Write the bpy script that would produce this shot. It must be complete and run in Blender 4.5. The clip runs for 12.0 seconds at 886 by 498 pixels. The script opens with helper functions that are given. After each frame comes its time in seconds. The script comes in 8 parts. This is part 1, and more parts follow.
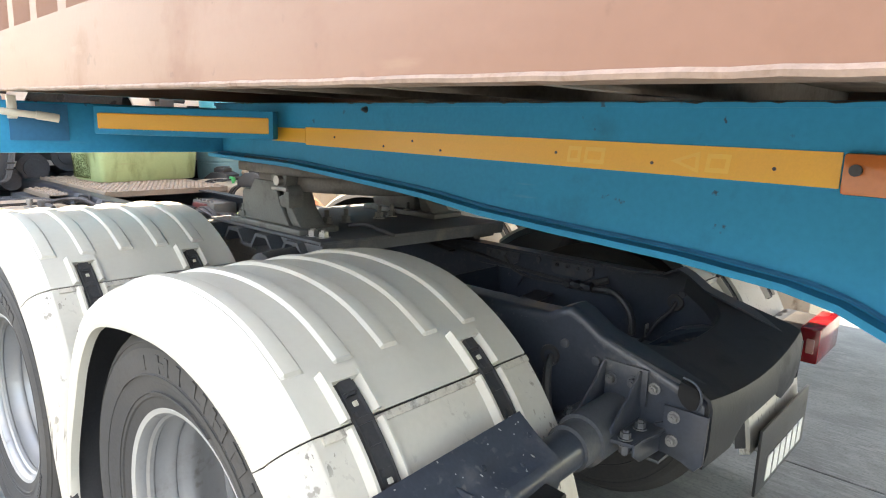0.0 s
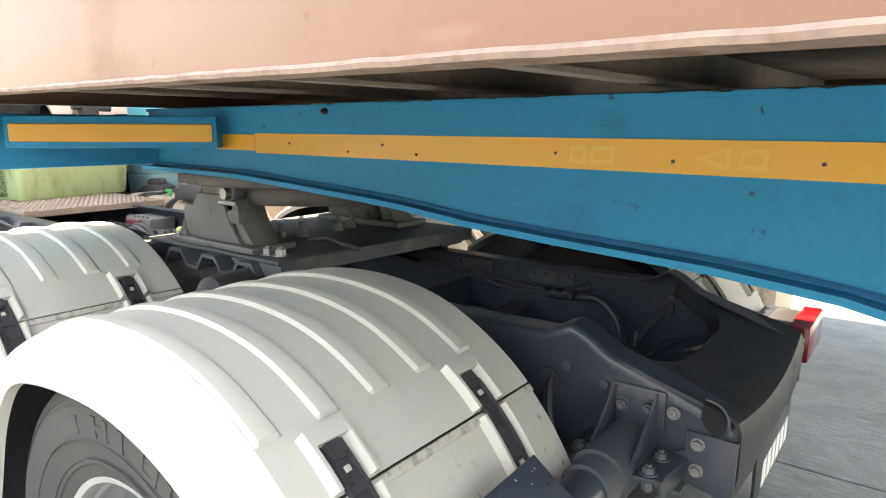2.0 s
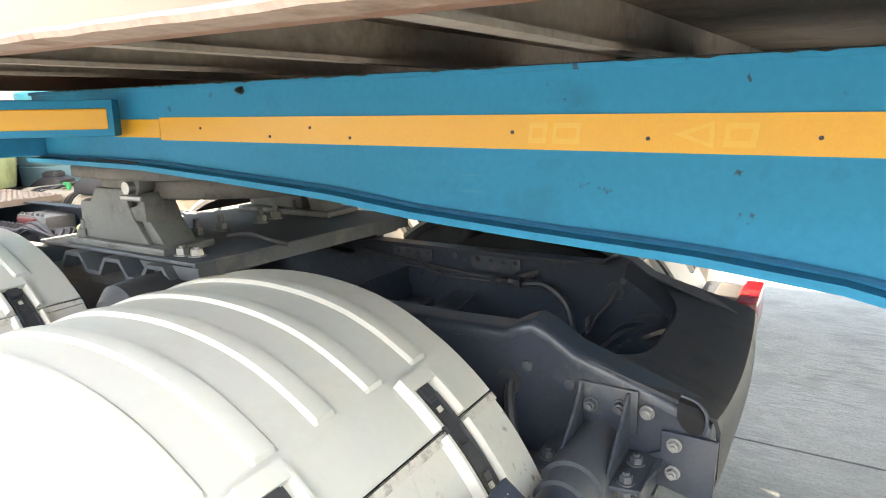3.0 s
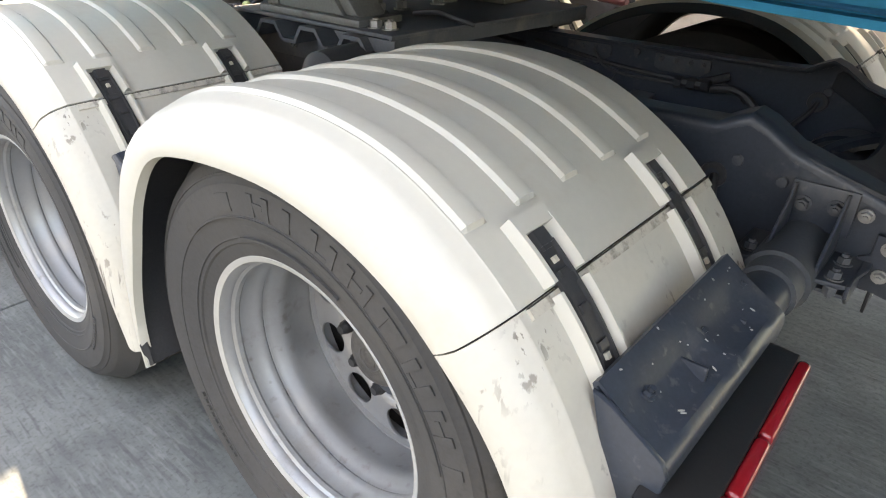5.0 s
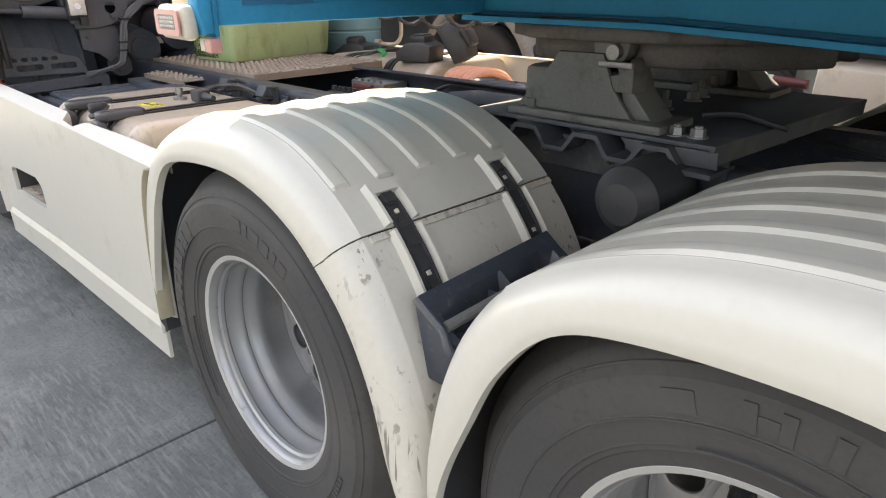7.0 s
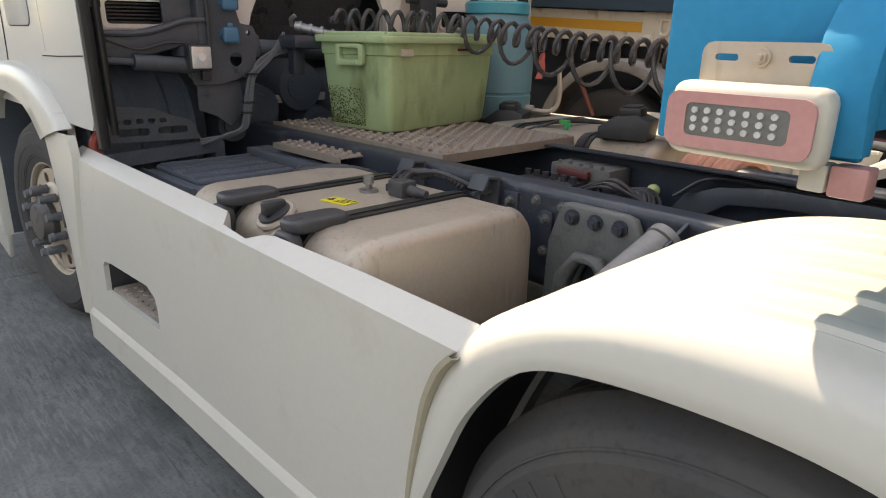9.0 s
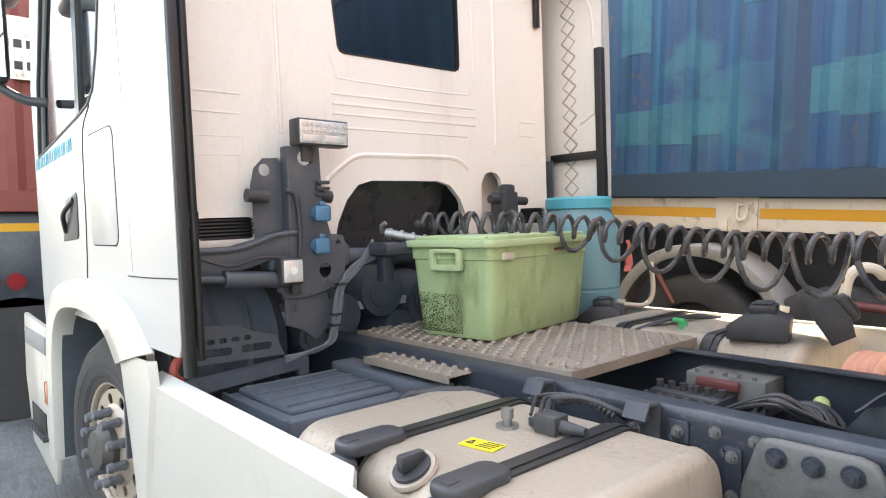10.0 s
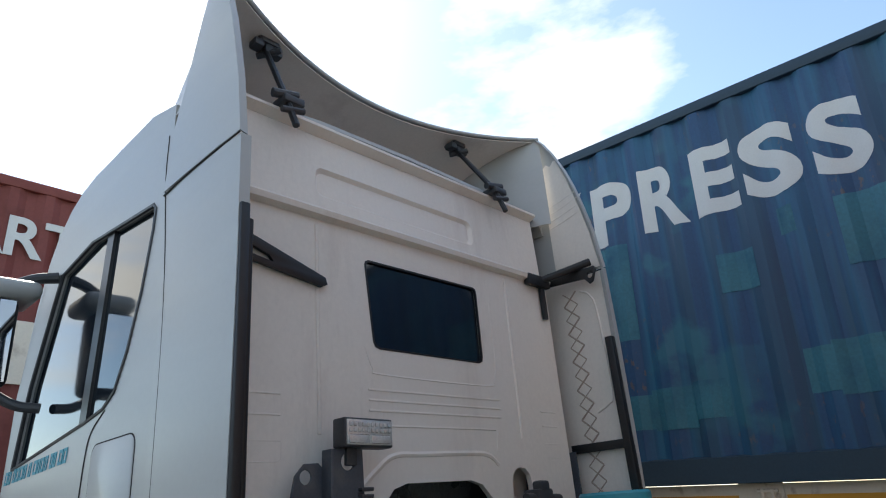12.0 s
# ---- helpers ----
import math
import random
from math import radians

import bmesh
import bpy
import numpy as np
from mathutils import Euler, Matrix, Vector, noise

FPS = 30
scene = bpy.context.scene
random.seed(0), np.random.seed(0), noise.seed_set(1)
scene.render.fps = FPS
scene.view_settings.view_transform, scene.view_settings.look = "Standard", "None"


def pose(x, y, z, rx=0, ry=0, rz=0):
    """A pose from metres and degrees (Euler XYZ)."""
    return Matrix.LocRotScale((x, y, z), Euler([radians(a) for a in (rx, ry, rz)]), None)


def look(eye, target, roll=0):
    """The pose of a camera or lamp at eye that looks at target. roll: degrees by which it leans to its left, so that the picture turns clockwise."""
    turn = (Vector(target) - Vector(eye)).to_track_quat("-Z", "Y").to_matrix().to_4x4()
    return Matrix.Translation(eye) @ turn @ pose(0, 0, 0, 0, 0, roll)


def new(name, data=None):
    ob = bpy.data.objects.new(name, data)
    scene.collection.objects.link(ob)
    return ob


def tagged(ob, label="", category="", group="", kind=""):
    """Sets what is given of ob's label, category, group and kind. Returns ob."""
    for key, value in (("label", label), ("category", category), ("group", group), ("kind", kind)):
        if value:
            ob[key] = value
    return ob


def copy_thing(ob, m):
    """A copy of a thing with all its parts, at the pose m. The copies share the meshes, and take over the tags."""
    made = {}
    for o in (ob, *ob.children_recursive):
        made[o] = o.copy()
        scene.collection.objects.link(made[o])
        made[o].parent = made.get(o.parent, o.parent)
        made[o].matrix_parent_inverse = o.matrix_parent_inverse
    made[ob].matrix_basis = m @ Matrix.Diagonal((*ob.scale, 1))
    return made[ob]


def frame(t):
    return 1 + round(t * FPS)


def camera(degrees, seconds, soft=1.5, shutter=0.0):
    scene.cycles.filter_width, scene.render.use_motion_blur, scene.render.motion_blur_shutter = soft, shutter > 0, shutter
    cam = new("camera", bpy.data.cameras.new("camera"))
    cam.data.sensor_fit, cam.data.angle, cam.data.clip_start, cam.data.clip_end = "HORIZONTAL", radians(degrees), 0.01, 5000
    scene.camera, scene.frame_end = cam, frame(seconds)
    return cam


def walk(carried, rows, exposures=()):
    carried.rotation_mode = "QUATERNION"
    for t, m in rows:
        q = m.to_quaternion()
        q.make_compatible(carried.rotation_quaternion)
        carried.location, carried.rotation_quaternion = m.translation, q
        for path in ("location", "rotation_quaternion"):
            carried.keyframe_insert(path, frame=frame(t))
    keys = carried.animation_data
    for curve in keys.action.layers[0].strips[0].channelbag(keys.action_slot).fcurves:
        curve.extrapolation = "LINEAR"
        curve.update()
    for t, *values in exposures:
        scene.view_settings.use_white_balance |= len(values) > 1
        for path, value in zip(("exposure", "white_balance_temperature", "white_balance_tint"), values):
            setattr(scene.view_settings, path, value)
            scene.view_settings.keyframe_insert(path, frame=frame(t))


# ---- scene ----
cam = camera(69.0, 12.0, 1.1)
PATH = [
    (0, (1.314, -1.826, 1.521), (-0.005, -0.372, 1.144), 1.90),
    (0.5, (1.308, -1.854, 1.520), (0.000, -0.376, 1.197), 1.86),
    (1, (1.287, -1.871, 1.519), (-0.021, -0.388, 1.221), 2.13),
    (1.5, (1.233, -1.849, 1.509), (-0.041, -0.347, 1.161), 2.79),
    (2, (1.104, -1.729, 1.518), (-0.083, -0.163, 1.147), 0.20),
    (2.5, (1.017, -1.603, 1.510), (0.023, 0.067, 1.039), -0.99),
    (3, (0.971, -1.610, 1.514), (-0.021, 0.072, 1.083), -0.98),
    (3.5, (0.925, -1.673, 1.504), (-0.247, -0.125, 1.026), 0.63),
    (3.7, (0.922, -1.687, 1.494), (-0.295, -0.195, 0.952), 0.53),
    (5.3, (0.744, -1.878, 1.439), (-0.340, -0.539, 0.424), 1.73),
    (5.5, (0.670, -1.965, 1.452), (-0.355, -0.595, 0.416), 0.89),
    (6, (0.534, -2.039, 1.446), (-0.459, -0.687, 0.356), 0.98),
    (6.5, (0.268, -2.002, 1.460), (-0.912, -0.703, 0.500), -1.08),
    (6.7, (0.214, -1.963, 1.463), (-1.096, -0.701, 0.632), -1.40),
    (8.3, (-0.721, -1.936, 1.459), (-2.031, -0.582, 0.786), -0.71),
    (8.5, (-0.858, -1.915, 1.462), (-2.206, -0.628, 0.737), 0.11),
    (9, (-1.177, -1.954, 1.459), (-2.546, -0.635, 0.838), 1.19),
    (9.5, (-1.454, -1.998, 1.500), (-2.887, -0.647, 1.151), -0.09),
    (10, (-1.616, -1.975, 1.537), (-3.117, -0.656, 1.457), -1.41),
    (10.5, (-1.819, -1.996, 1.554), (-3.232, -0.589, 1.704), -0.80),
    (11, (-1.960, -2.105, 1.562), (-3.205, -0.583, 1.928), -4.39),
    (11.5, (-1.993, -2.182, 1.585), (-3.230, -0.724, 2.172), -4.62),
    (12, (-1.977, -2.222, 1.604), (-3.225, -0.859, 2.370), -4.29),
]
# seconds, stops, white balance in kelvin and tint
EXPOSURES = [(0, 3.42, 9000, 12), (1.5, 3.5, 9100, 12), (2, 3.58, 9200, 12), (2.5, 4.08, 9300, 12), (3, 4.22, 9300, 12), (3.5, 4.0, 9300, 13), (5.5, 3.02, 9200, 14), (6.0, 3.06, 9200, 14),
             (6.5, 2.82, 9200, 14), (8.5, 2.02, 9200, 14), (9.0, 1.82, 9000, 13), (9.5, 2.4, 8800, 13), (10, 2.92, 8400, 11), (10.5, 2.82, 8400, 12), (11, 2.6, 8500, 12), (11.5, 1.85, 8200, 11), (12, 0.95, 6900, 6)]
walk(cam, [(t, look(eye, target, roll)) for t, eye, target, roll in PATH], EXPOSURES)

# ---- place ----
# ---- sky and sun ----
SUN_WAY = Vector((-0.86, 0.30, 1.0)).normalized()
world = bpy.data.worlds.new("sky")
scene.world = world
world.use_nodes = True
wn = world.node_tree.nodes
wl = world.node_tree.links
sky = wn.new("ShaderNodeTexSky")
sky.sky_type = "NISHITA"
sky.sun_disc = False
sky.sun_elevation = math.asin(SUN_WAY.z)
sky.sun_rotation = math.atan2(SUN_WAY.x, SUN_WAY.y)
sky.air_density, sky.dust_density, sky.ozone_density = 1.0, 0.5, 1.4
# broken white clouds over the blue
geo = wn.new("ShaderNodeTexCoord")
flat = wn.new("ShaderNodeMapping")
flat.inputs["Scale"].default_value = (1.0, 1.0, 2.6)
flat.inputs["Rotation"].default_value = (0.0, 0.0, 0.6)
flat.inputs["Location"].default_value = (5.1, 3.3, 1.2)
puff = wn.new("ShaderNodeTexNoise")
puff.inputs["Scale"].default_value = 2.3
puff.inputs["Detail"].default_value = 9.0
puff.inputs["Roughness"].default_value = 0.56
cut = wn.new("ShaderNodeMapRange")
cut.inputs["From Min"].default_value, cut.inputs["From Max"].default_value = 0.515, 0.68
cloud = wn.new("ShaderNodeMix")
cloud.data_type = "RGBA"
cloud.inputs[7].default_value = (5.6, 5.6, 5.6, 1.0)
wl.new(geo.outputs["Generated"], flat.inputs["Vector"])
wl.new(flat.outputs["Vector"], puff.inputs["Vector"])
wl.new(puff.outputs["Fac"], cut.inputs["Value"])
wl.new(cut.outputs["Result"], cloud.inputs[0])
wl.new(sky.outputs["Color"], cloud.inputs[6])
wl.new(cloud.outputs[2], wn["Background"].inputs["Color"])
wn["Background"].inputs["Strength"].default_value = 0.15

sun = new("sun", bpy.data.lights.new("sun", "SUN"))
sun.data.energy, sun.data.angle, sun.data.color = 3.0, radians(0.55), (1.0, 0.95, 0.88)
sun.matrix_world = look(SUN_WAY * 30, (0, 0, 0))


# ---- materials ----
def surf(name, base, rough=0.5, metal=0.0, var=0.12, scale=3.0, fine=90.0, bump=0.08, coat=0.0,
         dirt=None, dirt_amount=0.5, dirt_scale=4.0, streak=0.0, random_tint=0.0, spec=0.5):
    """A painted, metal, rubber or plastic surface with broad and fine variation, bump and patches of dirt."""
    m = bpy.data.materials.new(name)
    m.use_nodes = True
    n, l = m.node_tree.nodes, m.node_tree.links
    b = n["Principled BSDF"]
    b.inputs["Metallic"].default_value = metal
    b.inputs["Coat Weight"].default_value = coat
    b.inputs["Coat Roughness"].default_value = 0.08
    b.inputs["Specular IOR Level"].default_value = spec
    tc = n.new("ShaderNodeTexCoord")
    big = n.new("ShaderNodeTexNoise")
    big.inputs["Scale"].default_value, big.inputs["Detail"].default_value = scale, 5.0
    small = n.new("ShaderNodeTexNoise")
    small.inputs["Scale"].default_value, small.inputs["Detail"].default_value = fine, 4.0
    l.new(tc.outputs["Object"], big.inputs["Vector"])
    l.new(tc.outputs["Object"], small.inputs["Vector"])
    add = n.new("ShaderNodeMath")
    add.operation = "ADD"
    l.new(big.outputs["Fac"], add.inputs[0])
    l.new(small.outputs["Fac"], add.inputs[1])
    ramp = n.new("ShaderNodeMapRange")
    ramp.inputs["From Min"].default_value, ramp.inputs["From Max"].default_value = 0.6, 1.4
    ramp.inputs["To Min"].default_value, ramp.inputs["To Max"].default_value = 1.0 - var, 1.0 + var
    l.new(add.outputs[0], ramp.inputs["Value"])
    mul = n.new("ShaderNodeVectorMath")
    mul.operation = "SCALE"
    mul.inputs[0].default_value = base
    l.new(ramp.outputs["Result"], mul.inputs["Scale"])
    colour = mul.outputs["Vector"]
    if random_tint:
        info = n.new("ShaderNodeObjectInfo")
        r2 = n.new("ShaderNodeMapRange")
        r2.inputs["To Min"].default_value, r2.inputs["To Max"].default_value = 1 - random_tint, 1 + random_tint
        l.new(info.outputs["Random"], r2.inputs["Value"])
        m2 = n.new("ShaderNodeVectorMath")
        m2.operation = "SCALE"
        l.new(colour, m2.inputs[0])
        l.new(r2.outputs["Result"], m2.inputs["Scale"])
        colour = m2.outputs["Vector"]
    rough_out = None
    if dirt is not None:
        d = n.new("ShaderNodeTexNoise")
        d.inputs["Scale"].default_value, d.inputs["Detail"].default_value = dirt_scale, 8.0
        d.inputs["Roughness"].default_value = 0.65
        if streak:
            mp = n.new("ShaderNodeMapping")
            mp.inputs["Scale"].default_value = (1.0, 1.0, 1.0 / streak)
            l.new(tc.outputs["Object"], mp.inputs["Vector"])
            l.new(mp.outputs["Vector"], d.inputs["Vector"])
        else:
            l.new(tc.outputs["Object"], d.inputs["Vector"])
        dr = n.new("ShaderNodeMapRange")
        dr.inputs["From Min"].default_value = 0.62 - 0.25 * dirt_amount
        dr.inputs["From Max"].default_value = 0.82 - 0.2 * dirt_amount
        dr.inputs["To Max"].default_value = min(1.0, 0.35 + dirt_amount)
        l.new(d.outputs["Fac"], dr.inputs["Value"])
        mix = n.new("ShaderNodeMix")
        mix.data_type = "RGBA"
        mix.inputs[7].default_value = (*dirt, 1)
        l.new(dr.outputs["Result"], mix.inputs[0])
        l.new(colour, mix.inputs[6])
        colour = mix.outputs[2]
        rr = n.new("ShaderNodeMapRange")
        rr.inputs["To Min"].default_value, rr.inputs["To Max"].default_value = rough, min(1.0, rough + 0.35)
        l.new(dr.outputs["Result"], rr.inputs["Value"])
        rough_out = rr.outputs["Result"]
    l.new(colour, b.inputs["Base Color"])
    if rough_out is None:
        rv = n.new("ShaderNodeMapRange")
        rv.inputs["From Min"].default_value, rv.inputs["From Max"].default_value = 0.3, 0.7
        rv.inputs["To Min"].default_value, rv.inputs["To Max"].default_value = rough * 0.85, min(1.0, rough * 1.15)
        l.new(big.outputs["Fac"], rv.inputs["Value"])
        rough_out = rv.outputs["Result"]
    l.new(rough_out, b.inputs["Roughness"])
    if bump:
        bp = n.new("ShaderNodeBump")
        bp.inputs["Strength"].default_value, bp.inputs["Distance"].default_value = bump, 0.004
        l.new(small.outputs["Fac"], bp.inputs["Height"])
        l.new(bp.outputs["Normal"], b.inputs["Normal"])
    return m


CREAM = surf("cream_paint", (0.52, 0.505, 0.452), 0.36, 0, 0.035, 2.0, 60, 0.02, 0.2, (0.42, 0.37, 0.30), 0.14, 5.0)
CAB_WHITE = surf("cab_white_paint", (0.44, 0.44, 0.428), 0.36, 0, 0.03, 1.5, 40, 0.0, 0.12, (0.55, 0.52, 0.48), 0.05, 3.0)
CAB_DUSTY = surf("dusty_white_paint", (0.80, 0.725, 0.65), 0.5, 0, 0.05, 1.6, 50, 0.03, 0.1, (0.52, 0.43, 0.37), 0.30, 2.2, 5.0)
CHASSIS = surf("chassis_dark_blue_paint", (0.033, 0.041, 0.056), 0.38, 0, 0.2, 5.0, 120, 0.08, 0.1, (0.14, 0.138, 0.135), 0.24, 6.0)
CHASSIS_DUSTY = surf("dusty_chassis_paint", (0.060, 0.068, 0.080), 0.55, 0, 0.2, 5.0, 120, 0.1, 0.0, (0.20, 0.18, 0.16), 0.35, 7.0)
GRIME = surf("grimy_black_paint", (0.014, 0.018, 0.025), 0.5, 0, 0.3, 5.0, 110, 0.12, 0.0, (0.038, 0.039, 0.042), 0.35, 7.0)
STEEL_GREY = surf("grey_cast_steel", (0.14, 0.145, 0.14), 0.6, 0.2, 0.2, 6.0, 140, 0.15, 0.0, (0.05, 0.04, 0.035), 0.3, 9.0)
BLACK_PLASTIC = surf("black_plastic", (0.040, 0.041, 0.045), 0.45, 0, 0.2, 6.0, 150, 0.12, 0.0, (0.11, 0.10, 0.09), 0.22, 7.0)
CAB_BLACK = surf("black_trim", (0.012, 0.012, 0.013), 0.45, 0, 0.2, 6.0, 150, 0.08, 0.0, (0.035, 0.033, 0.031), 0.15, 7.0)
UNDER = surf("dusty_under_cab_black", (0.068, 0.080, 0.097), 0.72, 0, 0.3, 5.0, 110, 0.2, 0.0, (0.105, 0.10, 0.095), 0.3, 6.0)
COVER = surf("grained_cover_plastic", (0.088, 0.105, 0.128), 0.75, 0, 0.25, 5.0, 160, 0.6, 0.0, (0.13, 0.135, 0.14), 0.35, 9.0)
CABLE = surf("grey_cable_sheath", (0.105, 0.115, 0.13), 0.55, 0, 0.2, 8.0, 120, 0.05)
GUARD = surf("chalky_wheel_guard", (0.34, 0.325, 0.30), 0.7, 0, 0.2, 4.0, 60, 0.15, 0.0, (0.20, 0.17, 0.14), 0.35, 6.0)
BLACK_GLOSS = surf("black_strap", (0.02, 0.02, 0.022), 0.35, 0, 0.2, 8.0, 150, 0.05, 0.0, (0.12, 0.11, 0.10), 0.15, 9.0)
RUBBER = surf("tyre_rubber", (0.043, 0.043, 0.044), 0.82, 0, 0.16, 3.0, 130, 0.12, 0.0, (0.066, 0.060, 0.054), 0.45, 3.5)
RUBBER_DARK = surf("tread_rubber", (0.045, 0.044, 0.044), 0.85, 0, 0.2, 4.0, 90, 0.2, 0.0, (0.10, 0.09, 0.08), 0.2, 6.0)
RIM = surf("silver_rim_paint", (0.33, 0.335, 0.34), 0.38, 0.45, 0.04, 3.0, 90, 0.05, 0.0, (0.22, 0.19, 0.16), 0.25, 6.0)
RIM_EDGE = surf("rim_edge_paint", (0.42, 0.42, 0.41), 0.35, 0.2, 0.06, 5.0, 90, 0.05)
HUB = surf("oily_hub_iron", (0.095, 0.090, 0.086), 0.5, 0.3, 0.25, 8.0, 120, 0.15, 0.0, (0.03, 0.028, 0.025), 0.4, 10.0)
BOLT = surf("zinc_bolt", (0.30, 0.30, 0.30), 0.4, 0.8, 0.2, 20.0, 200, 0.1)
DARK_BOLT = surf("dark_bolt", (0.05, 0.052, 0.058), 0.45, 0.5, 0.2, 20.0, 200, 0.1)
MAST_NUT = surf("dusty_nut_cap", (0.12, 0.125, 0.135), 0.6, 0, 0.2, 20.0, 200, 0.1)
ALU = surf("dusty_aluminium", (0.48, 0.41, 0.33), 0.5, 0.45, 0.08, 2.5, 80, 0.04, 0.0, (0.33, 0.27, 0.21), 0.35, 2.6, 3.0)
PLATE = surf("worn_tread_plate", (0.32, 0.27, 0.225), 0.6, 0.25, 0.14, 5.0, 120, 0.1, 0.0, (0.20, 0.16, 0.13), 0.4, 6.0)
BLUE = surf("trailer_blue_paint", (0.004, 0.225, 0.41), 0.5, 0, 0.10, 2.2, 70, 0.06, 0.0, (0.02, 0.11, 0.17), 0.22, 5.0, spec=0.14)
# darker blue for the weld bead and for the shade in the bolster's recess
BLUE_DARK = surf("recess_shade_and_weld_blue", (0.006, 0.13, 0.27), 0.55, 0, 0.12, 2.2, 70, 0.06, 0.0, (0.02, 0.06, 0.10), 0.3, 4.0)
TAPE = surf("orange_reflective_tape", (0.72, 0.36, 0.03), 0.32, 0, 0.06, 2.0, 260, 0.10, 0.3, (0.78, 0.44, 0.02), 0.4, 2.0)
TAPE_PALE = surf("pale_tape_mark", (0.74, 0.43, 0.06), 0.35, 0, 0.05)
SALMON = surf("salmon_container_paint", (0.219, 0.105, 0.067), 0.55, 0, 0.05, 1.6, 60, 0.04, 0.0, (0.167, 0.075, 0.045), 0.25, 3.0)
RUST_EDGE = surf("chipped_rail_edge", (0.28, 0.195, 0.155), 0.7, 0, 0.25, 20.0, 90, 0.4, 0.0, (0.14, 0.07, 0.04), 0.45, 18.0)
RUST_DARK = surf("dark_edge_rust", (0.035, 0.028, 0.024), 0.8, 0, 0.3, 20.0, 120, 0.3, 0.0, (0.13, 0.06, 0.03), 0.4, 25.0)
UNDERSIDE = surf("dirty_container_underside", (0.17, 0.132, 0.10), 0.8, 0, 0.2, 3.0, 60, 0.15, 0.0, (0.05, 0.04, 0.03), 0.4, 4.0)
XMEMBER = surf("weathered_cross_member", (0.32, 0.27, 0.23), 0.7, 0, 0.2, 5.0, 60, 0.15, 0.0, (0.10, 0.08, 0.06), 0.4, 6.0)
CRATE = surf("green_crate_plastic", (0.37, 0.50, 0.27), 0.45, 0, 0.06, 3.0, 60, 0.03, 0.0, (0.20, 0.25, 0.10), 0.32, 2.4, 2.0)
CRATE_LID = surf("green_lid_plastic", (0.41, 0.53, 0.30), 0.5, 0, 0.06, 3.0, 60, 0.03, 0.0, (0.12, 0.16, 0.06), 0.3, 5.0)
BARREL = surf("blue_barrel_plastic", (0.12, 0.265, 0.31), 0.45, 0, 0.08, 3.0, 60, 0.03, 0.0, (0.09, 0.15, 0.17), 0.3, 3.0)
BARREL_LID = surf("turquoise_lid_plastic", (0.05, 0.34, 0.42), 0.4, 0, 0.06, 3.0, 60, 0.03)
HOSE = surf("coiled_air_hose", (0.085, 0.084, 0.086), 0.28, 0, 0.2, 10, 100, 0.03)
RED_LENS = surf("red_lens", (0.24, 0.008, 0.014), 0.15, 0, 0.1, 10, 120, 0.1, 0.6)
PINK_LENS = surf("bleached_red_lens", (0.52, 0.25, 0.23), 0.3, 0, 0.1, 10, 120, 0.1, 0.2)
LENS_GREY = surf("dull_lens_plate", (0.17, 0.165, 0.15), 0.4, 0.2, 0.15, 20, 120, 0.15)
CLEAR_LENS = surf("clear_ribbed_lens", (0.62, 0.62, 0.60), 0.12, 0.3, 0.15, 30, 120, 0.3, 0.6)
AMBER = surf("amber_lens", (0.48, 0.14, 0.04), 0.2, 0, 0.1, 10, 120, 0.1, 0.4)
PALE_PLASTIC = surf("yellowed_clear_plastic", (0.54, 0.50, 0.42), 0.35, 0, 0.08, 8, 100, 0.05, 0.2)
YELLOW = surf("yellow_label", (0.78, 0.66, 0.03), 0.5, 0, 0.03)
INK = surf("black_ink", (0.02, 0.02, 0.02), 0.6, 0, 0.05)
WHITE_MARK = surf("white_lettering", (0.66, 0.66, 0.64), 0.6, 0, 0.06, 6.0, 80, 0.05)
TEAL_MARK = surf("teal_lettering", (0.05, 0.33, 0.42), 0.5, 0, 0.05)
NAVY_RAIL = surf("navy_rail_paint", (0.018, 0.046, 0.075), 0.55, 0, 0.15, 2.0, 50, 0.05)
TEAL_PATCH = surf("teal_repair_paint", (0.028, 0.150, 0.205), 0.5, 0, 0.2, 3.0, 50, 0.05, 0.0, (0.024, 0.10, 0.17), 0.6, 3.5)
IVORY = surf("ivory_trailer_paint", (0.72, 0.655, 0.55), 0.5, 0, 0.06, 2.0, 60, 0.05, 0.0, (0.33, 0.25, 0.18), 0.3, 4.0)
MAROON = surf("maroon_container_paint", (0.20, 0.045, 0.035), 0.6, 0, 0.12, 1.5, 50, 0.05, 0.0, (0.12, 0.035, 0.03), 0.35, 2.0)
RED_PAINT = surf("red_bar_paint", (0.13, 0.035, 0.035), 0.5, 0, 0.1)
SACK = surf("salmon_sling_webbing", (0.70, 0.34, 0.24), 0.8, 0, 0.15, 12, 160, 0.3)
GREEN_TAP = surf("green_tap_plastic", (0.03, 0.40, 0.14), 0.4, 0, 0.05)
BLUE_CAP = surf("blue_socket_cap", (0.06, 0.17, 0.28), 0.5, 0, 0.1)
FOIL = surf("crinkled_insulation", (0.10, 0.10, 0.11), 0.3, 0.4, 0.3, 10, 60, 0.9)
GROOVE = surf("dark_gap", (0.02, 0.018, 0.016), 0.8, 0, 0.1)


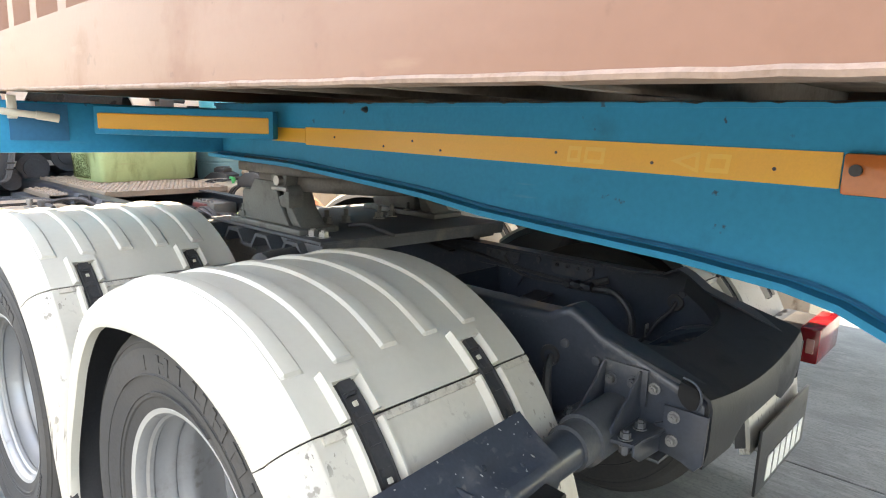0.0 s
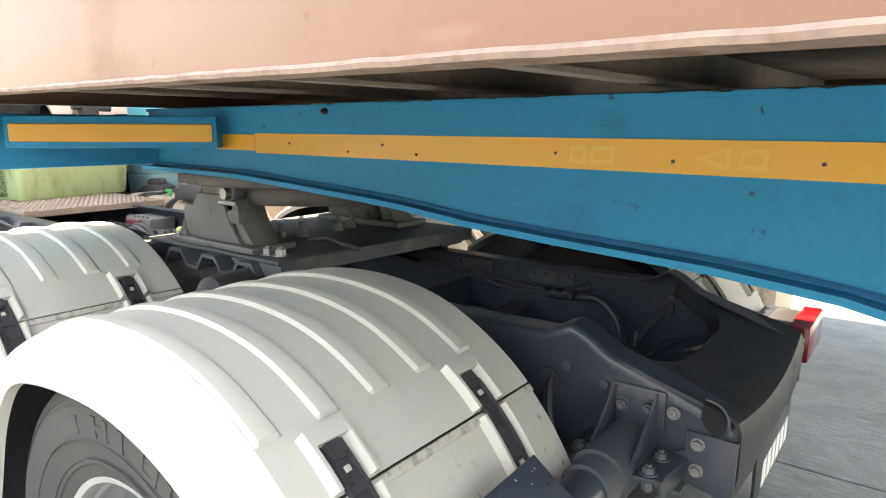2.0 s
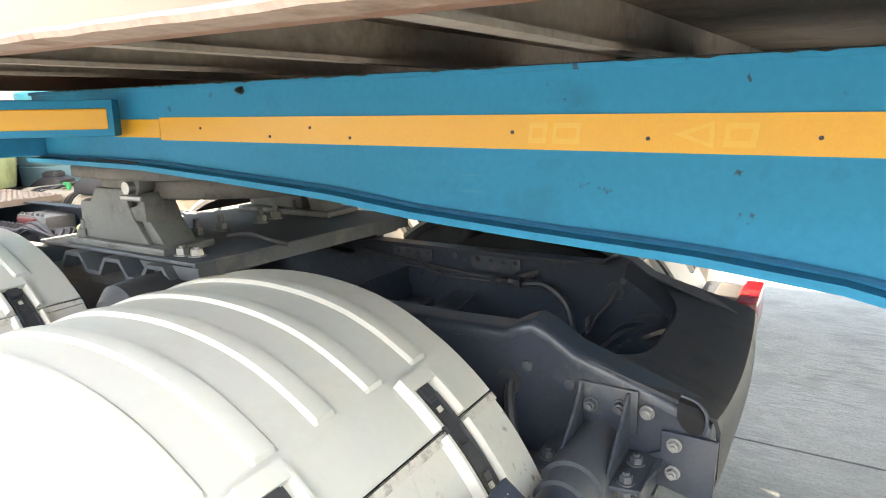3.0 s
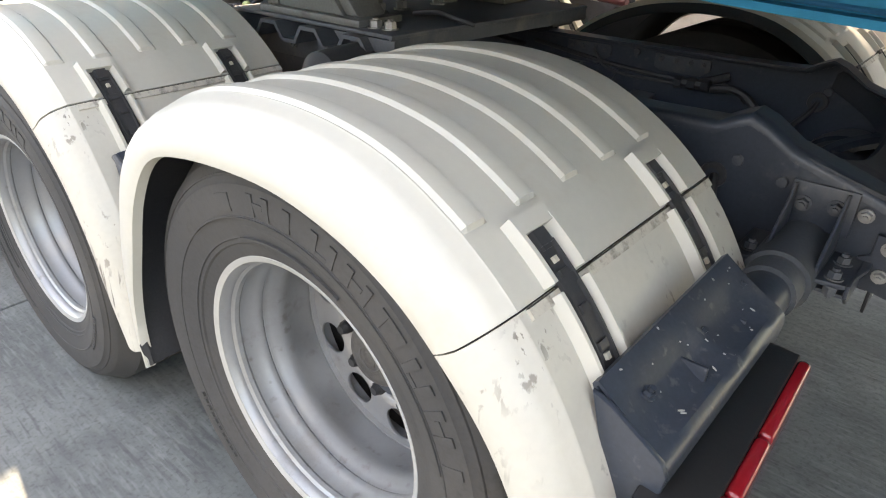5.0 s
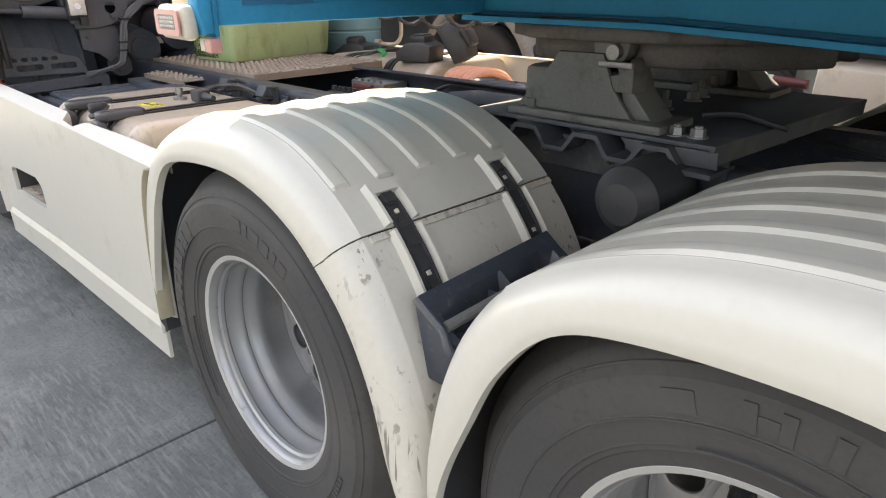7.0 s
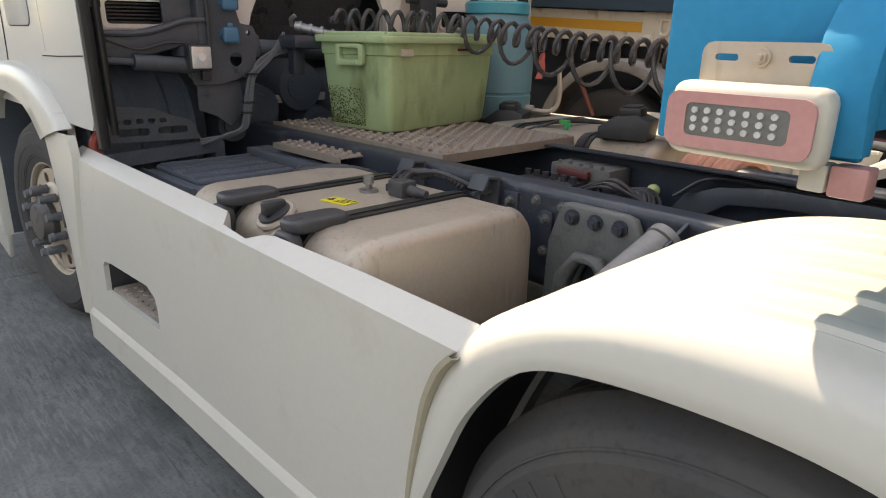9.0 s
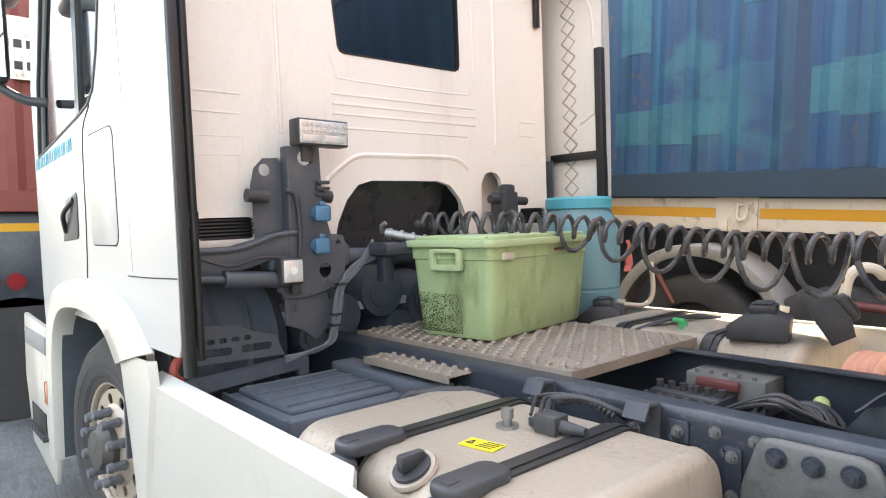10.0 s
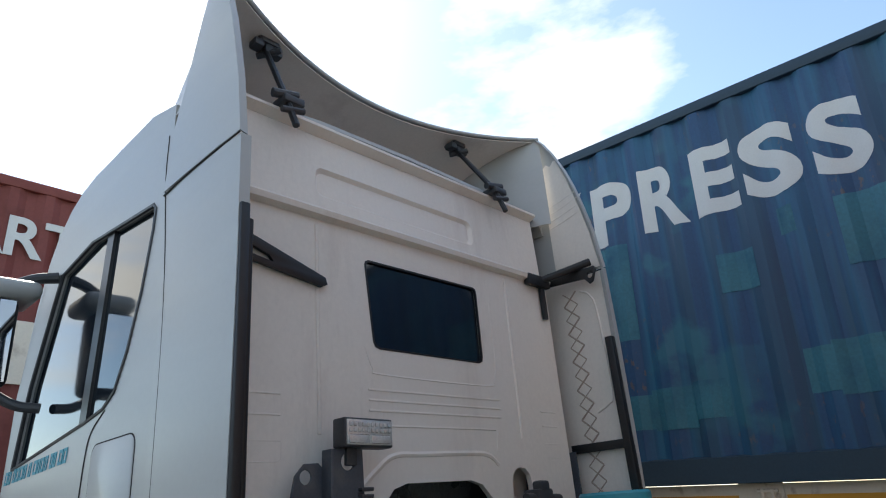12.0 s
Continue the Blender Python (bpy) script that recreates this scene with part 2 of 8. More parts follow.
def marked(m, size, lo, hi, colour, turn=0.0, detail=5.0, where=None, strength=1.0):
    """Lays stains of a colour over a material: noise stretched by size (x, y, z) and cut between lo and hi, kept where a broad noise allows."""
    n, l = m.node_tree.nodes, m.node_tree.links
    b = n["Principled BSDF"]
    old = b.inputs["Base Color"].links[0].from_socket
    tc = n.new("ShaderNodeTexCoord")
    mp = n.new("ShaderNodeMapping")
    mp.inputs["Scale"].default_value = size
    mp.inputs["Rotation"].default_value = (0, 0, turn)
    ns = n.new("ShaderNodeTexNoise")
    ns.inputs["Scale"].default_value, ns.inputs["Detail"].default_value = 1.0, detail
    rg = n.new("ShaderNodeMapRange")
    rg.inputs["From Min"].default_value, rg.inputs["From Max"].default_value = lo, hi
    rg.inputs["To Max"].default_value = strength
    l.new(tc.outputs["Object"], mp.inputs["Vector"])
    l.new(mp.outputs["Vector"], ns.inputs["Vector"])
    l.new(ns.outputs["Fac"], rg.inputs["Value"])
    fac = rg.outputs["Result"]
    if where:
        n2 = n.new("ShaderNodeTexNoise")
        n2.inputs["Scale"].default_value, n2.inputs["Detail"].default_value = where[0], 3.0
        r2 = n.new("ShaderNodeMapRange")
        r2.inputs["From Min"].default_value, r2.inputs["From Max"].default_value = where[1], where[2]
        l.new(tc.outputs["Object"], n2.inputs["Vector"])
        l.new(n2.outputs["Fac"], r2.inputs["Value"])
        mu = n.new("ShaderNodeMath")
        mu.operation = "MULTIPLY"
        l.new(fac, mu.inputs[0])
        l.new(r2.outputs["Result"], mu.inputs[1])
        fac = mu.outputs[0]
    mx = n.new("ShaderNodeMix")
    mx.data_type = "RGBA"
    mx.inputs[7].default_value = (*colour, 1)
    l.new(fac, mx.inputs[0])
    l.new(old, mx.inputs[6])
    l.new(mx.outputs[2], b.inputs["Base Color"])
    return m


CREAM_WORN = surf("cream_paint_scratched", (0.515, 0.495, 0.44), 0.45, 0, 0.05, 3.0, 70, 0.06, 0.1, (0.42, 0.37, 0.30), 0.2, 6.0)
marked(CREAM_WORN, (85.0, 85.0, 3.5), 0.60, 0.645, (0.13, 0.115, 0.10), 0.0, 4.0, (6.0, 0.45, 0.58), 0.85)
marked(CREAM_WORN, (45.0, 45.0, 30.0), 0.62, 0.68, (0.20, 0.175, 0.15), 0.0, 6.0, (5.0, 0.46, 0.58), 0.8)
marked(CREAM, (6.0, 5.0, 40.0), 0.68, 0.74, (0.36, 0.31, 0.25), 0.0, 5.0, (2.0, 0.5, 0.62), 0.6)
marked(SALMON, (26.0, 26.0, 26.0), 0.665, 0.70, (0.124, 0.055, 0.035), 0.0, 4.0, (3.0, 0.45, 0.6), 0.6)
marked(SALMON, (4.0, 4.0, 18.0), 0.66, 0.72, (0.274, 0.152, 0.101), 0.0, 5.0, (2.0, 0.48, 0.6), 0.6)
marked(SALMON, (1.6, 1.6, 0.7), 0.48, 0.70, (0.187, 0.087, 0.053), 0.0, 6.0, None, 0.6)
marked(RUBBER, (60.0, 60.0, 60.0), 0.52, 0.68, (0.030, 0.029, 0.028), 0.0, 4.0, (3.0, 0.35, 0.6), 0.7)
marked(RUBBER, (2.2, 2.2, 2.2), 0.45, 0.75, (0.082, 0.076, 0.070), 0.0, 8.0, None, 0.7)
marked(BLUE, (3.0, 3.0, 55.0), 0.66, 0.72, (0.10, 0.26, 0.36), 0.0, 6.0, (1.6, 0.5, 0.6), 0.5)
marked(BLUE, (28.0, 28.0, 28.0), 0.68, 0.72, (0.05, 0.035, 0.03), 0.0, 6.0, (2.3, 0.52, 0.62), 0.8)
marked(SALMON, (1.2, 1.2, 6.0), 0.52, 0.72, (0.249, 0.133, 0.091), 0.0, 6.0, None, 0.6)
marked(ALU, (60.0, 60.0, 6.0), 0.56, 0.70, (0.23, 0.18, 0.14), 0.0, 5.0, (3.0, 0.45, 0.62), 0.7)
marked(CRATE, (9.0, 9.0, 3.0), 0.50, 0.68, (0.13, 0.16, 0.075), 0.0, 8.0, (3.0, 0.42, 0.58), 0.75)
marked(CRATE, (3.0, 3.0, 45.0), 0.60, 0.68, (0.34, 0.38, 0.22), 0.0, 5.0, (4.0, 0.48, 0.6), 0.6)
marked(CRATE_LID, (60.0, 60.0, 60.0), 0.64, 0.70, (0.06, 0.08, 0.03), 0.0, 4.0, (6.0, 0.48, 0.6), 0.9)
marked(CAB_DUSTY, (40.0, 40.0, 9.0), 0.55, 0.70, (0.56, 0.47, 0.41), 0.0, 5.0, (2.0, 0.4, 0.62), 0.13)
marked(CAB_DUSTY, (1.3, 1.3, 0.8), 0.5, 0.7, (0.80, 0.76, 0.71), 0.0, 5.0, None, 0.5)
marked(CHASSIS, (55.0, 55.0, 55.0), 0.60, 0.70, (0.15, 0.15, 0.15), 0.0, 4.0, (3.0, 0.45, 0.62), 0.5)
marked(RIM, (30.0, 30.0, 30.0), 0.58, 0.72, (0.15, 0.13, 0.11), 0.0, 5.0, (5.0, 0.45, 0.6), 0.6)
marked(CAB_WHITE, (0.8, 0.8, 5.0), 0.50, 0.75, (0.52, 0.52, 0.49), 0.0, 6.0, None, 0.4)
NAVY = surf("navy_container_paint", (0.015, 0.066, 0.158), 0.5, 0, 0.15, 1.2, 50, 0.05)
marked(NAVY, (9.0, 9.0, 0.5), 0.42, 0.66, (0.019, 0.138, 0.240), 0.0, 5.0, None, 0.75)
marked(NAVY, (4.5, 4.5, 0.18), 0.50, 0.58, (0.022, 0.050, 0.090), 0.0, 3.0, None, 0.6)
marked(NAVY, (1.3, 1.3, 1.6), 0.53, 0.58, (0.030, 0.16, 0.215), 0.0, 9.0, (0.9, 0.44, 0.56), 0.7)
marked(NAVY, (26.0, 26.0, 12.0), 0.61, 0.68, (0.14, 0.10, 0.075), 0.0, 6.0, (1.5, 0.52, 0.62), 0.7)
marked(IVORY, (14.0, 14.0, 10.0), 0.58, 0.70, (0.24, 0.15, 0.09), 0.0, 6.0, (2.2, 0.48, 0.6), 0.7)

SEAM = surf("grimy_seam", (0.50, 0.47, 0.41), 0.7, 0, 0.1, 30.0, 120, 0.3, 0.0, (0.10, 0.09, 0.08), 0.5, 45.0)


DARK_GLASS = surf("dark_rear_glass", (0.008, 0.014, 0.022), 0.06, 0, 0.05, 2, 40, 0.0, 0.3, None, spec=0.8)


def concrete():
    m = surf("brushed_concrete", (0.139, 0.15, 0.146), 0.8, 0, 0.16, 1.1, 45, 0.6, 0.0, (0.101, 0.109, 0.109), 0.42, 1.7)
    marked(m, (13.0, 9.0, 1.0), 0.48, 0.66, (0.193, 0.206, 0.202), 0.5, 9.0, (1.3, 0.38, 0.65), 0.6)
    marked(m, (2.6, 3.4, 1.0), 0.47, 0.64, (0.088, 0.097, 0.097), 0.2, 9.0, None, 0.75)
    marked(m, (70.0, 60.0, 1.0), 0.52, 0.66, (0.067, 0.071, 0.071), 0.0, 4.0, None, 0.5)
    marked(m, (9.0, 75.0, 1.0), 0.50, 0.62, (0.21, 0.22, 0.216), 0.42, 5.0, (1.6, 0.40, 0.62), 0.5)
    marked(m, (5.0, 26.0, 1.0), 0.50, 0.60, (0.071, 0.077, 0.079), 0.55, 7.0, (0.9, 0.42, 0.60), 0.6)
    marked(m, (7.0, 60.0, 1.0), 0.54, 0.64, (0.05, 0.055, 0.058), 0.36, 5.0, (1.1, 0.44, 0.62), 0.6)
    marked(m, (1.5, 42.0, 1.0), 0.62, 0.67, (0.055, 0.059, 0.06), 0.3, 5.0, (0.8, 0.5, 0.62), 0.5)
    return m


CONCRETE = concrete()


# ---- mesh helpers ----
def bmesh_of(*builders):
    bm = bmesh.new()
    for build in builders:
        build(bm)
    return bm


def part(name, bm, material, parent=None, label="", smooth=35):
    me = bpy.data.meshes.new(name)
    bmesh.ops.recalc_face_normals(bm, faces=bm.faces)
    bm.to_mesh(me)
    bm.free()
    me.materials.append(material)
    if smooth:
        me.polygons.foreach_set("use_smooth", [True] * len(me.polygons))
        me.set_sharp_from_angle(angle=radians(smooth))
    ob = new(name, me)
    ob.parent = parent
    return tagged(ob, label)


def thing(name, label, category, group="", kind="", at=None):
    ob = new(name)
    ob.empty_display_size = 0.1
    if at is not None:
        ob.matrix_basis = at
    return tagged(ob, label, category, group, kind)


def again(ob, m, parent=None):
    """Another object on the same mesh at the pose m."""
    c = ob.copy()
    scene.collection.objects.link(c)
    c.parent = parent or ob.parent
    c.matrix_basis = m
    return c


def box(bm, x0, x1, y0, y1, z0, z1, bev=0.0, turn=None, seg=2):
    m = Matrix.LocRotScale(((x0 + x1) / 2, (y0 + y1) / 2, (z0 + z1) / 2), None, (abs(x1 - x0), abs(y1 - y0), abs(z1 - z0)))
    vs = bmesh.ops.create_cube(bm, size=1, matrix=m)["verts"]
    if turn is not None:
        bmesh.ops.transform(bm, matrix=turn, verts=vs)
    if bev:
        es = list({e for v in vs for e in v.link_edges})
        bmesh.ops.bevel(bm, geom=es, offset=bev, segments=seg, profile=0.5, affect="EDGES")
    return bm


def rod(bm, p0, p1, r, r1=None, n=16, caps=True):
    p0, p1 = Vector(p0), Vector(p1)
    d = p1 - p0
    m = Matrix.Translation((p0 + p1) / 2) @ d.to_track_quat("Z", "Y").to_matrix().to_4x4()
    bmesh.ops.create_cone(bm, cap_ends=caps, segments=n, radius1=r, radius2=r if r1 is None else r1, depth=d.length, matrix=m)
    return bm


def tube(bm, pts, r, n=8, caps=True):
    """A round tube along a line of points."""
    pts = [Vector(p) for p in pts]
    rings = []
    side = None
    for i, p in enumerate(pts):
        d = (pts[min(i + 1, len(pts) - 1)] - pts[max(i - 1, 0)]).normalized()
        if side is None:
            side = d.orthogonal().normalized()
        else:
            side = (side - d * side.dot(d)).normalized()
        up = d.cross(side)
        rr = r[i] if isinstance(r, (list, tuple)) else r
        rings.append([bm.verts.new(p + rr * (math.cos(a) * side + math.sin(a) * up)) for a in [2 * math.pi * k / n for k in range(n)]])
    for a, b in zip(rings, rings[1:]):
        for k in range(n):
            bm.faces.new((a[k], a[(k + 1) % n], b[(k + 1) % n], b[k]))
    if caps:
        bm.faces.new(rings[0][::-1])
        bm.faces.new(rings[-1])
    return bm


def smooth_line(pts, n=8):
    """A Catmull-Rom line through the points."""
    pts = [Vector(p) for p in pts]
    ext = [2 * pts[0] - pts[1], *pts, 2 * pts[-1] - pts[-2]]
    out = []
    for i in range(1, len(ext) - 2):
        a, b, c, d = ext[i - 1:i + 3]
        for k in range(n):
            t = k / n
            out.append(0.5 * (2 * b + (c - a) * t + (2 * a - 5 * b + 4 * c - d) * t * t + (3 * b - a - 3 * c + d) * t ** 3))
    out.append(pts[-1])
    return out


def place2(axis, u, v, w):
    """(u, v) in the plane across the axis, w along it: x takes (y, z), y takes (x, z), z takes (x, y)."""
    return {"x": (w, u, v), "y": (u, w, v), "z": (u, v, w)}[axis]


def plate(bm, outer, a, b, axis, holes=(), bev=0.0, seg=2):
    """A flat plate from a to b along the axis, with an outline and holes."""
    made = []
    if holes:
        edges = []
        for loop in (outer, *holes):
            vs = [bm.verts.new(place2(axis, u, v, a)) for u, v in loop]
            edges += [bm.edges.new((vs[i], vs[(i + 1) % len(vs)])) for i in range(len(vs))]
        made = [g for g in bmesh.ops.triangle_fill(bm, use_beauty=True, edges=edges)["geom"] if isinstance(g, bmesh.types.BMFace)]
    else:
        made = [bm.faces.new([bm.verts.new(place2(axis, u, v, a)) for u, v in outer])]
    ex = bmesh.ops.extrude_face_region(bm, geom=made)["geom"]
    move = Vector(place2(axis, 0, 0, b - a))
    bmesh.ops.translate(bm, vec=move, verts=[g for g in ex if isinstance(g, bmesh.types.BMVert)])
    if bev:
        faces = set(made) | {g for g in ex if isinstance(g, bmesh.types.BMFace)}
        rim = [e for f in faces for e in f.edges if len(e.link_faces) == 2 and e.calc_face_angle(0) > 0.6]
        bmesh.ops.bevel(bm, geom=list(set(rim)), offset=bev, segments=seg, profile=0.5, affect="EDGES")
    return bm


def circle(u, v, r, n=20, r2=None):
    return [(u + r * math.cos(2 * math.pi * k / n), v + (r2 or r) * math.sin(2 * math.pi * k / n)) for k in range(n)]


def rounded(u0, u1, v0, v1, r, n=5):
    out = []
    for cu, cv, a0 in ((u1 - r, v1 - r, 0), (u0 + r, v1 - r, 90), (u0 + r, v0 + r, 180), (u1 - r, v0 + r, 270)):
        out += [(cu + r * math.cos(radians(a0 + 90 * k / n)), cv + r * math.sin(radians(a0 + 90 * k / n))) for k in range(n + 1)]
    return out


def lathe(bm, prof, c, n=64):
    """A body turned round an axis along y: (radius, y) pairs."""
    rings = []
    for r, y in prof:
        rings.append([bm.verts.new((c[0] + r * math.cos(2 * math.pi * k / n), c[1] + y, c[2] + r * math.sin(2 * math.pi * k / n))) for k in range(n)])
    for a, b in zip(rings, rings[1:]):
        for k in range(n):
            bm.faces.new((a[k], a[(k + 1) % n], b[(k + 1) % n], b[k]))
    return bm


def sheet(bm, rows, thick=0.0):
    """A skin over rows of points, thickened inwards."""
    vs = [[bm.verts.new(p) for p in row] for row in rows]
    fs = []
    for a, b in zip(vs, vs[1:]):
        for k in range(len(a) - 1):
            fs.append(bm.faces.new((a[k], a[k + 1], b[k + 1], b[k])))
    if thick:
        bmesh.ops.recalc_face_normals(bm, faces=fs)
        bmesh.ops.solidify(bm, geom=fs, thickness=thick)
    return bm


def hexbolt(bm, p, way, r=0.014, h=0.012, washer=True):
    """A hexagon bolt head standing on p."""
    p, way = Vector(p), Vector(way).normalized()
    if washer:
        rod(bm, p, p + way * 0.003, r * 1.3, n=14)
    rod(bm, p, p + way * h, r, r * 0.92, n=6)
    rod(bm, p + way * h, p + way * (h + 0.006), r * 0.5, n=8)
    return bm


def bolt_set(name, spots, way, material, parent, r=0.012, h=0.012, label=""):
    """Bolts of one kind, each an object of its own on one mesh."""
    first = part(name, bmesh_of(lambda bm: hexbolt(bm, (0, 0, 0), way, r, h)), material, parent, label)
    first.matrix_basis = Matrix.Translation(spots[0])
    for p in spots[1:]:
        again(first, Matrix.Translation(p))


def writing(name, text, size, material, parent, m, depth=0.002, label="", bold=0.0, width=1.0):
    """Letters of the built-in font as a mesh."""
    cu = bpy.data.curves.new(name, "FONT")
    cu.body, cu.size, cu.extrude, cu.offset = text, size, depth, bold
    tmp = new(name + "_curve", cu)
    me = bpy.data.meshes.new_from_object(tmp.evaluated_get(bpy.context.evaluated_depsgraph_get()))
    bpy.data.objects.remove(tmp)
    bpy.data.curves.remove(cu)
    me.transform(Matrix.Diagonal((width, 1, 1, 1)))
    me.materials.clear()
    me.materials.append(material)
    ob = new(name, me)
    ob.parent = parent
    ob.matrix_basis = m
    return tagged(ob, label)

# ---- the yard ----
ground = part("ground", bmesh_of(lambda bm: box(bm, -400, 400, -400, 400, -0.5, -0.057)), CONCRETE, None, "", 0)
tagged(ground, "worn grey brushed concrete yard with straight joints", "ground", kind="structure")
SLAB_X = [-13.70, -9.78, -5.85, -1.92, 2.01, 5.94, 9.87]
SLAB_Y = [-10.5, -6.5, -2.5, 1.5, 5.5, 9.5]
for xa, xb in zip(SLAB_X, SLAB_X[1:]):
    for ya, yb in zip(SLAB_Y, SLAB_Y[1:]):
        part("slab", bmesh_of(lambda bm: box(bm, xa + 0.005, xb - 0.005, ya + 0.005, yb - 0.005, -0.25, -0.045, 0.004, seg=1)), CONCRETE, ground, "", 0)

# ---- the tractor unit ----
truck = thing("tractor_truck", "white three-axle tractor truck with cream fenders parked on concrete", "truck")
AX_R, AX_F, AX_S, RAD = 0.0, -1.35, -4.78, 0.52


def tyre_mesh(bm, grooves=True):
    side = [(0.296 + (r - 0.296) * 1.07, y) for r, y in [(0.296, 0.012), (0.300, -0.006), (0.312, -0.012), (0.335, -0.018), (0.338, -0.022), (0.346, -0.0225), (0.3475, -0.0255), (0.3505, -0.0255), (0.352, -0.0255), (0.37, -0.033), (0.388, -0.0355), (0.389, -0.0375), (0.392, -0.0375), (0.393, -0.036), (0.41, -0.039),
            (0.447, -0.036), (0.452, -0.031), (0.460, -0.028), (0.461, -0.030), (0.464, -0.029), (0.465, -0.0255), (0.482, -0.018), (0.486, -0.012), (0.503, 0.012), (0.506, 0.016), (0.516, 0.028)]]
    tread = [(0.536, 0.034)]
    if grooves:
        for y in (0.068, 0.108, 0.138, 0.178):
            tread += [(0.536, y), (0.522, y + 0.003), (0.522, y + 0.011), (0.536, y + 0.014)]
    tread += [(0.536, 0.226)]
    prof = side + tread + [(r, 0.26 - y) for r, y in side[::-1]]
    lathe(bm, prof, (0, 0, 0), 96)


def arc_block(bm, a0, a1, r0, r1, y, h=0.004):
    """A raised block on a tyre's wall between two angles."""
    n = max(2, int(abs(a1 - a0) / 3))
    lo, hi = [], []
    for k in range(n + 1):
        a = radians(a0 + (a1 - a0) * k / n)
        for r, row in ((r0, lo), (r1, hi)):
            row.append((r * math.cos(a), r * math.sin(a)))
    plate(bm, lo + hi[::-1], y, y - h, "y")


def rim_mesh(bm):
    prof = [(0.280, 0.275), (0.283, 0.262), (0.283, 0.22), (0.281, 0.17), (0.272, 0.155), (0.272, 0.13), (0.283, 0.112), (0.285, 0.098), (0.282, 0.094), (0.282, 0.080), (0.286, 0.074), (0.287, 0.04), (0.283, 0.034), (0.284, 0.024), (0.290, 0.018), (0.290, 0.006),
            (0.298, -0.006), (0.310, -0.010), (0.314, -0.004), (0.310, 0.004), (0.298, 0.010), (0.297, 0.05), (0.295, 0.115), (0.280, 0.135),
            (0.280, 0.15), (0.288, 0.175), (0.288, 0.262)]
    lathe(bm, prof, (0, 0, 0), 96)


def drive_wheel(parent, m):
    """A deep-dished outer wheel: disc with hand holes, rim, tyre, hub and nuts."""
    holes = [circle(0.229 * math.cos(radians(36 * k + 22)), 0.229 * math.sin(radians(36 * k + 22)), 0.0415, 28) for k in range(10)]

    def disc(bm):
        plate(bm, circle(0, 0, 0.281, 72), 0.240, 0.250, "y", holes + [circle(0, 0, 0.183, 56)], 0.003, 2)
        # the flange steps back from the holed ring and carries the nuts
        lathe(bm, [(0.183, 0.240), (0.176, 0.242), (0.168, 0.250), (0.160, 0.252), (0.104, 0.252), (0.104, 0.262), (0.166, 0.262), (0.183, 0.250)], (0, 0, 0), 72)
        lathe(bm, [(0.283, 0.252), (0.283, 0.238), (0.279, 0.229), (0.274, 0.229), (0.270, 0.241)], (0, 0, 0), 72)
    w = part("wheel", bmesh_of(disc), RIM, parent, "silver steel wheel with round hand holes", 30)
    part("rim", bmesh_of(rim_mesh), RIM, w)
    part("rim_edge", bmesh_of(lambda bm: lathe(bm, [(0.2975, 0.006), (0.2975, -0.0072), (0.310, -0.0118), (0.3155, -0.004), (0.311, 0.003)], (0, 0, 0), 96)), RIM_EDGE, w, "pale worn rim edge")
    part("tyre", bmesh_of(tyre_mesh), RUBBER, w, "dusty grey rubber tyre")

    def mark(a0, a1, r0, r1, y=-0.0370, h=0.0030):
        part("raised_mark", bmesh_of(lambda bm: arc_block(bm, a0, a1, r0, r1, y, h)), RUBBER, w, "", 0)
    for k in range(8):
        a = 98 - k * 11.2
        if k in (1, 7):
            mark(a - 2, a - 4.4, 0.405, 0.446)
        else:
            mark(a, a - 2.2, 0.405, 0.446)
            mark(a - 5.8, a - 8.0, 0.405, 0.446)
            mark(a - 2.3, a - 5.7, *((0.421, 0.431), (0.436, 0.446), (0.405, 0.414))[k % 3])
    for a0, a1 in ((112, 106), (-24, -29), (-31, -33), (-35, -40), (-42, -46), (-48, -50), (-52, -56)):
        mark(a0, a1, 0.408, 0.442)
    for a0, a1, r in ((108, 64, 0.352), (104, 68, 0.378)):
        mark(a0, a1, r, r + 0.003, -0.028, 0.006)
    mark(130, 14, 0.395, 0.397, -0.036, 0.0045)
    for k in range(10):
        mark(205 + k * 2.6, 206.6 + k * 2.6, 0.405, 0.42, -0.037, 0.005)

    def hub(bm):
        lathe(bm, [(0.104, 0.262), (0.102, 0.236), (0.084, 0.232), (0.080, 0.225), (0.079, 0.200), (0.075, 0.184), (0.066, 0.175), (0.050, 0.172), (0.001, 0.171)], (0, 0, 0), 48)
    part("hub", bmesh_of(hub), HUB, w, "oily cast iron hub")
    part("hub_emblem", bmesh_of(lambda bm: lathe(bm, [(0.036, 0.173), (0.036, 0.170), (0.031, 0.169), (0.029, 0.171)], (0, 0, 0), 28), lambda bm: plate(bm, [(-0.016, -0.012), (0.012, -0.018), (0.018, 0.004), (0.004, 0.020), (-0.014, 0.012)], 0.172, 0.1692, "y")), HUB, w)
    bolt_set("hub_bolt", [(0.092 * math.cos(radians(36 * k + 22)), 0.234, 0.092 * math.sin(radians(36 * k + 22))) for k in range(10)], (0, -1, 0), BOLT, w, 0.009, 0.016)
    nut = part("lug_nut", bmesh_of(lambda bm: (rod(bm, (0, 0, 0), (0, -0.008, 0), 0.023, n=16), rod(bm, (0, -0.008, 0), (0, -0.034, 0), 0.0185, 0.0175, n=6), rod(bm, (0, -0.034, 0), (0, -0.046, 0), 0.0155, 0.011, n=12))), DARK_BOLT, w, "black lug nut")
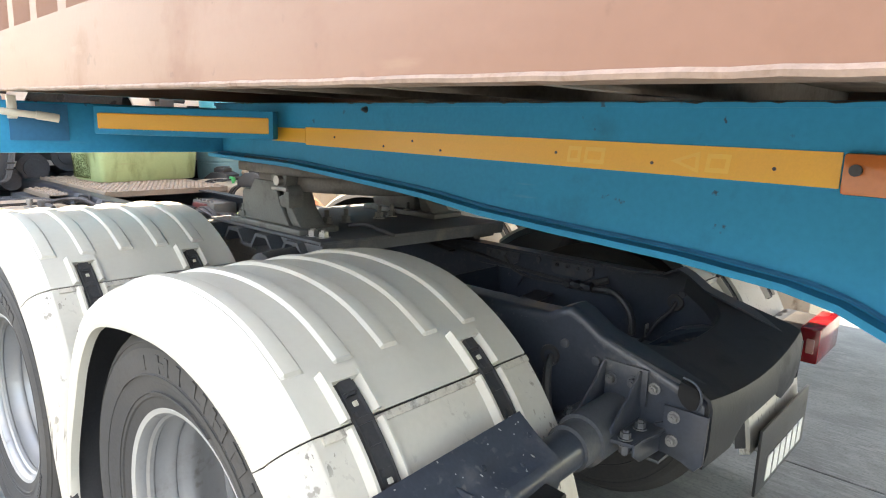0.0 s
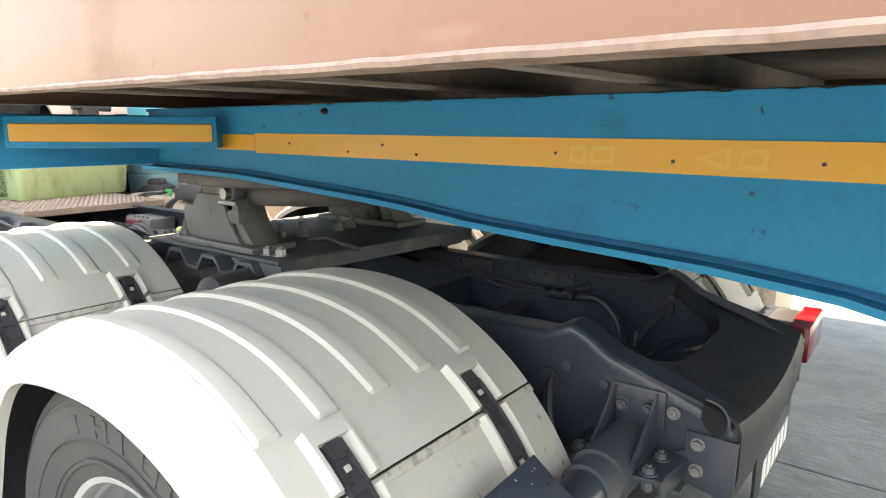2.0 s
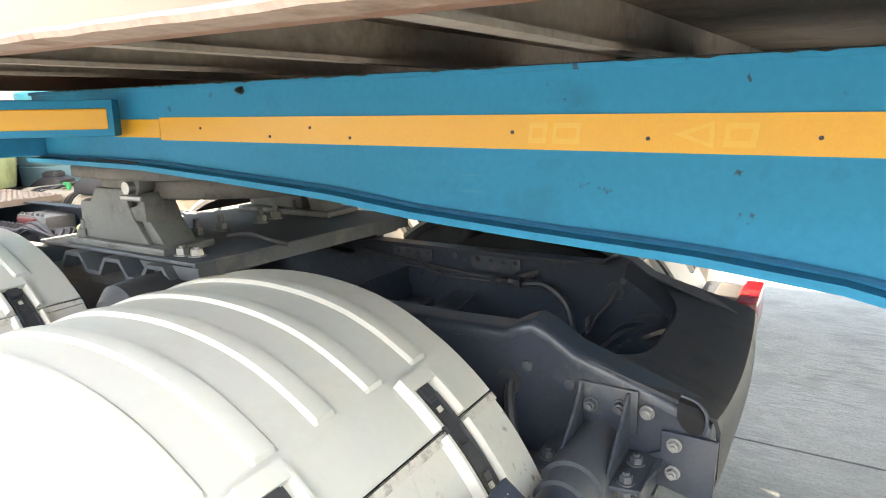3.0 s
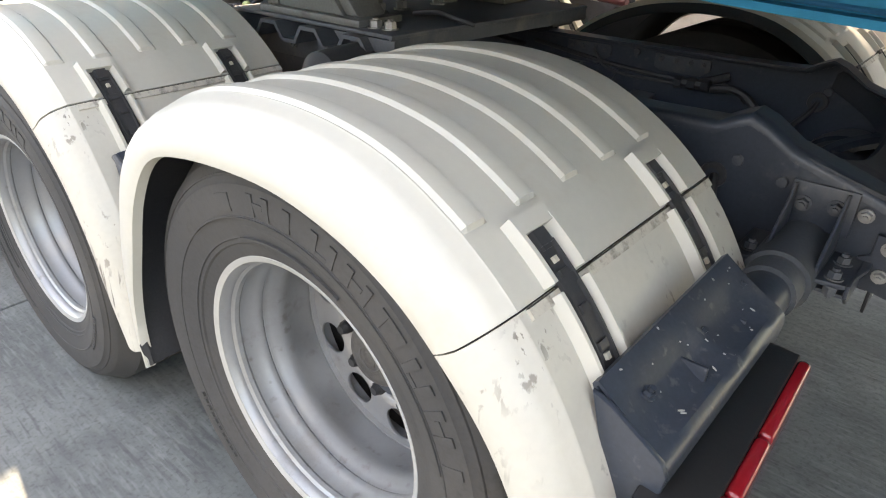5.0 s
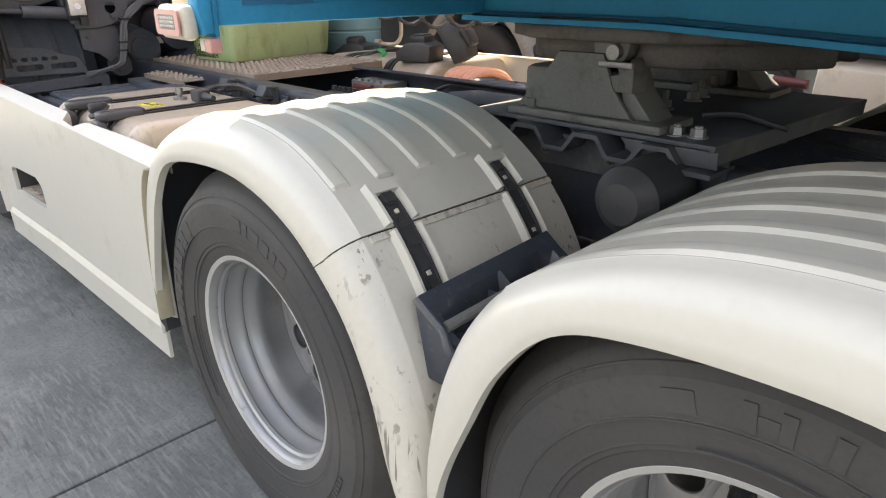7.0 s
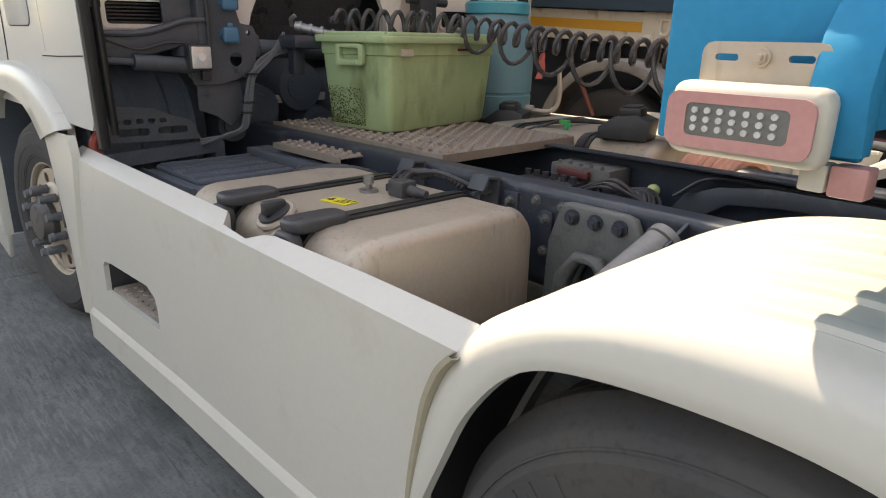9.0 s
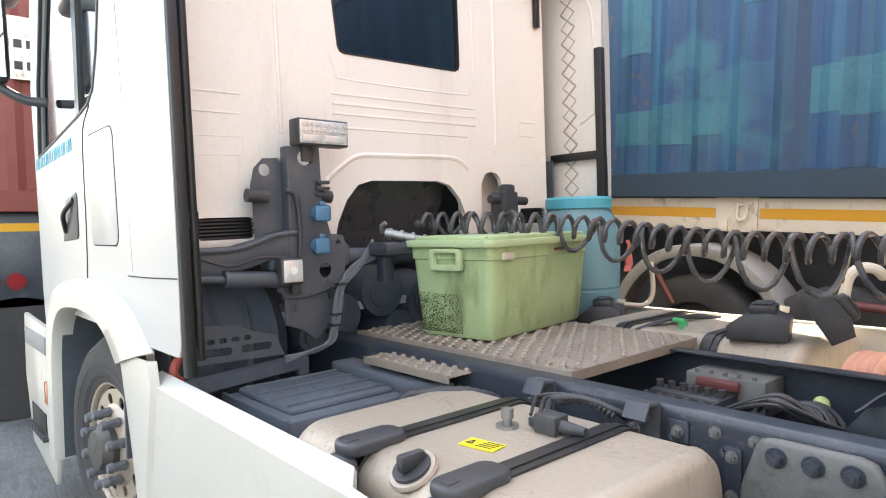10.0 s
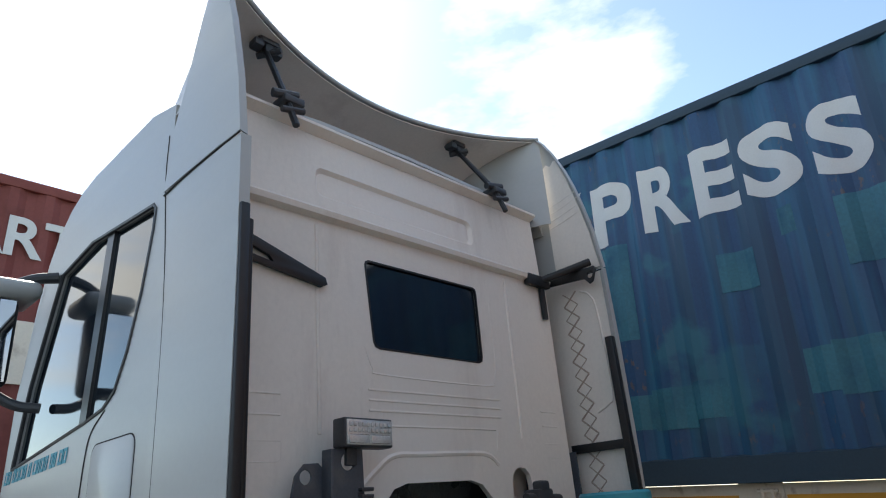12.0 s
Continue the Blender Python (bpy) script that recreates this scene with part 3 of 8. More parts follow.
    for k in range(10):
        a = radians(36 * k + 4)
        mm = Matrix.Translation((0.139 * math.cos(a), 0.252, 0.139 * math.sin(a)))
        if k == 0:
            nut.matrix_basis = mm
        else:
            again(nut, mm)
    w.matrix_basis = m
    return w


def inner_wheel(parent, m):
    w = part("inner_wheel", bmesh_of(rim_mesh), RIM, parent, "inner twin wheel in shade")
    part("tyre", bmesh_of(lambda bm: tyre_mesh(bm, False)), RUBBER_DARK, w)
    part("brake_drum", bmesh_of(lambda bm: lathe(bm, [(0.001, 0.02), (0.205, 0.02), (0.215, 0.05), (0.215, 0.24), (0.001, 0.25)], (0, 0, 0), 40)), HUB, w)
    w.matrix_basis = m
    return w


FLANGE = -1.195
outer = drive_wheel(truck, Matrix.Translation((AX_R - 0.04, FLANGE + 0.005, RAD + 0.011)) @ Matrix.Scale(1.03, 4))
inner = inner_wheel(truck, Matrix.Translation((AX_R - 0.04, FLANGE + 0.34, RAD + 0.011)) @ Matrix.Scale(1.03, 4))
copy_thing(outer, pose(AX_F - 0.018, FLANGE - 0.025, RAD - 0.048, 0, -112, 0))
copy_thing(inner, Matrix.Translation((AX_F - 0.018, FLANGE + 0.32, RAD - 0.048)))
for ax in (AX_R, AX_F):
    copy_thing(outer, pose(ax, -FLANGE, RAD - 0.03, 0, 40, 180))
    copy_thing(inner, pose(ax, -FLANGE - 0.33, RAD - 0.03, 0, 0, 180))


def steer_wheel(parent, m):
    holes = [circle(0.222 * math.cos(radians(36 * k)), 0.222 * math.sin(radians(36 * k)), 0.030, 18) for k in range(10)]

    def disc(bm):
        plate(bm, circle(0, 0, 0.272, 64), 0.012, 0.022, "y", holes + [circle(0, 0, 0.12, 32)], 0.002, 1)
        lathe(bm, [(0.20, 0.012), (0.17, -0.012), (0.14, -0.02), (0.11, -0.02), (0.11, 0.02)], (0, 0, 0), 48)
    w = part("steer_wheel", bmesh_of(disc), ALU, parent, "dusty steel front wheel with capped nuts", 30)
    part("rim", bmesh_of(rim_mesh), ALU, w)
    part("tyre", bmesh_of(tyre_mesh), RUBBER, w, "dusty grey rubber tyre")
    part("hub", bmesh_of(lambda bm: lathe(bm, [(0.118, 0.0), (0.118, -0.05), (0.10, -0.065), (0.09, -0.09), (0.001, -0.095)], (0, 0, 0), 32)), HUB, w)
    nut = part("lug_nut", bmesh_of(lambda bm: (rod(bm, (0, 0, 0), (0, -0.012, 0), 0.024, n=14), rod(bm, (0, -0.012, 0), (0, -0.040, 0), 0.022, n=6), rod(bm, (0, -0.040, 0), (0, -0.058, 0), 0.019, n=12), rod(bm, (0, -0.058, 0), (0, -0.080, 0), 0.025, 0.020, n=12))), MAST_NUT, w, "dark capped nut")
    for k in range(10):
        a = radians(36 * k + 18)
        mm = Matrix.Translation((0.168 * math.cos(a), -0.014, 0.168 * math.sin(a)))
        if k == 0:
            nut.matrix_basis = mm
        else:
            again(nut, mm)
    w.matrix_basis = m
    return w


steer = steer_wheel(truck, pose(-5.0, -1.15, RAD - 0.02, 0, 0, 6))
copy_thing(steer, pose(AX_S, 1.165, RAD - 0.042, 0, 0, 177))

# ---- fenders over the twin wheels ----
OUT = [(-0.635, 0.35), (-0.662, 0.47), (-0.668, 0.62), (-0.630, 0.80), (-0.545, 0.955), (-0.41, 1.063), (-0.22, 1.137), (0.0, 1.161), (0.195, 1.137),
       (0.342, 1.071), (0.460, 0.978), (0.552, 0.858), (0.630, 0.695), (0.676, 0.52), (0.70, 0.37)]
ARCH = [(-0.622, 0.345), (-0.622, 0.46), (-0.596, 0.58), (-0.535, 0.73), (-0.468, 0.87), (-0.365, 0.985), (-0.22, 1.030), (0.0, 1.046), (0.16, 1.022),
        (0.285, 0.972), (0.375, 0.905), (0.47, 0.805), (0.540, 0.67), (0.585, 0.51), (0.635, 0.38)]
RIBS = [-1.178, -1.058, -0.934, -0.808, -0.674]
# the cross profile of a rib: rounded, with short slopes
RIB_SHAPE = ((0.034, 0.0), (0.025, 0.0), (0.018, 0.0070), (0.0, 0.0090), (-0.018, 0.0070), (-0.025, 0.0), (-0.034, 0.0))
Y_OUT, Y_IN = -1.272, -0.552
_o = smooth_line([(x, 0, z) for x, z in OUT], 6)
_a = smooth_line([(x, 0, z) for x, z in ARCH], 6)
FRONT_CUT, REAR_CUT, RIB_END = 26, 60, 54.75


def fender_normal(i):
    d = (_o[min(i + 1, len(_o) - 1)] - _o[max(i - 1, 0)]).normalized()
    return Vector((-d.z, 0, d.x)) if (-d.z * (_o[i].x) + d.x * (_o[i].z - 0.5)) > 0 else Vector((d.z, 0, -d.x))


def fender_rows(i0, i1, ribs, lift=0.0, trim=0.0):
    rows = []
    stations = [float(i) for i in range(i0, i1 + 1)]
    if ribs:
        stations = sorted(stations + [RIB_END, RIB_END + 0.3])
    for i in stations:
        k = min(int(i), len(_o) - 2)
        p, q, nn = _o[k].lerp(_o[k + 1], i - k), _a[k].lerp(_a[k + 1], i - k), fender_normal(min(int(i + 0.5), len(_o) - 1))
        if trim and i == i1:
            p, q = p.lerp(_o[i1 - 1], trim), q.lerp(_a[i1 - 1], trim)
        narrow = max(0.0, 1 - i / FRONT_CUT) ** 0.7 * 0.55 if i < FRONT_CUT else 0.0
        p = p + nn * lift
        row = []
        ys, hs = [Y_IN - 0.0, Y_IN - 0.02], [0.0, 0.0]
        for r in RIBS[::-1]:
            ys += [r + dy for dy, _ in RIB_SHAPE]
            hs += [dz for _, dz in RIB_SHAPE]
        f = 0.0
        if ribs:
            f = max(0.0, min(1.0, (i - FRONT_CUT - 2) / 9.0)) if i <= RIB_END else 0.0
        for y, h in zip([max(v, Y_OUT + 0.066 + 0.0002 * k) for k, v in zip(range(len(ys), 0, -1), ys)], hs):
            drop = 0.03 if y == ys[0] else 0.0
            row.append(p + nn * (h * f - drop) + Vector((0, y + (-1.186 - y) * narrow / 0.6, 0)))
        gap = (p - q).length
        R = min(0.085, gap * 0.6)
        for a in (15, 30, 45, 60, 75, 90):
            c, s = math.cos(radians(a)), math.sin(radians(a))
            row.append(p - nn * (R * (1 - c)) + Vector((0, Y_OUT + 0.085 - 0.085 * s, 0)))
        base = p - nn * R
        for t in (0.35, 0.7, 1.0):
            row.append(base.lerp(q, t) + Vector((0, Y_OUT - 0.004 * math.sin(t * 3.1), 0)))
        row.append(q + (q - base).normalized() * 0.002 + Vector((0, Y_OUT + 0.022, 0)))
        rows.append(row)
    return rows


def along_fender(s, y, up=0.0):
    """A point on the fender's outer skin at the index s of its side line."""
    i = int(s)
    return _o[i].lerp(_o[min(i + 1, len(_o) - 1)], s - i) + fender_normal(i) * up + Vector((0, y, 0))


def strip_on_fender(bm, s0, s1, y0, y1, lo, hi, n=8, taper=0.0):
    ring = []
    for k in range(n + 1):
        s = s0 + (s1 - s0) * k / n
        ring.append([along_fender(s, y0, lo), along_fender(s, y0 + taper, hi), along_fender(s, y1 - taper, hi), along_fender(s, y1, lo)])
    vs = [[bm.verts.new(p) for p in r] for r in ring]
    for a, b in zip(vs, vs[1:]):
        for k in range(4):
            bm.faces.new((a[k], a[(k + 1) % 4], b[(k + 1) % 4], b[k]))
    bm.faces.new(vs[0][::-1])
    bm.faces.new(vs[-1])


def fender(parent, m):
    f = part("fender", bmesh_of(lambda bm: sheet(bm, fender_rows(FRONT_CUT, REAR_CUT, True, 0.0, 0.12), 0.006)), CREAM, parent, "cream ribbed plastic fender over the twin wheels", 27)
    part("fender_front", bmesh_of(lambda bm: sheet(bm, fender_rows(0, FRONT_CUT, False, -0.003), 0.006)), CREAM, f, "", 50)
    part("fender_rear", bmesh_of(lambda bm: sheet(bm, fender_rows(REAR_CUT, len(_o) - 1, False, -0.004), 0.006)), CREAM_WORN, f, "scratched cream lower fender piece", 50)
    for yc in (-1.091, -0.727):
        part("latch_frame", bmesh_of(
            lambda bm: strip_on_fender(bm, 56.3, 59.75, yc - 0.052, yc - 0.026, -0.004, 0.017, 6, 0.009),
            lambda bm: strip_on_fender(bm, 56.3, 59.75, yc + 0.026, yc + 0.050, -0.004, 0.017, 6, 0.009),
            lambda bm: strip_on_fender(bm, 55.6, 56.75, yc - 0.052, yc + 0.050, -0.004, 0.016, 3, 0.010)), CREAM, f, "raised cream frame of a latch", 30)
        part("lower_latch_frame", bmesh_of(
            lambda bm: strip_on_fender(bm, 60.35, 66.4, yc - 0.050, yc - 0.025, -0.006, 0.014, 8, 0.009),
            lambda bm: strip_on_fender(bm, 60.35, 66.4, yc + 0.025, yc + 0.048, -0.006, 0.014, 8, 0.009)), CREAM, f, "raised cream edges beside the strap", 30)

        def strap(bm):
            strip_on_fender(bm, 56.7, 66.6, yc - 0.0255, yc + 0.0255, -0.004, 0.0015, 14, 0.001)
            for dy in (-0.0225, 0.0150):
                strip_on_fender(bm, 57.6, 66.3, yc + dy, yc + dy + 0.007, 0.0, 0.0075, 14, 0.002)
            for s in (57.5, 59.35, 61.6, 63.9, 65.9):
                strip_on_fender(bm, s, s + 0.5, yc - 0.013, yc + 0.013, 0.0, 0.0070, 2, 0.003)
            strip_on_fender(bm, 59.75, 60.35, yc - 0.024, yc + 0.024, -0.002, 0.0060, 3, 0.002)
        part("latch_strap", bmesh_of(strap), BLACK_PLASTIC, f, "black rubber latch strap", 30)
        part("latch_grip", bmesh_of(lambda bm: strip_on_fender(bm, 56.75, 57.75, yc - 0.018, yc + 0.018, 0.0, 0.010, 3, 0.004)), BLACK_PLASTIC, f, "worn black strap grip", 30)
        for s in (58.5, 64.6):
            part("strap_peg", bmesh_of(lambda bm: strip_on_fender(bm, s, s + 0.40, yc - 0.006, yc + 0.006, 0.0, 0.0065, 2, 0.002)), PALE_PLASTIC, f, "pale peg in the strap", 30)
    part("seam_dirt", bmesh_of(lambda bm: strip_on_fender(bm, 60.08, 60.72, Y_OUT + 0.085, Y_IN - 0.02, -0.006, 0.0012, 2)), SEAM, f, "chipped grimy seam", 30)
    part("seam_gap", bmesh_of(lambda bm: strip_on_fender(bm, 60.03, 60.085, Y_OUT + 0.085, Y_IN - 0.02, -0.006, 0.0016, 2)), GROOVE, f)
    part("front_seam", bmesh_of(lambda bm: strip_on_fender(bm, FRONT_CUT - 0.16, FRONT_CUT - 0.06, Y_OUT + 0.085, Y_IN - 0.02, -0.006, -0.0015, 2)), SEAM, f, "thin grimy seam", 30)
    f.matrix_basis = m
    return f


fend = fender(truck, Matrix.Translation((AX_R, 0, 0)))
copy_thing(fend, Matrix.Translation((AX_F, 0, 0)))
mirror = Matrix.Diagonal((1, -1, 1, 1))
for ax in (AX_R, AX_F):
    c = copy_thing(fend, Matrix.Translation((ax, 0, 0)))
    c.matrix_basis = Matrix.Translation((ax, 0, 0)) @ mirror
    tagged(c, "cream ribbed plastic fender on the far side")

# dark inner liners under the fenders
for ax in (AX_R, AX_F):
    for s in (-1, 1):
        def liner(bm):
            rows = []
            for r in fender_rows(0, len(_o) - 2, False, -0.016):
                rows.append([(p[0] + ax, -s * (p[1] + 0.014), p[2]) for p in r[:-1]])
            sheet(bm, rows, 0.004)
        part("wheel_liner", bmesh_of(liner), BLACK_PLASTIC, truck)

# ---- side skirt ----
SK = -1.245


def skirt(bm):
    top = [(-4.13, 0.975), (-1.872, 0.950)]
    rear = [(-1.905, 0.912), (-1.936, 0.841), (-1.952, 0.771), (-1.970, 0.68), (-1.981, 0.588), (-1.988, 0.465), (-1.990, 0.37)]
    front = [(-3.2, 0.345), (-4.16, 0.300)]
    window = [(-3.885, 0.56), (-3.86, 0.585), (-3.77, 0.597), (-3.40, 0.617), (-3.335, 0.59), (-3.322, 0.55), (-3.322, 0.474), (-3.885, 0.452)]
    plate(bm, top + rear + front, SK, SK + 0.02, "y", [window], 0.0)
    # slanting lower band and inward top ledge
    sheet(bm, [[(-4.16, SK, 0.300), (-3.2, SK, 0.345), (-1.990, SK, 0.37)], [(-4.155, SK - 0.014, 0.272), (-3.2, SK - 0.014, 0.317), (-1.988, SK - 0.014, 0.342)],
               [(-4.14, SK - 0.016, 0.158), (-3.2, SK - 0.016, 0.203), (-1.985, SK - 0.016, 0.236)]], 0.012)
    ledge = []
    for x, w in ((-4.13, 1.0), (-3.5, 1.0), (-2.83, 1.0), (-2.785, 0.35), (-2.65, 0.22), (-2.60, 0.7), (-2.56, 0.85), (-2.2, 1.0), (-1.872, 1.0)):
        z = 0.975 - (x + 4.13) * 0.0111
        ledge.append([(x, SK, z), (x, SK + 0.055 * w, z + 0.034 * w), (x, SK + 0.055 * w + 0.006, z + 0.030 * w - 0.01), (x, SK + 0.055 * w + 0.006, z - 0.03)])
    sheet(bm, ledge, 0.004)
    rr = [(-1.872, 0.950)] + rear
    sheet(bm, [[(x, SK, z) for x, z in rr], [(x + 0.012, SK + 0.012, z) for x, z in rr], [(x + 0.014, SK + 0.03, z) for x, z in rr]], 0.004)


sk = part("side_skirt", bmesh_of(skirt), CREAM, truck, "cream painted side skirt with a step opening", 25)


def skirt_lip(bm):
    line = smooth_line([(-1.872, 0, 0.952), (-1.905, 0, 0.912), (-1.936, 0, 0.841), (-1.952, 0, 0.771), (-1.970, 0, 0.68), (-1.981, 0, 0.588), (-1.988, 0, 0.465), (-1.990, 0, 0.40)], 4)
    sheet(bm, [[(p[0] + dx, y, p[2]) for p in line] for dx, y in ((-0.004, SK - 0.002), (0.000, SK - 0.026), (0.016, SK - 0.031), (0.022, SK - 0.024), (0.024, SK + 0.02))], 0.003)


part("skirt_lip", bmesh_of(skirt_lip), surf("yellowed_rubber_lip", (0.30, 0.265, 0.19), 0.6, 0, 0.1, 6.0, 60, 0.1, 0.0, (0.16, 0.13, 0.09), 0.4, 6.0), sk, "yellowed lip on the skirt's rear edge", 40)


def step_well(bm):
    box(bm, -3.90, -3.32, SK + 0.022, SK + 0.20, 0.425, 0.438)
    box(bm, -3.90, -3.32, SK + 0.19, SK + 0.20, 0.42, 0.66)
    box(bm, -3.90, -3.89, SK + 0.02, SK + 0.20, 0.42, 0.66)
    box(bm, -3.33, -3.32, SK + 0.02, SK + 0.20, 0.42, 0.66)


part("step_well", bmesh_of(step_well), BLACK_PLASTIC, sk)


def tread_holes(bm):
    box(bm, -3.88, -3.325, SK + 0.022, SK + 0.17, 0.438, 0.462, 0.004)
    for i in range(9):
        for j in range(3):
            rod(bm, (-3.82 + i * 0.055, SK + 0.05 + j * 0.045, 0.460), (-3.82 + i * 0.055, SK + 0.05 + j * 0.045, 0.467), 0.015, 0.011, n=10)


part("step_tread", bmesh_of(tread_holes), PLATE, sk, "perforated aluminium step tread")


def far_skirt(bm):
    plate(bm, [(-4.13, 1.035), (-1.85, 1.040), (-2.03, 0.40), (-4.16, 0.22)], 1.245, 1.225, "y", (), 0.0)
    box(bm, -4.13, -1.86, 1.205, 1.245, 1.032, 1.045, 0.005)
    box(bm, -2.175, -2.135, 1.195, 1.228, 0.5, 1.03, 0.008)


part("far_side_skirt", bmesh_of(far_skirt), CREAM, truck, "cream side skirt on the far side")

# ---- chassis rails and cross-members ----


def rail_profile():
    return [(-5.9, 0.74), (-5.9, 1.025), (0.26, 1.026), (0.40, 1.030), (0.435, 1.050), (0.465, 1.062), (0.50, 1.048), (0.56, 1.008), (0.69, 0.966), (0.815, 0.922), (0.835, 0.905), (0.835, 0.765), (0.76, 0.765), (0.55, 0.77), (0.25, 0.76)]


def rail(s):
    def build(bm):
        prof = rail_profile()
        plate(bm, [(x, z - (0.022 if 0 < k < 11 else 0.0)) for k, (x, z) in enumerate(prof)], s * 0.388, s * 0.380, "y")
        line = prof[1:11]
        # the flange is folded over in a round bend
        sheet(bm, [[(x, s * y, z + d) for x, z in line] for y, d in ((0.388, -0.024), (0.3872, -0.014), (0.3845, -0.006), (0.379, 0.0005), (0.371, 0.0035), (0.360, 0.004), (0.305, 0.004))], 0.006)
        low = [prof[0], prof[14], prof[13], prof[12]]
        sheet(bm, [[(x, s * 0.386, z) for x, z in low], [(x, s * 0.305, z) for x, z in low]], 0.006)
    return build


for s in (-1, 1):
    r = part("chassis_rail", bmesh_of(rail(s)), CHASSIS, truck, "dark blue painted steel chassis rail", 40)

    def rivets(bm):
        rod(bm, (0, s * 0.374, 0), (0, s * 0.382, 0), 0.011, 0.014, n=12)
        rod(bm, (0, s * 0.382, 0), (0, s * 0.396, 0), 0.014, 0.011, n=12)
    bolt_set("rail_bolt", [(x, s * 0.388, z) for x, z in ((-2.62, 0.90), (-2.50, 0.95), (-2.36, 0.94), (-2.30, 0.88), (-1.98, 0.93), (-1.9, 0.90), (-3.0, 0.95))], (0, s, 0), CHASSIS_DUSTY, r, 0.012)
    rv = part("rivet", bmesh_of(rivets), CHASSIS_DUSTY, r)
    rv.matrix_basis = Matrix.Translation((0.46, 0, 0.963))
    for x, z in ((0.556, 0.940), (0.15, 0.93), (0.0, 0.98), (-0.15, 0.99), (-0.3, 0.93)):
        again(rv, Matrix.Translation((x, 0, z)))

    def grommet(bm):
        lathe(bm, [(0.016, -0.006), (0.028, -0.006), (0.030, 0.0), (0.028, 0.018), (0.014, 0.018)], (0.416 if s < 0 else 0.440, s * 0.383 - 0.006, 0.918 if s < 0 else 0.930), 20)
    part("cable_grommet", bmesh_of(grommet), BLACK_PLASTIC, r)


def end_member(bm):
    """The pressed rear cross-member: a top with a scooped front edge, a rolled corner and a back wall with a tow cut-out."""
    n = 28
    rows = []

    def top(x, u):
        return 1.003 - (x - 0.62) * 0.27 - 0.028 * (1 - u * u)
    for k in range(n + 1):
        y = -0.380 + 0.760 * k / n
        u = y / 0.380
        front = 0.52 + 0.20 * (1 - u ** 4) if abs(u) < 0.995 else 0.53
        back = 0.915 + 0.012 * (1 - u * u)
        low = 0.745 + 0.07 * max(0, 1 - (abs(u) / 0.55) ** 2)
        zf = min(1.045, top(front, u))
        zb = top(back - 0.03, u)
        rows.append([(front - 0.004, y, zf - 0.055), (front + 0.002, y, zf - 0.012), (front + 0.014, y, zf - 0.002), ((front + back) / 2, y, top((front + back) / 2, u)), (back - 0.03, y, zb), (back - 0.008, y, zb - 0.012), (back, y, zb - 0.035), (back, y, 0.80), (back - 0.01, y, low)])
    sheet(bm, rows, 0.008)


em = part("end_cross_member", bmesh_of(end_member), GRIME, truck, "dark blue pressed rear cross-member", 40)
em.matrix_basis = Matrix.Translation((-0.063, 0, 0.003))
# no hole is cut: a black skin paints the dark inside of the opening
part("corner_opening", bmesh_of(lambda bm: sheet(bm, [[(x, -0.3945, 0.886 + a), (x, -0.3945, 0.915), (x, -0.391, 0.934 - b), (x, -0.383, 0.944 - b), (x, -0.372, 0.947 - b)] for x, a, b in ((0.836, 0.030, 0.0), (0.846, 0.012, 0.002), (0.858, 0.003, 0.004), (0.870, 0.0, 0.007), (0.880, 0.004, 0.011), (0.887, 0.018, 0.016))], 0.002)), surf("unlit_hollow", (0.004, 0.004, 0.005), 0.9), em)
part("opening_rim", bmesh_of(lambda bm: tube(bm, smooth_line([(0.838, -0.372, 0.952), (0.858, -0.374, 0.949), (0.874, -0.380, 0.944), (0.888, -0.390, 0.932), (0.892, -0.396, 0.912), (0.886, -0.397, 0.892)], 5), 0.0032, 8)), CHASSIS, em)
part("dirty_cover", bmesh_of(lambda bm: lathe(bm, [(0.001, -0.20), (0.085, -0.19), (0.112, -0.16), (0.118, -0.08), (0.108, -0.07), (0.112, 0.02), (0.122, 0.03), (0.120, 0.10), (0.108, 0.11), (0.105, 0.19), (0.001, 0.20)], (0.635, 0.16, 0.775), 28), lambda bm: tube(bm, smooth_line([(0.50, -0.06, 0.74), (0.56, -0.02, 0.83), (0.62, 0.06, 0.885), (0.68, 0.18, 0.895), (0.74, 0.30, 0.88)], 6), 0.022, 8)), CHASSIS, em, "dusty brake chamber cover", 40)
part("belly_plate", bmesh_of(lambda bm: box(bm, 0.28, 0.80, -0.376, 0.376, 0.715, 0.724, 0.002)), CHASSIS_DUSTY, em)


for s in (-1, 1):
    part("end_bracket", bmesh_of(lambda bm: plate(bm, [(0.81, 0.885), (0.915, 0.885), (0.912, 0.765), (0.893, 0.742), (0.86, 0.756), (0.79, 0.770), (0.79, 0.83), (0.81, 0.84)], s * 0.390, s * 0.402, "y", (), 0.004)), CHASSIS, em)
bolt_set("flange_bolt", [(0.781, -0.397, 0.914), (0.837, -0.404, 0.862), (0.837, -0.404, 0.803)], (0, -1, 0), BOLT, em, 0.0115, 0.014, "bright zinc flange bolt")
bolt_set("plate_bolt", [(0.669, -0.401, 0.909), (0.729, -0.401, 0.915)], (0, -1, 0), CHASSIS_DUSTY, em, 0.013, 0.014)
for x in (-0.30, -1.05, -1.75, -2.55, -3.9):
    part("cross_member", bmesh_of(lambda bm: plate(bm, [(x - 0.05, 0.93), (x - 0.05, 0.80), (x + 0.05, 0.80), (x + 0.05, 0.812), (x - 0.042, 0.812), (x - 0.042, 0.93)], -0.376, 0.376, "y")), CHASSIS, truck)
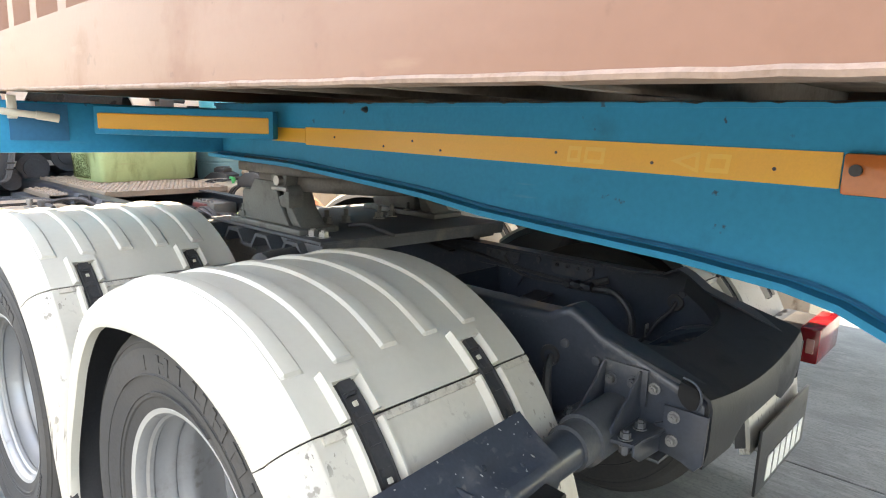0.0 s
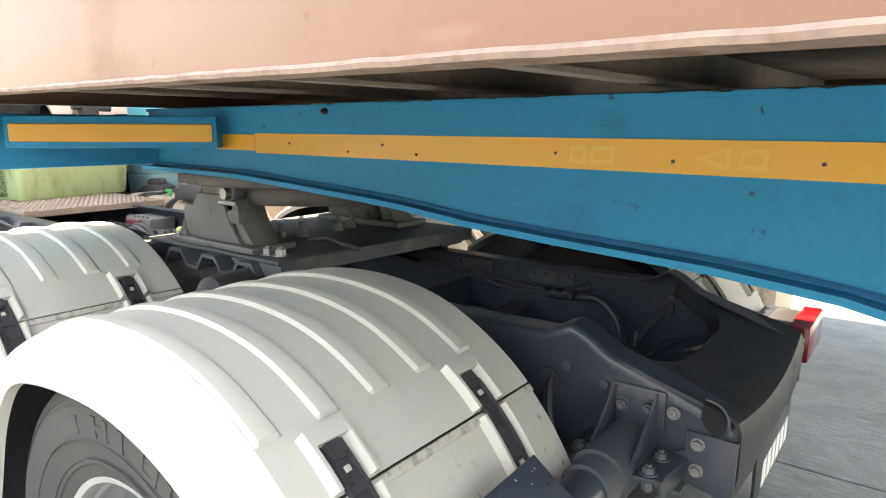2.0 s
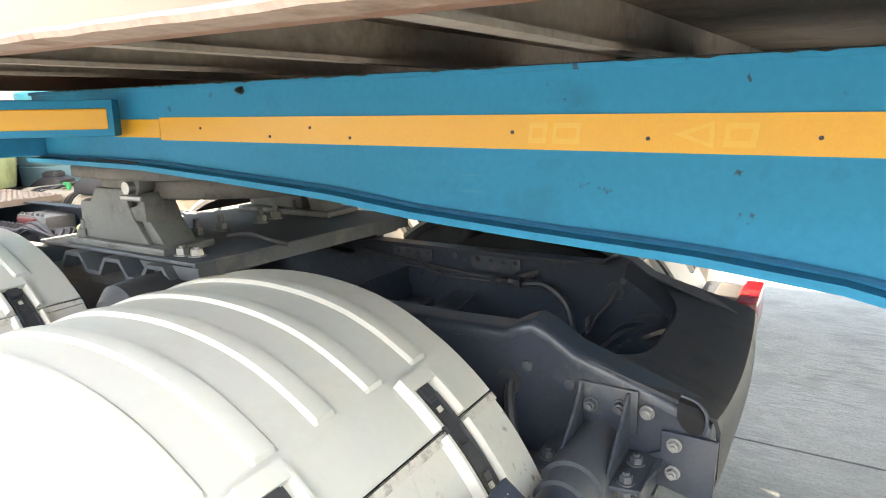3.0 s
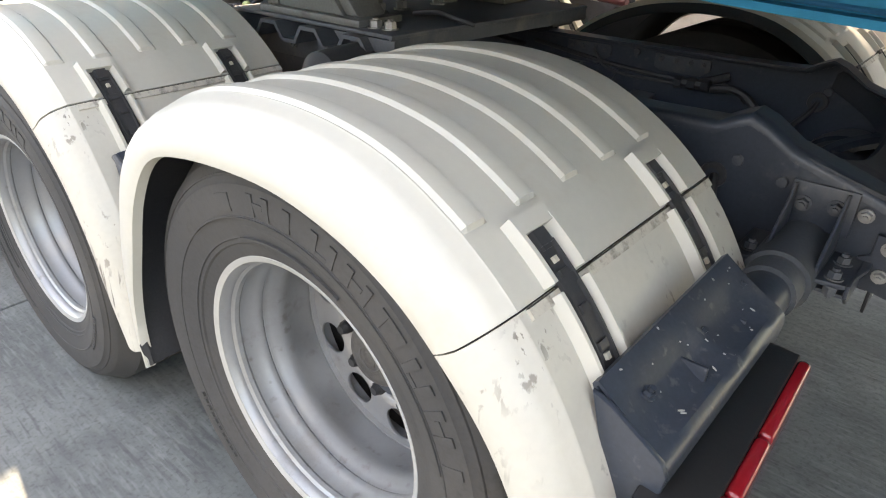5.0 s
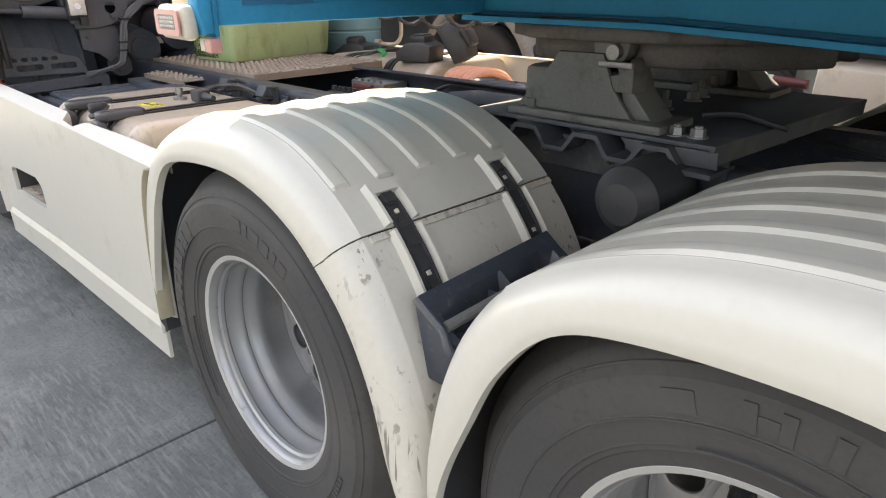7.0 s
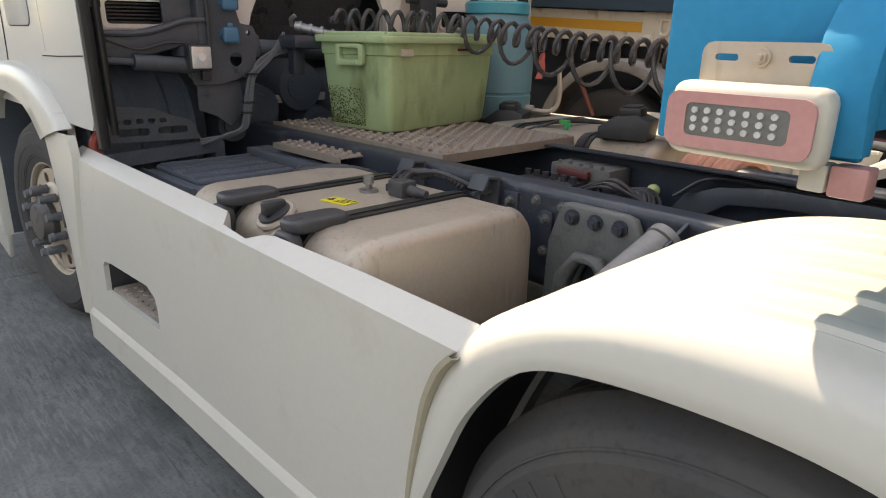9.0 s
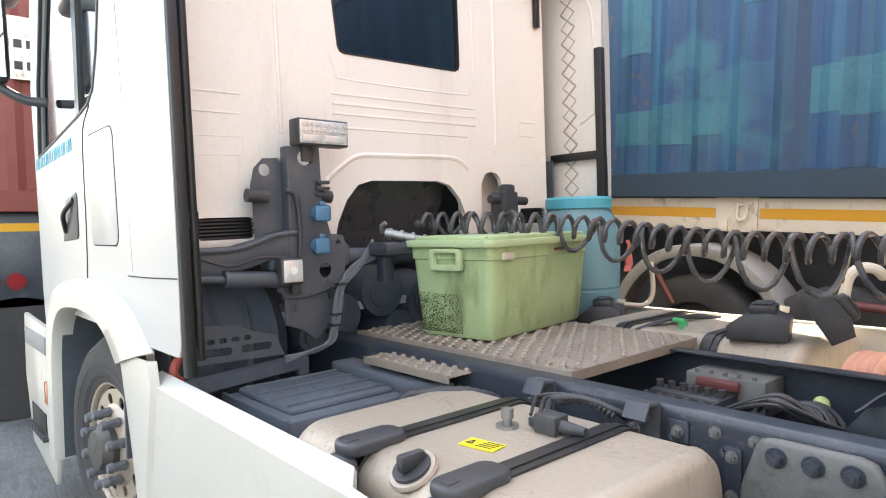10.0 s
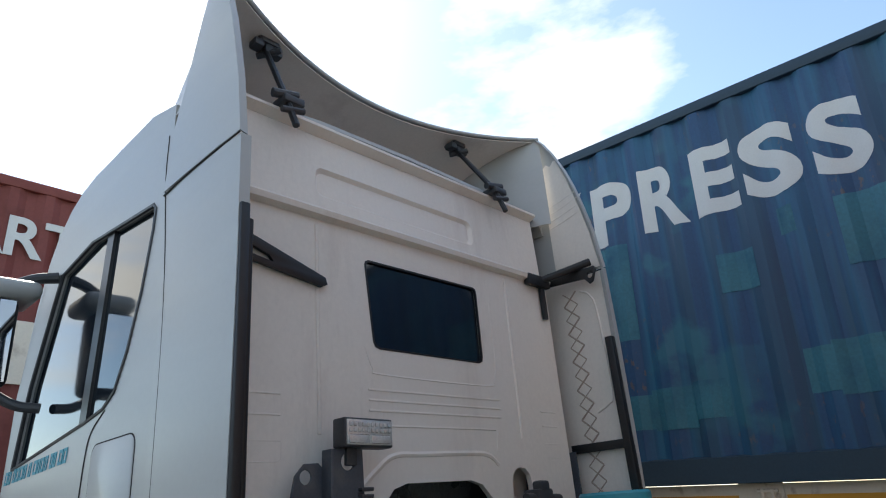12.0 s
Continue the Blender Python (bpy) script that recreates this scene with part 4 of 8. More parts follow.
for s in (-1, 1):
    part("rail_gusset", bmesh_of(lambda bm: plate(bm, [(-0.45, 0.93), (-0.20, 0.93), (-0.24, 0.86), (-0.42, 0.86)], s * 0.372, s * 0.36, "y", [circle(-0.39, 0.905, 0.008, 8), circle(-0.28, 0.905, 0.008, 8)])), CHASSIS, truck)
part("link_bar", bmesh_of(lambda bm: plate(bm, [(-0.13, 0.35), (-0.02, -0.34), (0.06, -0.34), (-0.05, 0.35)], 0.86, 0.87, "z")), CHASSIS, truck)


def axle(bm):
    for ax in (AX_R, AX_F):
        rod(bm, (ax, -1.0, RAD), (ax, 1.0, RAD), 0.075, n=20)
        lathe(bm, [(0.001, -0.22), (0.15, -0.18), (0.20, -0.05), (0.20, 0.05), (0.15, 0.18), (0.001, 0.22)], (ax, 0, RAD), 28)
    rod(bm, (AX_S, -1.0, RAD - 0.06), (AX_S, 1.0, RAD - 0.06), 0.06, n=16)
    rod(bm, (-4.3, 0, 0.62), (0.0, 0, 0.56), 0.06, n=16)


part("axle", bmesh_of(axle), CHASSIS, truck)

# air bellows and shock tubes beside the rails
for ax in (AX_R, AX_F):
    for s in (-1, 1):
        part("air_spring", bmesh_of(lambda bm: [rod(bm, (ax + 0.38, s * 0.50, 0.50 + 0.08 * k), (ax + 0.38, s * 0.50, 0.58 + 0.08 * k), 0.105 + 0.012 * (k % 2), n=24) for k in range(3)]), BLACK_PLASTIC, truck)
part("brake_chamber", bmesh_of(lambda bm: lathe(bm, [(0.001, -0.13), (0.05, -0.125), (0.085, -0.09), (0.09, 0.0), (0.09, 0.09), (0.06, 0.13), (0.001, 0.14)], (-0.62, -0.54, 0.98), 28)), BLACK_PLASTIC, truck)

# ---- rear fender carrier with its tube, flange and lamp ----




def carrier(bm, x=0.0, rear=True):
    """A moulded carrier behind a fender: a sloping top with two pressed bays, a rolled rear edge and a side that narrows downwards."""
    ys = [-1.166, -1.150, -1.120, -1.09, -1.06, -1.03, -1.00, -0.965, -0.955, -0.92, -0.885, -0.875, -0.84, -0.81, -0.79, -0.765]
    rows = []
    for k, y in enumerate(ys):
        u = (y + 1.166) / 0.401
        zf, zr = 0.872 + 0.036 * u, 0.793 + 0.044 * u
        xf, xr = x + 0.578 + 0.018 * u, x + 0.700 + 0.018 * u
        bay = (0.014 if rear else 0.055) if (-1.125 < y < -0.96 or -0.93 < y < -0.80) else 0.0
        low = 0.56 if rear else 0.66
        rows.append([(xf + 0.012, y, zf - 0.030), (xf, y, zf - 0.004), (xf + 0.008, y, zf + 0.004), (xf + 0.035, y, zf - 0.016), (xf + 0.048, y, zf - 0.026 - bay), (xf + 0.085, y, zr + 0.022 - bay * 0.8),
                     (xr - 0.016, y, zr + 0.012), (xr - 0.004, y, zr + 0.002), (xr, y, zr - 0.014), (xr - 0.004, y, zr - 0.05), (xr - 0.018, y, zr - 0.11), (xr - 0.014, y, low)])
    sheet(bm, rows, 0.006)
    plate(bm, [(x + 0.584, 0.866), (x + 0.612, 0.856), (x + 0.668, 0.822), (x + 0.692, 0.806), (x + 0.701, 0.788), (x + 0.697, 0.75), (x + 0.684, 0.70), (x + 0.687, 0.60), (x + 0.692, 0.54), (x + 0.676, 0.535), (x + 0.64, 0.68), (x + 0.605, 0.79)] if rear
          else [(x + 0.584, 0.866), (x + 0.612, 0.856), (x + 0.668, 0.822), (x + 0.701, 0.788), (x + 0.697, 0.70), (x + 0.62, 0.70)], -1.166, -1.178, "y", (), 0.004)
    for y in (-1.0, -0.84):
        box(bm, x + 0.628, x + 0.676, y - 0.004, y + 0.004, 0.818, 0.846, 0.003)


lb = part("fender_carrier", bmesh_of(carrier), CHASSIS, truck, "dark blue plastic fender carrier with white paint specks", 40)
lb.matrix_basis = Matrix.Translation((-0.030, 0.016, 0.012))
bolt_set("carrier_bolt", [(0.630, -1.10, 0.838), (0.634, -0.927, 0.846), (0.640, -0.785, 0.868)], (0.5, 0, 1), CHASSIS, lb, 0.010, 0.010)


def flecks(bm):
    random.seed(21)
    for k in range(26):
        u, v = random.random(), random.random()
        x, y = 0.592 + 0.016 * v + 0.10 * u, -1.16 + 0.39 * v
        z = 0.874 + 0.036 * v - 0.075 * u - (0.004 if 0.3 < u < 0.8 else 0.0)
        r = 0.0010 + 0.0046 * random.random() ** 3
        bmesh.ops.create_icosphere(bm, subdivisions=1, radius=1, matrix=Matrix.LocRotScale((x, y, z), Euler((0, 0.65, random.random() * 3)), (r * 1.5, r * random.uniform(0.4, 0.9), 0.0016)))


tagged(part("paint_specks", bmesh_of(flecks), surf("dried_paint_speck", (0.36, 0.36, 0.35), 0.7, 0, 0.1), lb, "", 0), "white paint specks", kind="stuff")
ct = part("carrier_tube", bmesh_of(lambda bm: rod(bm, (0.652, -0.80, 0.790), (0.655, -0.41, 0.80), 0.047, n=28)), CHASSIS, lb)
part("tube_collar", bmesh_of(lambda bm: rod(bm, (0.654, -0.64, 0.796), (0.655, -0.54, 0.797), 0.055, n=28), lambda bm: rod(bm, (0.655, -0.585, 0.797), (0.655, -0.41, 0.80), 0.064, n=28)), CHASSIS_DUSTY, ct)
for x in (0.612, 0.708):
    part("gusset", bmesh_of(lambda bm: plate(bm, [(-0.406, 0.94), (-0.426, 0.94), (-0.471, 0.895), (-0.551, 0.835), (-0.551, 0.805), (-0.536, 0.79), (-0.406, 0.79)], x, x + 0.007, "x", (), 0.002)), CHASSIS, lb)
part("gusset_plate", bmesh_of(lambda bm: box(bm, 0.607, 0.730, -0.416, -0.407, 0.85, 0.945, 0.003)), CHASSIS, lb)
for x0, x1 in ((0.711, 0.786), (0.557, 0.614)):
    part("gusset_foot", bmesh_of(lambda bm: plate(bm, [(x0, -0.408), (x1, -0.408), (x1, -0.446), (x1 - 0.02, -0.551), (x0, -0.561)], 0.806, 0.816, "z", (), 0.003)), CHASSIS, lb)
part("foot_edge", bmesh_of(lambda bm: plate(bm, [(-0.408, 0.816), (-0.408, 0.753), (-0.516, 0.763), (-0.551, 0.788), (-0.551, 0.816)], 0.766, 0.774, "x", (), 0.003)), CHASSIS, lb)
bolt_set("foot_bolt", [(0.742, -0.535, 0.817), (0.742, -0.461, 0.817), (0.584, -0.52, 0.817)], (0, 0, 1), CHASSIS_DUSTY, lb, 0.013, 0.016)
bolt_set("foot_nut", [(0.742, -0.535, 0.805), (0.742, -0.461, 0.805), (0.584, -0.52, 0.805)], (0, 0, -1), CHASSIS_DUSTY, lb, 0.014, 0.022)

# tail lamp beside the carrier
LAMP = Matrix.Translation((0.716, -0.820, 0.820)) @ Matrix.Rotation(radians(9), 4, "X") @ Matrix.Rotation(radians(3.5), 4, "Y")
tl = part("tail_lamp", bmesh_of(lambda bm: plate(bm, [(-0.045, 0.02), (0.015, 0.02), (0.014, -0.30), (0.006, -0.325), (0.004, -0.375), (-0.075, -0.375), (-0.08, -0.30)], -0.14, 0.0, "z", (), 0.006),
                                lambda bm: box(bm, -0.10, -0.04, -0.33, -0.02, -0.12, -0.03, 0.008)), CAB_BLACK, truck, "black tail lamp housing with red lens")
tl.matrix_basis = LAMP
for ya, yb, xa, xb in ((0.018, -0.165, 0.014, 0.036), (-0.166, -0.285, 0.013, 0.037), (-0.286, -0.385, 0.004, 0.038)):
    part("lens", bmesh_of(lambda bm: box(bm, xa, xb, yb, ya, -0.138, -0.004, 0.010, seg=3)), RED_LENS, tl, "red ribbed lens")
far_lamp = part("far_tail_lamp", bmesh_of(lambda bm: box(bm, 0.66, 0.75, 0.62, 1.10, 0.72, 0.81, 0.01)), BLACK_PLASTIC, truck)
part("lens", bmesh_of(lambda bm: box(bm, 0.75, 0.82, 0.80, 1.12, 0.69, 0.825, 0.008)), RED_LENS, far_lamp, "red tail lamp lens")
part("inset", bmesh_of(lambda bm: box(bm, 0.778, 0.805, 0.794, 0.802, 0.73, 0.785, 0.003)), PINK_LENS, far_lamp)
flap = part("mud_flap", bmesh_of(lambda bm: box(bm, 0.72, 0.732, 0.56, 1.20, 0.215, 0.475, 0.004)), BLACK_PLASTIC, truck, "black rubber mud flap with pale block lettering")


# six pale blocks in place of the maker's letters
for k in range(6):
    y = 0.655 + k * 0.083
    part("letter_block", bmesh_of(lambda bm: plate(bm, [(y, 0.245), (y + 0.062, 0.245), (y + 0.070, 0.342), (y + 0.010, 0.342)], 0.733, 0.736, "x")), WHITE_MARK, flap, "", 0)
part("far_fender_stay", bmesh_of(lambda bm: box(bm, 0.60, 0.72, 0.80, 1.16, 0.70, 0.80, 0.02), lambda bm: rod(bm, (0.64, 0.38, 0.78), (0.64, 0.80, 0.78), 0.052, n=20)), CHASSIS, truck)
# tray between the two fenders
mid = part("fender_tray", bmesh_of(lambda bm: carrier(bm, AX_F, False)), CHASSIS, truck, "dark blue tray between the fenders", 40)
part("tray_rim", bmesh_of(lambda bm: tube(bm, smooth_line([(AX_F + 0.584, -1.172, 0.868), (AX_F + 0.66, -1.174, 0.826), (AX_F + 0.70, -1.172, 0.790), (AX_F + 0.712, -1.0, 0.812), (AX_F + 0.72, -0.80, 0.836)], 5), 0.009, 8)), CHASSIS_DUSTY, mid)
part("tray_rod", bmesh_of(lambda bm: rod(bm, (AX_F + 0.655, -1.16, 0.825), (AX_F + 0.675, -0.78, 0.86), 0.012, n=10)), STEEL_GREY, mid)

# ---- fuel tank ----


def tank_mesh(x0, x1, ya, yb, z0, z1, r=0.10):
    def build(bm):
        prof = rounded(ya, yb, z0, z1, r, 7)
        n = len(prof)
        cy, cz = (ya + yb) / 2, (z0 + z1) / 2
        rings = []
        for x, k in ((x0, 0.90), (x0 + 0.012, 0.955), (x0 + 0.035, 0.99), (x0 + 0.06, 1.0), (x1 - 0.06, 1.0), (x1 - 0.05, 1.008), (x1 - 0.035, 1.0), (x1 - 0.012, 0.965), (x1, 0.91)):
            rings.append([bm.verts.new((x, cy + (y - cy) * k, cz + (z - cz) * k)) for y, z in prof])
        for a, b in zip(rings, rings[1:]):
            for i in range(n):
                bm.faces.new((a[i], a[(i + 1) % n], b[(i + 1) % n], b[i]))
        bm.faces.new(rings[0][::-1])
        bm.faces.new(rings[-1])
    return build


def strap_mesh(x, ya, yb, z0, z1, w=0.035, r=0.10):
    def build(bm):
        prof = rounded(ya - 0.006, yb + 0.006, z0 - 0.006, z1 + 0.006, r, 7)
        inn = rounded(ya, yb, z0, z1, r, 7)
        plate(bm, prof, x - w, x + w, "x", [inn])
        prof = rounded(ya - 0.010, yb + 0.010, z0 - 0.010, z1 + 0.010, r, 7)
        plate(bm, prof, x - w * 0.35, x + w * 0.35, "x", [inn])
    return build


TK = (-3.24, -2.315, -1.15, -0.47, 0.40, 0.995)
tank = part("fuel_tank", bmesh_of(tank_mesh(*TK)), ALU, truck, "dusty stained aluminium fuel tank with black straps", 40)
for x in (-2.93, -2.57):
    part("tank_strap", bmesh_of(strap_mesh(x, *TK[2:])), BLACK_GLOSS, tank, "black tank strap")

    def pad(bm):
        plate(bm, rounded(x - 0.048, x + 0.048, -1.165, -0.985, 0.034, 5), 0.985, 1.019, "z", (), 0.011, 3)
        plate(bm, rounded(x - 0.048, x + 0.048, 0.80, 0.99, 0.03, 5), -1.178, -1.140, "y", (), 0.011, 3)
        box(bm, x - 0.014, x + 0.014, -1.150, -1.118, 1.017, 1.021, 0.001)
    part("strap_cover", bmesh_of(pad), BLACK_PLASTIC, tank, "rounded black strap cover")


def filler(bm):
    rod(bm, (-2.735, -1.055, 0.92), (-2.735, -1.095, 0.985), 0.055, n=28)
    rod(bm, (-2.735, -1.095, 0.985), (-2.735, -1.099, 0.992), 0.060, 0.056, n=28)


part("filler_neck", bmesh_of(filler), ALU, tank)
part("filler_cap", bmesh_of(lambda bm: rod(bm, (-2.735, -1.098, 0.990), (-2.735, -1.102, 0.998), 0.046, n=24), lambda bm: box(bm, -2.748, -2.722, -1.137, -1.067, 0.99, 1.03, 0.008)), BLACK_PLASTIC, tank, "black filler cap with a grip bar")
lab = part("warning_label", bmesh_of(lambda bm: plate(bm, [(-2.768, -0.930), (-2.668, -0.912), (-2.676, -0.856), (-2.776, -0.874)], 0.996, 0.9985, "z")), YELLOW, tank, "yellow warning label")
for k in range(4):
    part("print_bar", bmesh_of(lambda bm: plate(bm, [(-2.728 + 0.003 * k, -0.912 + 0.012 * k), (-2.682 + 0.002 * k, -0.904 + 0.012 * k), (-2.682 + 0.002 * k, -0.901 + 0.012 * k), (-2.728 + 0.003 * k, -0.909 + 0.012 * k)], 0.999, 1.0, "z")), INK, lab)
part("warning_sign", bmesh_of(lambda bm: plate(bm, [(-2.762, -0.912), (-2.740, -0.908), (-2.753, -0.882)], 0.999, 1.0, "z", [[(-2.757, -0.907), (-2.745, -0.905), (-2.752, -0.891)]])), INK, lab)


def sender(bm):
    rod(bm, (-2.775, -0.745, 0.99), (-2.775, -0.745, 1.004), 0.030, n=24)
    rod(bm, (-2.775, -0.745, 1.004), (-2.775, -0.745, 1.03), 0.012, n=6)
    rod(bm, (-2.775, -0.745, 1.02), (-2.775, -0.745, 1.045), 0.017, n=14)


part("fuel_sender", bmesh_of(sender), BOLT, tank)


def tank_plug(bm):
    box(bm, -2.70, -2.63, -0.73, -0.67, 0.995, 1.045, 0.006)
    rod(bm, (-2.63, -0.70, 1.018), (-2.565, -0.69, 1.015), 0.018, 0.012, n=12)
    box(bm, -2.73, -2.70, -0.715, -0.685, 1.0, 1.025, 0.004)


part("wire_plug", bmesh_of(tank_plug), BLACK_PLASTIC, tank)
for dx, r in ((0.0, 0.006), (0.02, 0.008), (-0.03, 0.005)):
    part("cable", bmesh_of(lambda bm: tube(bm, smooth_line([(-2.72 + dx, -0.68, 1.02), (-2.76 + dx, -0.62, 1.03), (-2.80 + dx, -0.55, 1.03), (-2.74 + dx, -0.50, 1.035), (-2.66 + dx, -0.46, 1.01), (-2.60 + dx, -0.41, 0.97)], 5), r, 8)), BLACK_PLASTIC, tank)


def corrugated_hose(bm):
    line = smooth_line([(-2.80, -0.50, 1.01), (-2.75, -0.49, 1.025), (-2.69, -0.475, 1.02), (-2.64, -0.45, 0.99)], 10)
    tube(bm, line, [0.017 if k % 2 else 0.013 for k in range(len(line))], 10)


part("corrugated_hose", bmesh_of(corrugated_hose), BLACK_PLASTIC, tank)
for x in (-2.93, -2.57):
    part("strap_bracket", bmesh_of(lambda bm: plate(bm, [(-0.40, 0.90), (-0.392, 0.90), (-0.392, 1.035), (-0.45, 1.042), (-0.475, 1.00), (-0.468, 0.996), (-0.446, 1.032), (-0.402, 1.028)], x - 0.035, x + 0.035, "x", (), 0.001), lambda bm: rod(bm, (x, -0.40, 0.985), (x, -0.49, 0.985), 0.009, n=8), lambda bm: hexbolt(bm, (x, -0.47, 0.97), (0, -1, 0.3), 0.015, 0.016)), CHASSIS_DUSTY, tank)

# ---- cast bracket and tube on the rail behind the tank ----


def cast_bracket(bm):
    plate(bm, [(-2.275, 0.985), (-2.262, 1.006), (-2.235, 1.012), (-2.055, 1.012), (-2.025, 1.004), (-1.995, 0.95), (-1.985, 0.90), (-1.97, 0.60), (-2.03, 0.42), (-2.27, 0.42), (-2.32, 0.60), (-2.31, 0.88)], -0.425, -0.392, "y",
          [circle(-2.145, 0.72, 0.055, 20, 0.13)], 0.012, 3)
    plate(bm, [(-2.25, 0.80), (-2.19, 0.88), (-2.10, 0.88), (-2.04, 0.80), (-2.02, 0.55), (-2.27, 0.55)], -0.47, -0.42, "y", [circle(-2.145, 0.72, 0.062, 20, 0.135)], 0.02, 3)


cb = part("torque_bracket", bmesh_of(cast_bracket), STEEL_GREY, truck, "dusty cast bracket bolted to the rail", 45)
bolt_set("bracket_bolt", [(-2.223, -0.426, 0.972), (-2.144, -0.426, 0.972), (-2.065, -0.426, 0.972)], (0, -1, 0), CHASSIS, cb, 0.019, 0.02)
rp = part("rail_plate", bmesh_of(lambda bm: plate(bm, rounded(-2.362, -2.315, 0.80, 0.962, 0.008, 2), -0.400, -0.389, "y", (), 0.002)), CHASSIS, truck)
part("rail_plate", bmesh_of(lambda bm: plate(bm, rounded(-2.515, -2.455, 0.94, 0.998, 0.006, 2), -0.398, -0.389, "y", (), 0.002)), CHASSIS, truck)
bolt_set("rail_plate_bolt", [(-2.484, -0.398, 0.969), (-2.385, -0.389, 0.986), (-2.286, -0.389, 0.984), (-2.338, -0.400, 0.937), (-2.340, -0.400, 0.836)], (0, -1, 0), STEEL_GREY, rp, 0.013, 0.016)
part("support_tube", bmesh_of(lambda bm: rod(bm, (-1.93, -0.45, 0.965), (-2.10, -0.98, 0.62), 0.048, n=24), lambda bm: rod(bm, (-1.925, -0.43, 0.975), (-1.93, -0.45, 0.965), 0.052, n=24)), surf("dusty_grey_tube", (0.26, 0.255, 0.245), 0.5, 0.1, 0.12, 4.0, 90, 0.06, 0.0, (0.15, 0.14, 0.13), 0.35, 5.0), truck, "dusty grey fender support tube")
part("support_plate", bmesh_of(lambda bm: plate(bm, [(-0.50, 0.98), (-0.392, 1.02), (-0.392, 0.80), (-0.50, 0.85)], -1.90, -1.888, "x", (), 0.003)), CHASSIS, truck)

# ---- battery cover under the back of the cab ----


def battery_cover(bm):
    box(bm, -4.02, -3.50, -1.00, -0.50, 0.62, 0.905, 0.02)
    box(bm, -3.99, -3.56, -0.96, -0.53, 0.90, 0.925, 0.012)


bc = part("battery_cover", bmesh_of(battery_cover), COVER, truck, "black ribbed plastic battery cover")
for k in range(4):
    x = -3.95 + k * 0.115
    part("rib", bmesh_of(lambda bm: box(bm, x - 0.006, x + 0.006, -0.95, -0.54, 0.922, 0.934, 0.003)), COVER, bc)
part("cover_edge", bmesh_of(lambda bm: box(bm, -4.02, -3.50, -1.012, -0.996, 0.85, 0.912, 0.004)), COVER, bc)
part("grab_bar", bmesh_of(lambda bm: tube(bm, [(-3.99, -1.14, 0.955), (-4.08, -0.62, 0.965)], 0.036, 4), lambda bm: box(bm, -4.02, -3.96, -1.16, -1.12, 0.90, 0.98, 0.008), lambda bm: box(bm, -4.10, -4.05, -0.66, -0.61, 0.91, 0.985, 0.006)), UNDER, bc)


def debris(bm):
    for k in range(420):
        x, y = -3.98 + 0.41 * random.random(), -0.95 + 0.41 * random.random()
        r = 0.0010 + 0.0020 * random.random() ** 2
        bmesh.ops.create_icosphere(bm, subdivisions=0, radius=r, matrix=Matrix.Translation((x, y, 0.926)))


tagged(part("grit", bmesh_of(debris), CHASSIS, bc, "", 0), "scattered grit on the cover", kind="stuff")
part("loop_hose", bmesh_of(lambda bm: tube(bm, smooth_line([(-3.33, -0.72, 0.90), (-3.29, -0.68, 0.965), (-3.22, -0.64, 0.985), (-3.14, -0.56, 0.985), (-3.10, -0.46, 0.95), (-3.08, -0.42, 0.90)], 8), [0.021 if k % 2 else 0.018 for k in range(200)][:len(smooth_line([(-3.33, -0.72, 0.90), (-3.29, -0.68, 0.965), (-3.22, -0.64, 0.985), (-3.14, -0.56, 0.985), (-3.10, -0.46, 0.95), (-3.08, -0.42, 0.90)], 8))], 12)), BLACK_PLASTIC, bc)
part("cover_step", bmesh_of(lambda bm: plate(bm, [(-4.02, -0.52), (-3.52, -0.52), (-3.40, -0.47), (-3.36, -0.405), (-4.02, -0.405)], 0.90, 0.955, "z", (), 0.01)), COVER, bc)

# ---- tread plates on the frame ----


def tread_plate(x0, x1, y0, y1, z, lip=True):
    def build(bm):
        n = 12
        xs = [x0 + (x1 - x0) * k / n for k in range(n + 1)]
        rows = []
        wave = 6
        ys = [y0 + (y1 - y0) * k / (wave * 4) for k in range(wave * 4 + 1)]
        for x in (x0, x1):
            rows.append([(x, y, z + 0.006 * math.cos(2 * math.pi * (y - y0) / (y1 - y0) * wave) * (1 if lip else 0.2)) for y in ys])
        sheet(bm, rows, 0.004)
        if lip:
            box(bm, x0, x1, y0 - 0.004, y0, z - 0.03, z + 0.004)
            box(bm, x1 - 0.004, x1, y0, y1, z - 0.03, z + 0.004)
    return build


def studs(x0, x1, y0, y1, z, dx, dy):
    def build(bm):
        i = 0
        y = y0 + dy / 2
        while y < y1 - dy * 0.3:
            x = x0 + dx * (0.5 if i % 2 else 1.0)
            while x < x1 - dx * 0.3:
                ring0 = [bm.verts.new((x + 0.014 * math.cos(a), y + 0.014 * math.sin(a), z + 0.002)) for a in [k * math.pi / 4 for k in range(8)]]
                ring1 = [bm.verts.new((x + 0.009 * math.cos(a), y + 0.009 * math.sin(a), z + 0.011)) for a in [k * math.pi / 4 for k in range(8)]]
                for k in range(8):
                    bm.faces.new((ring0[k], ring0[(k + 1) % 8], ring1[(k + 1) % 8], ring1[k]))
                bm.faces.new(ring1)
                x += dx
            y += dy
            i += 1
    return build


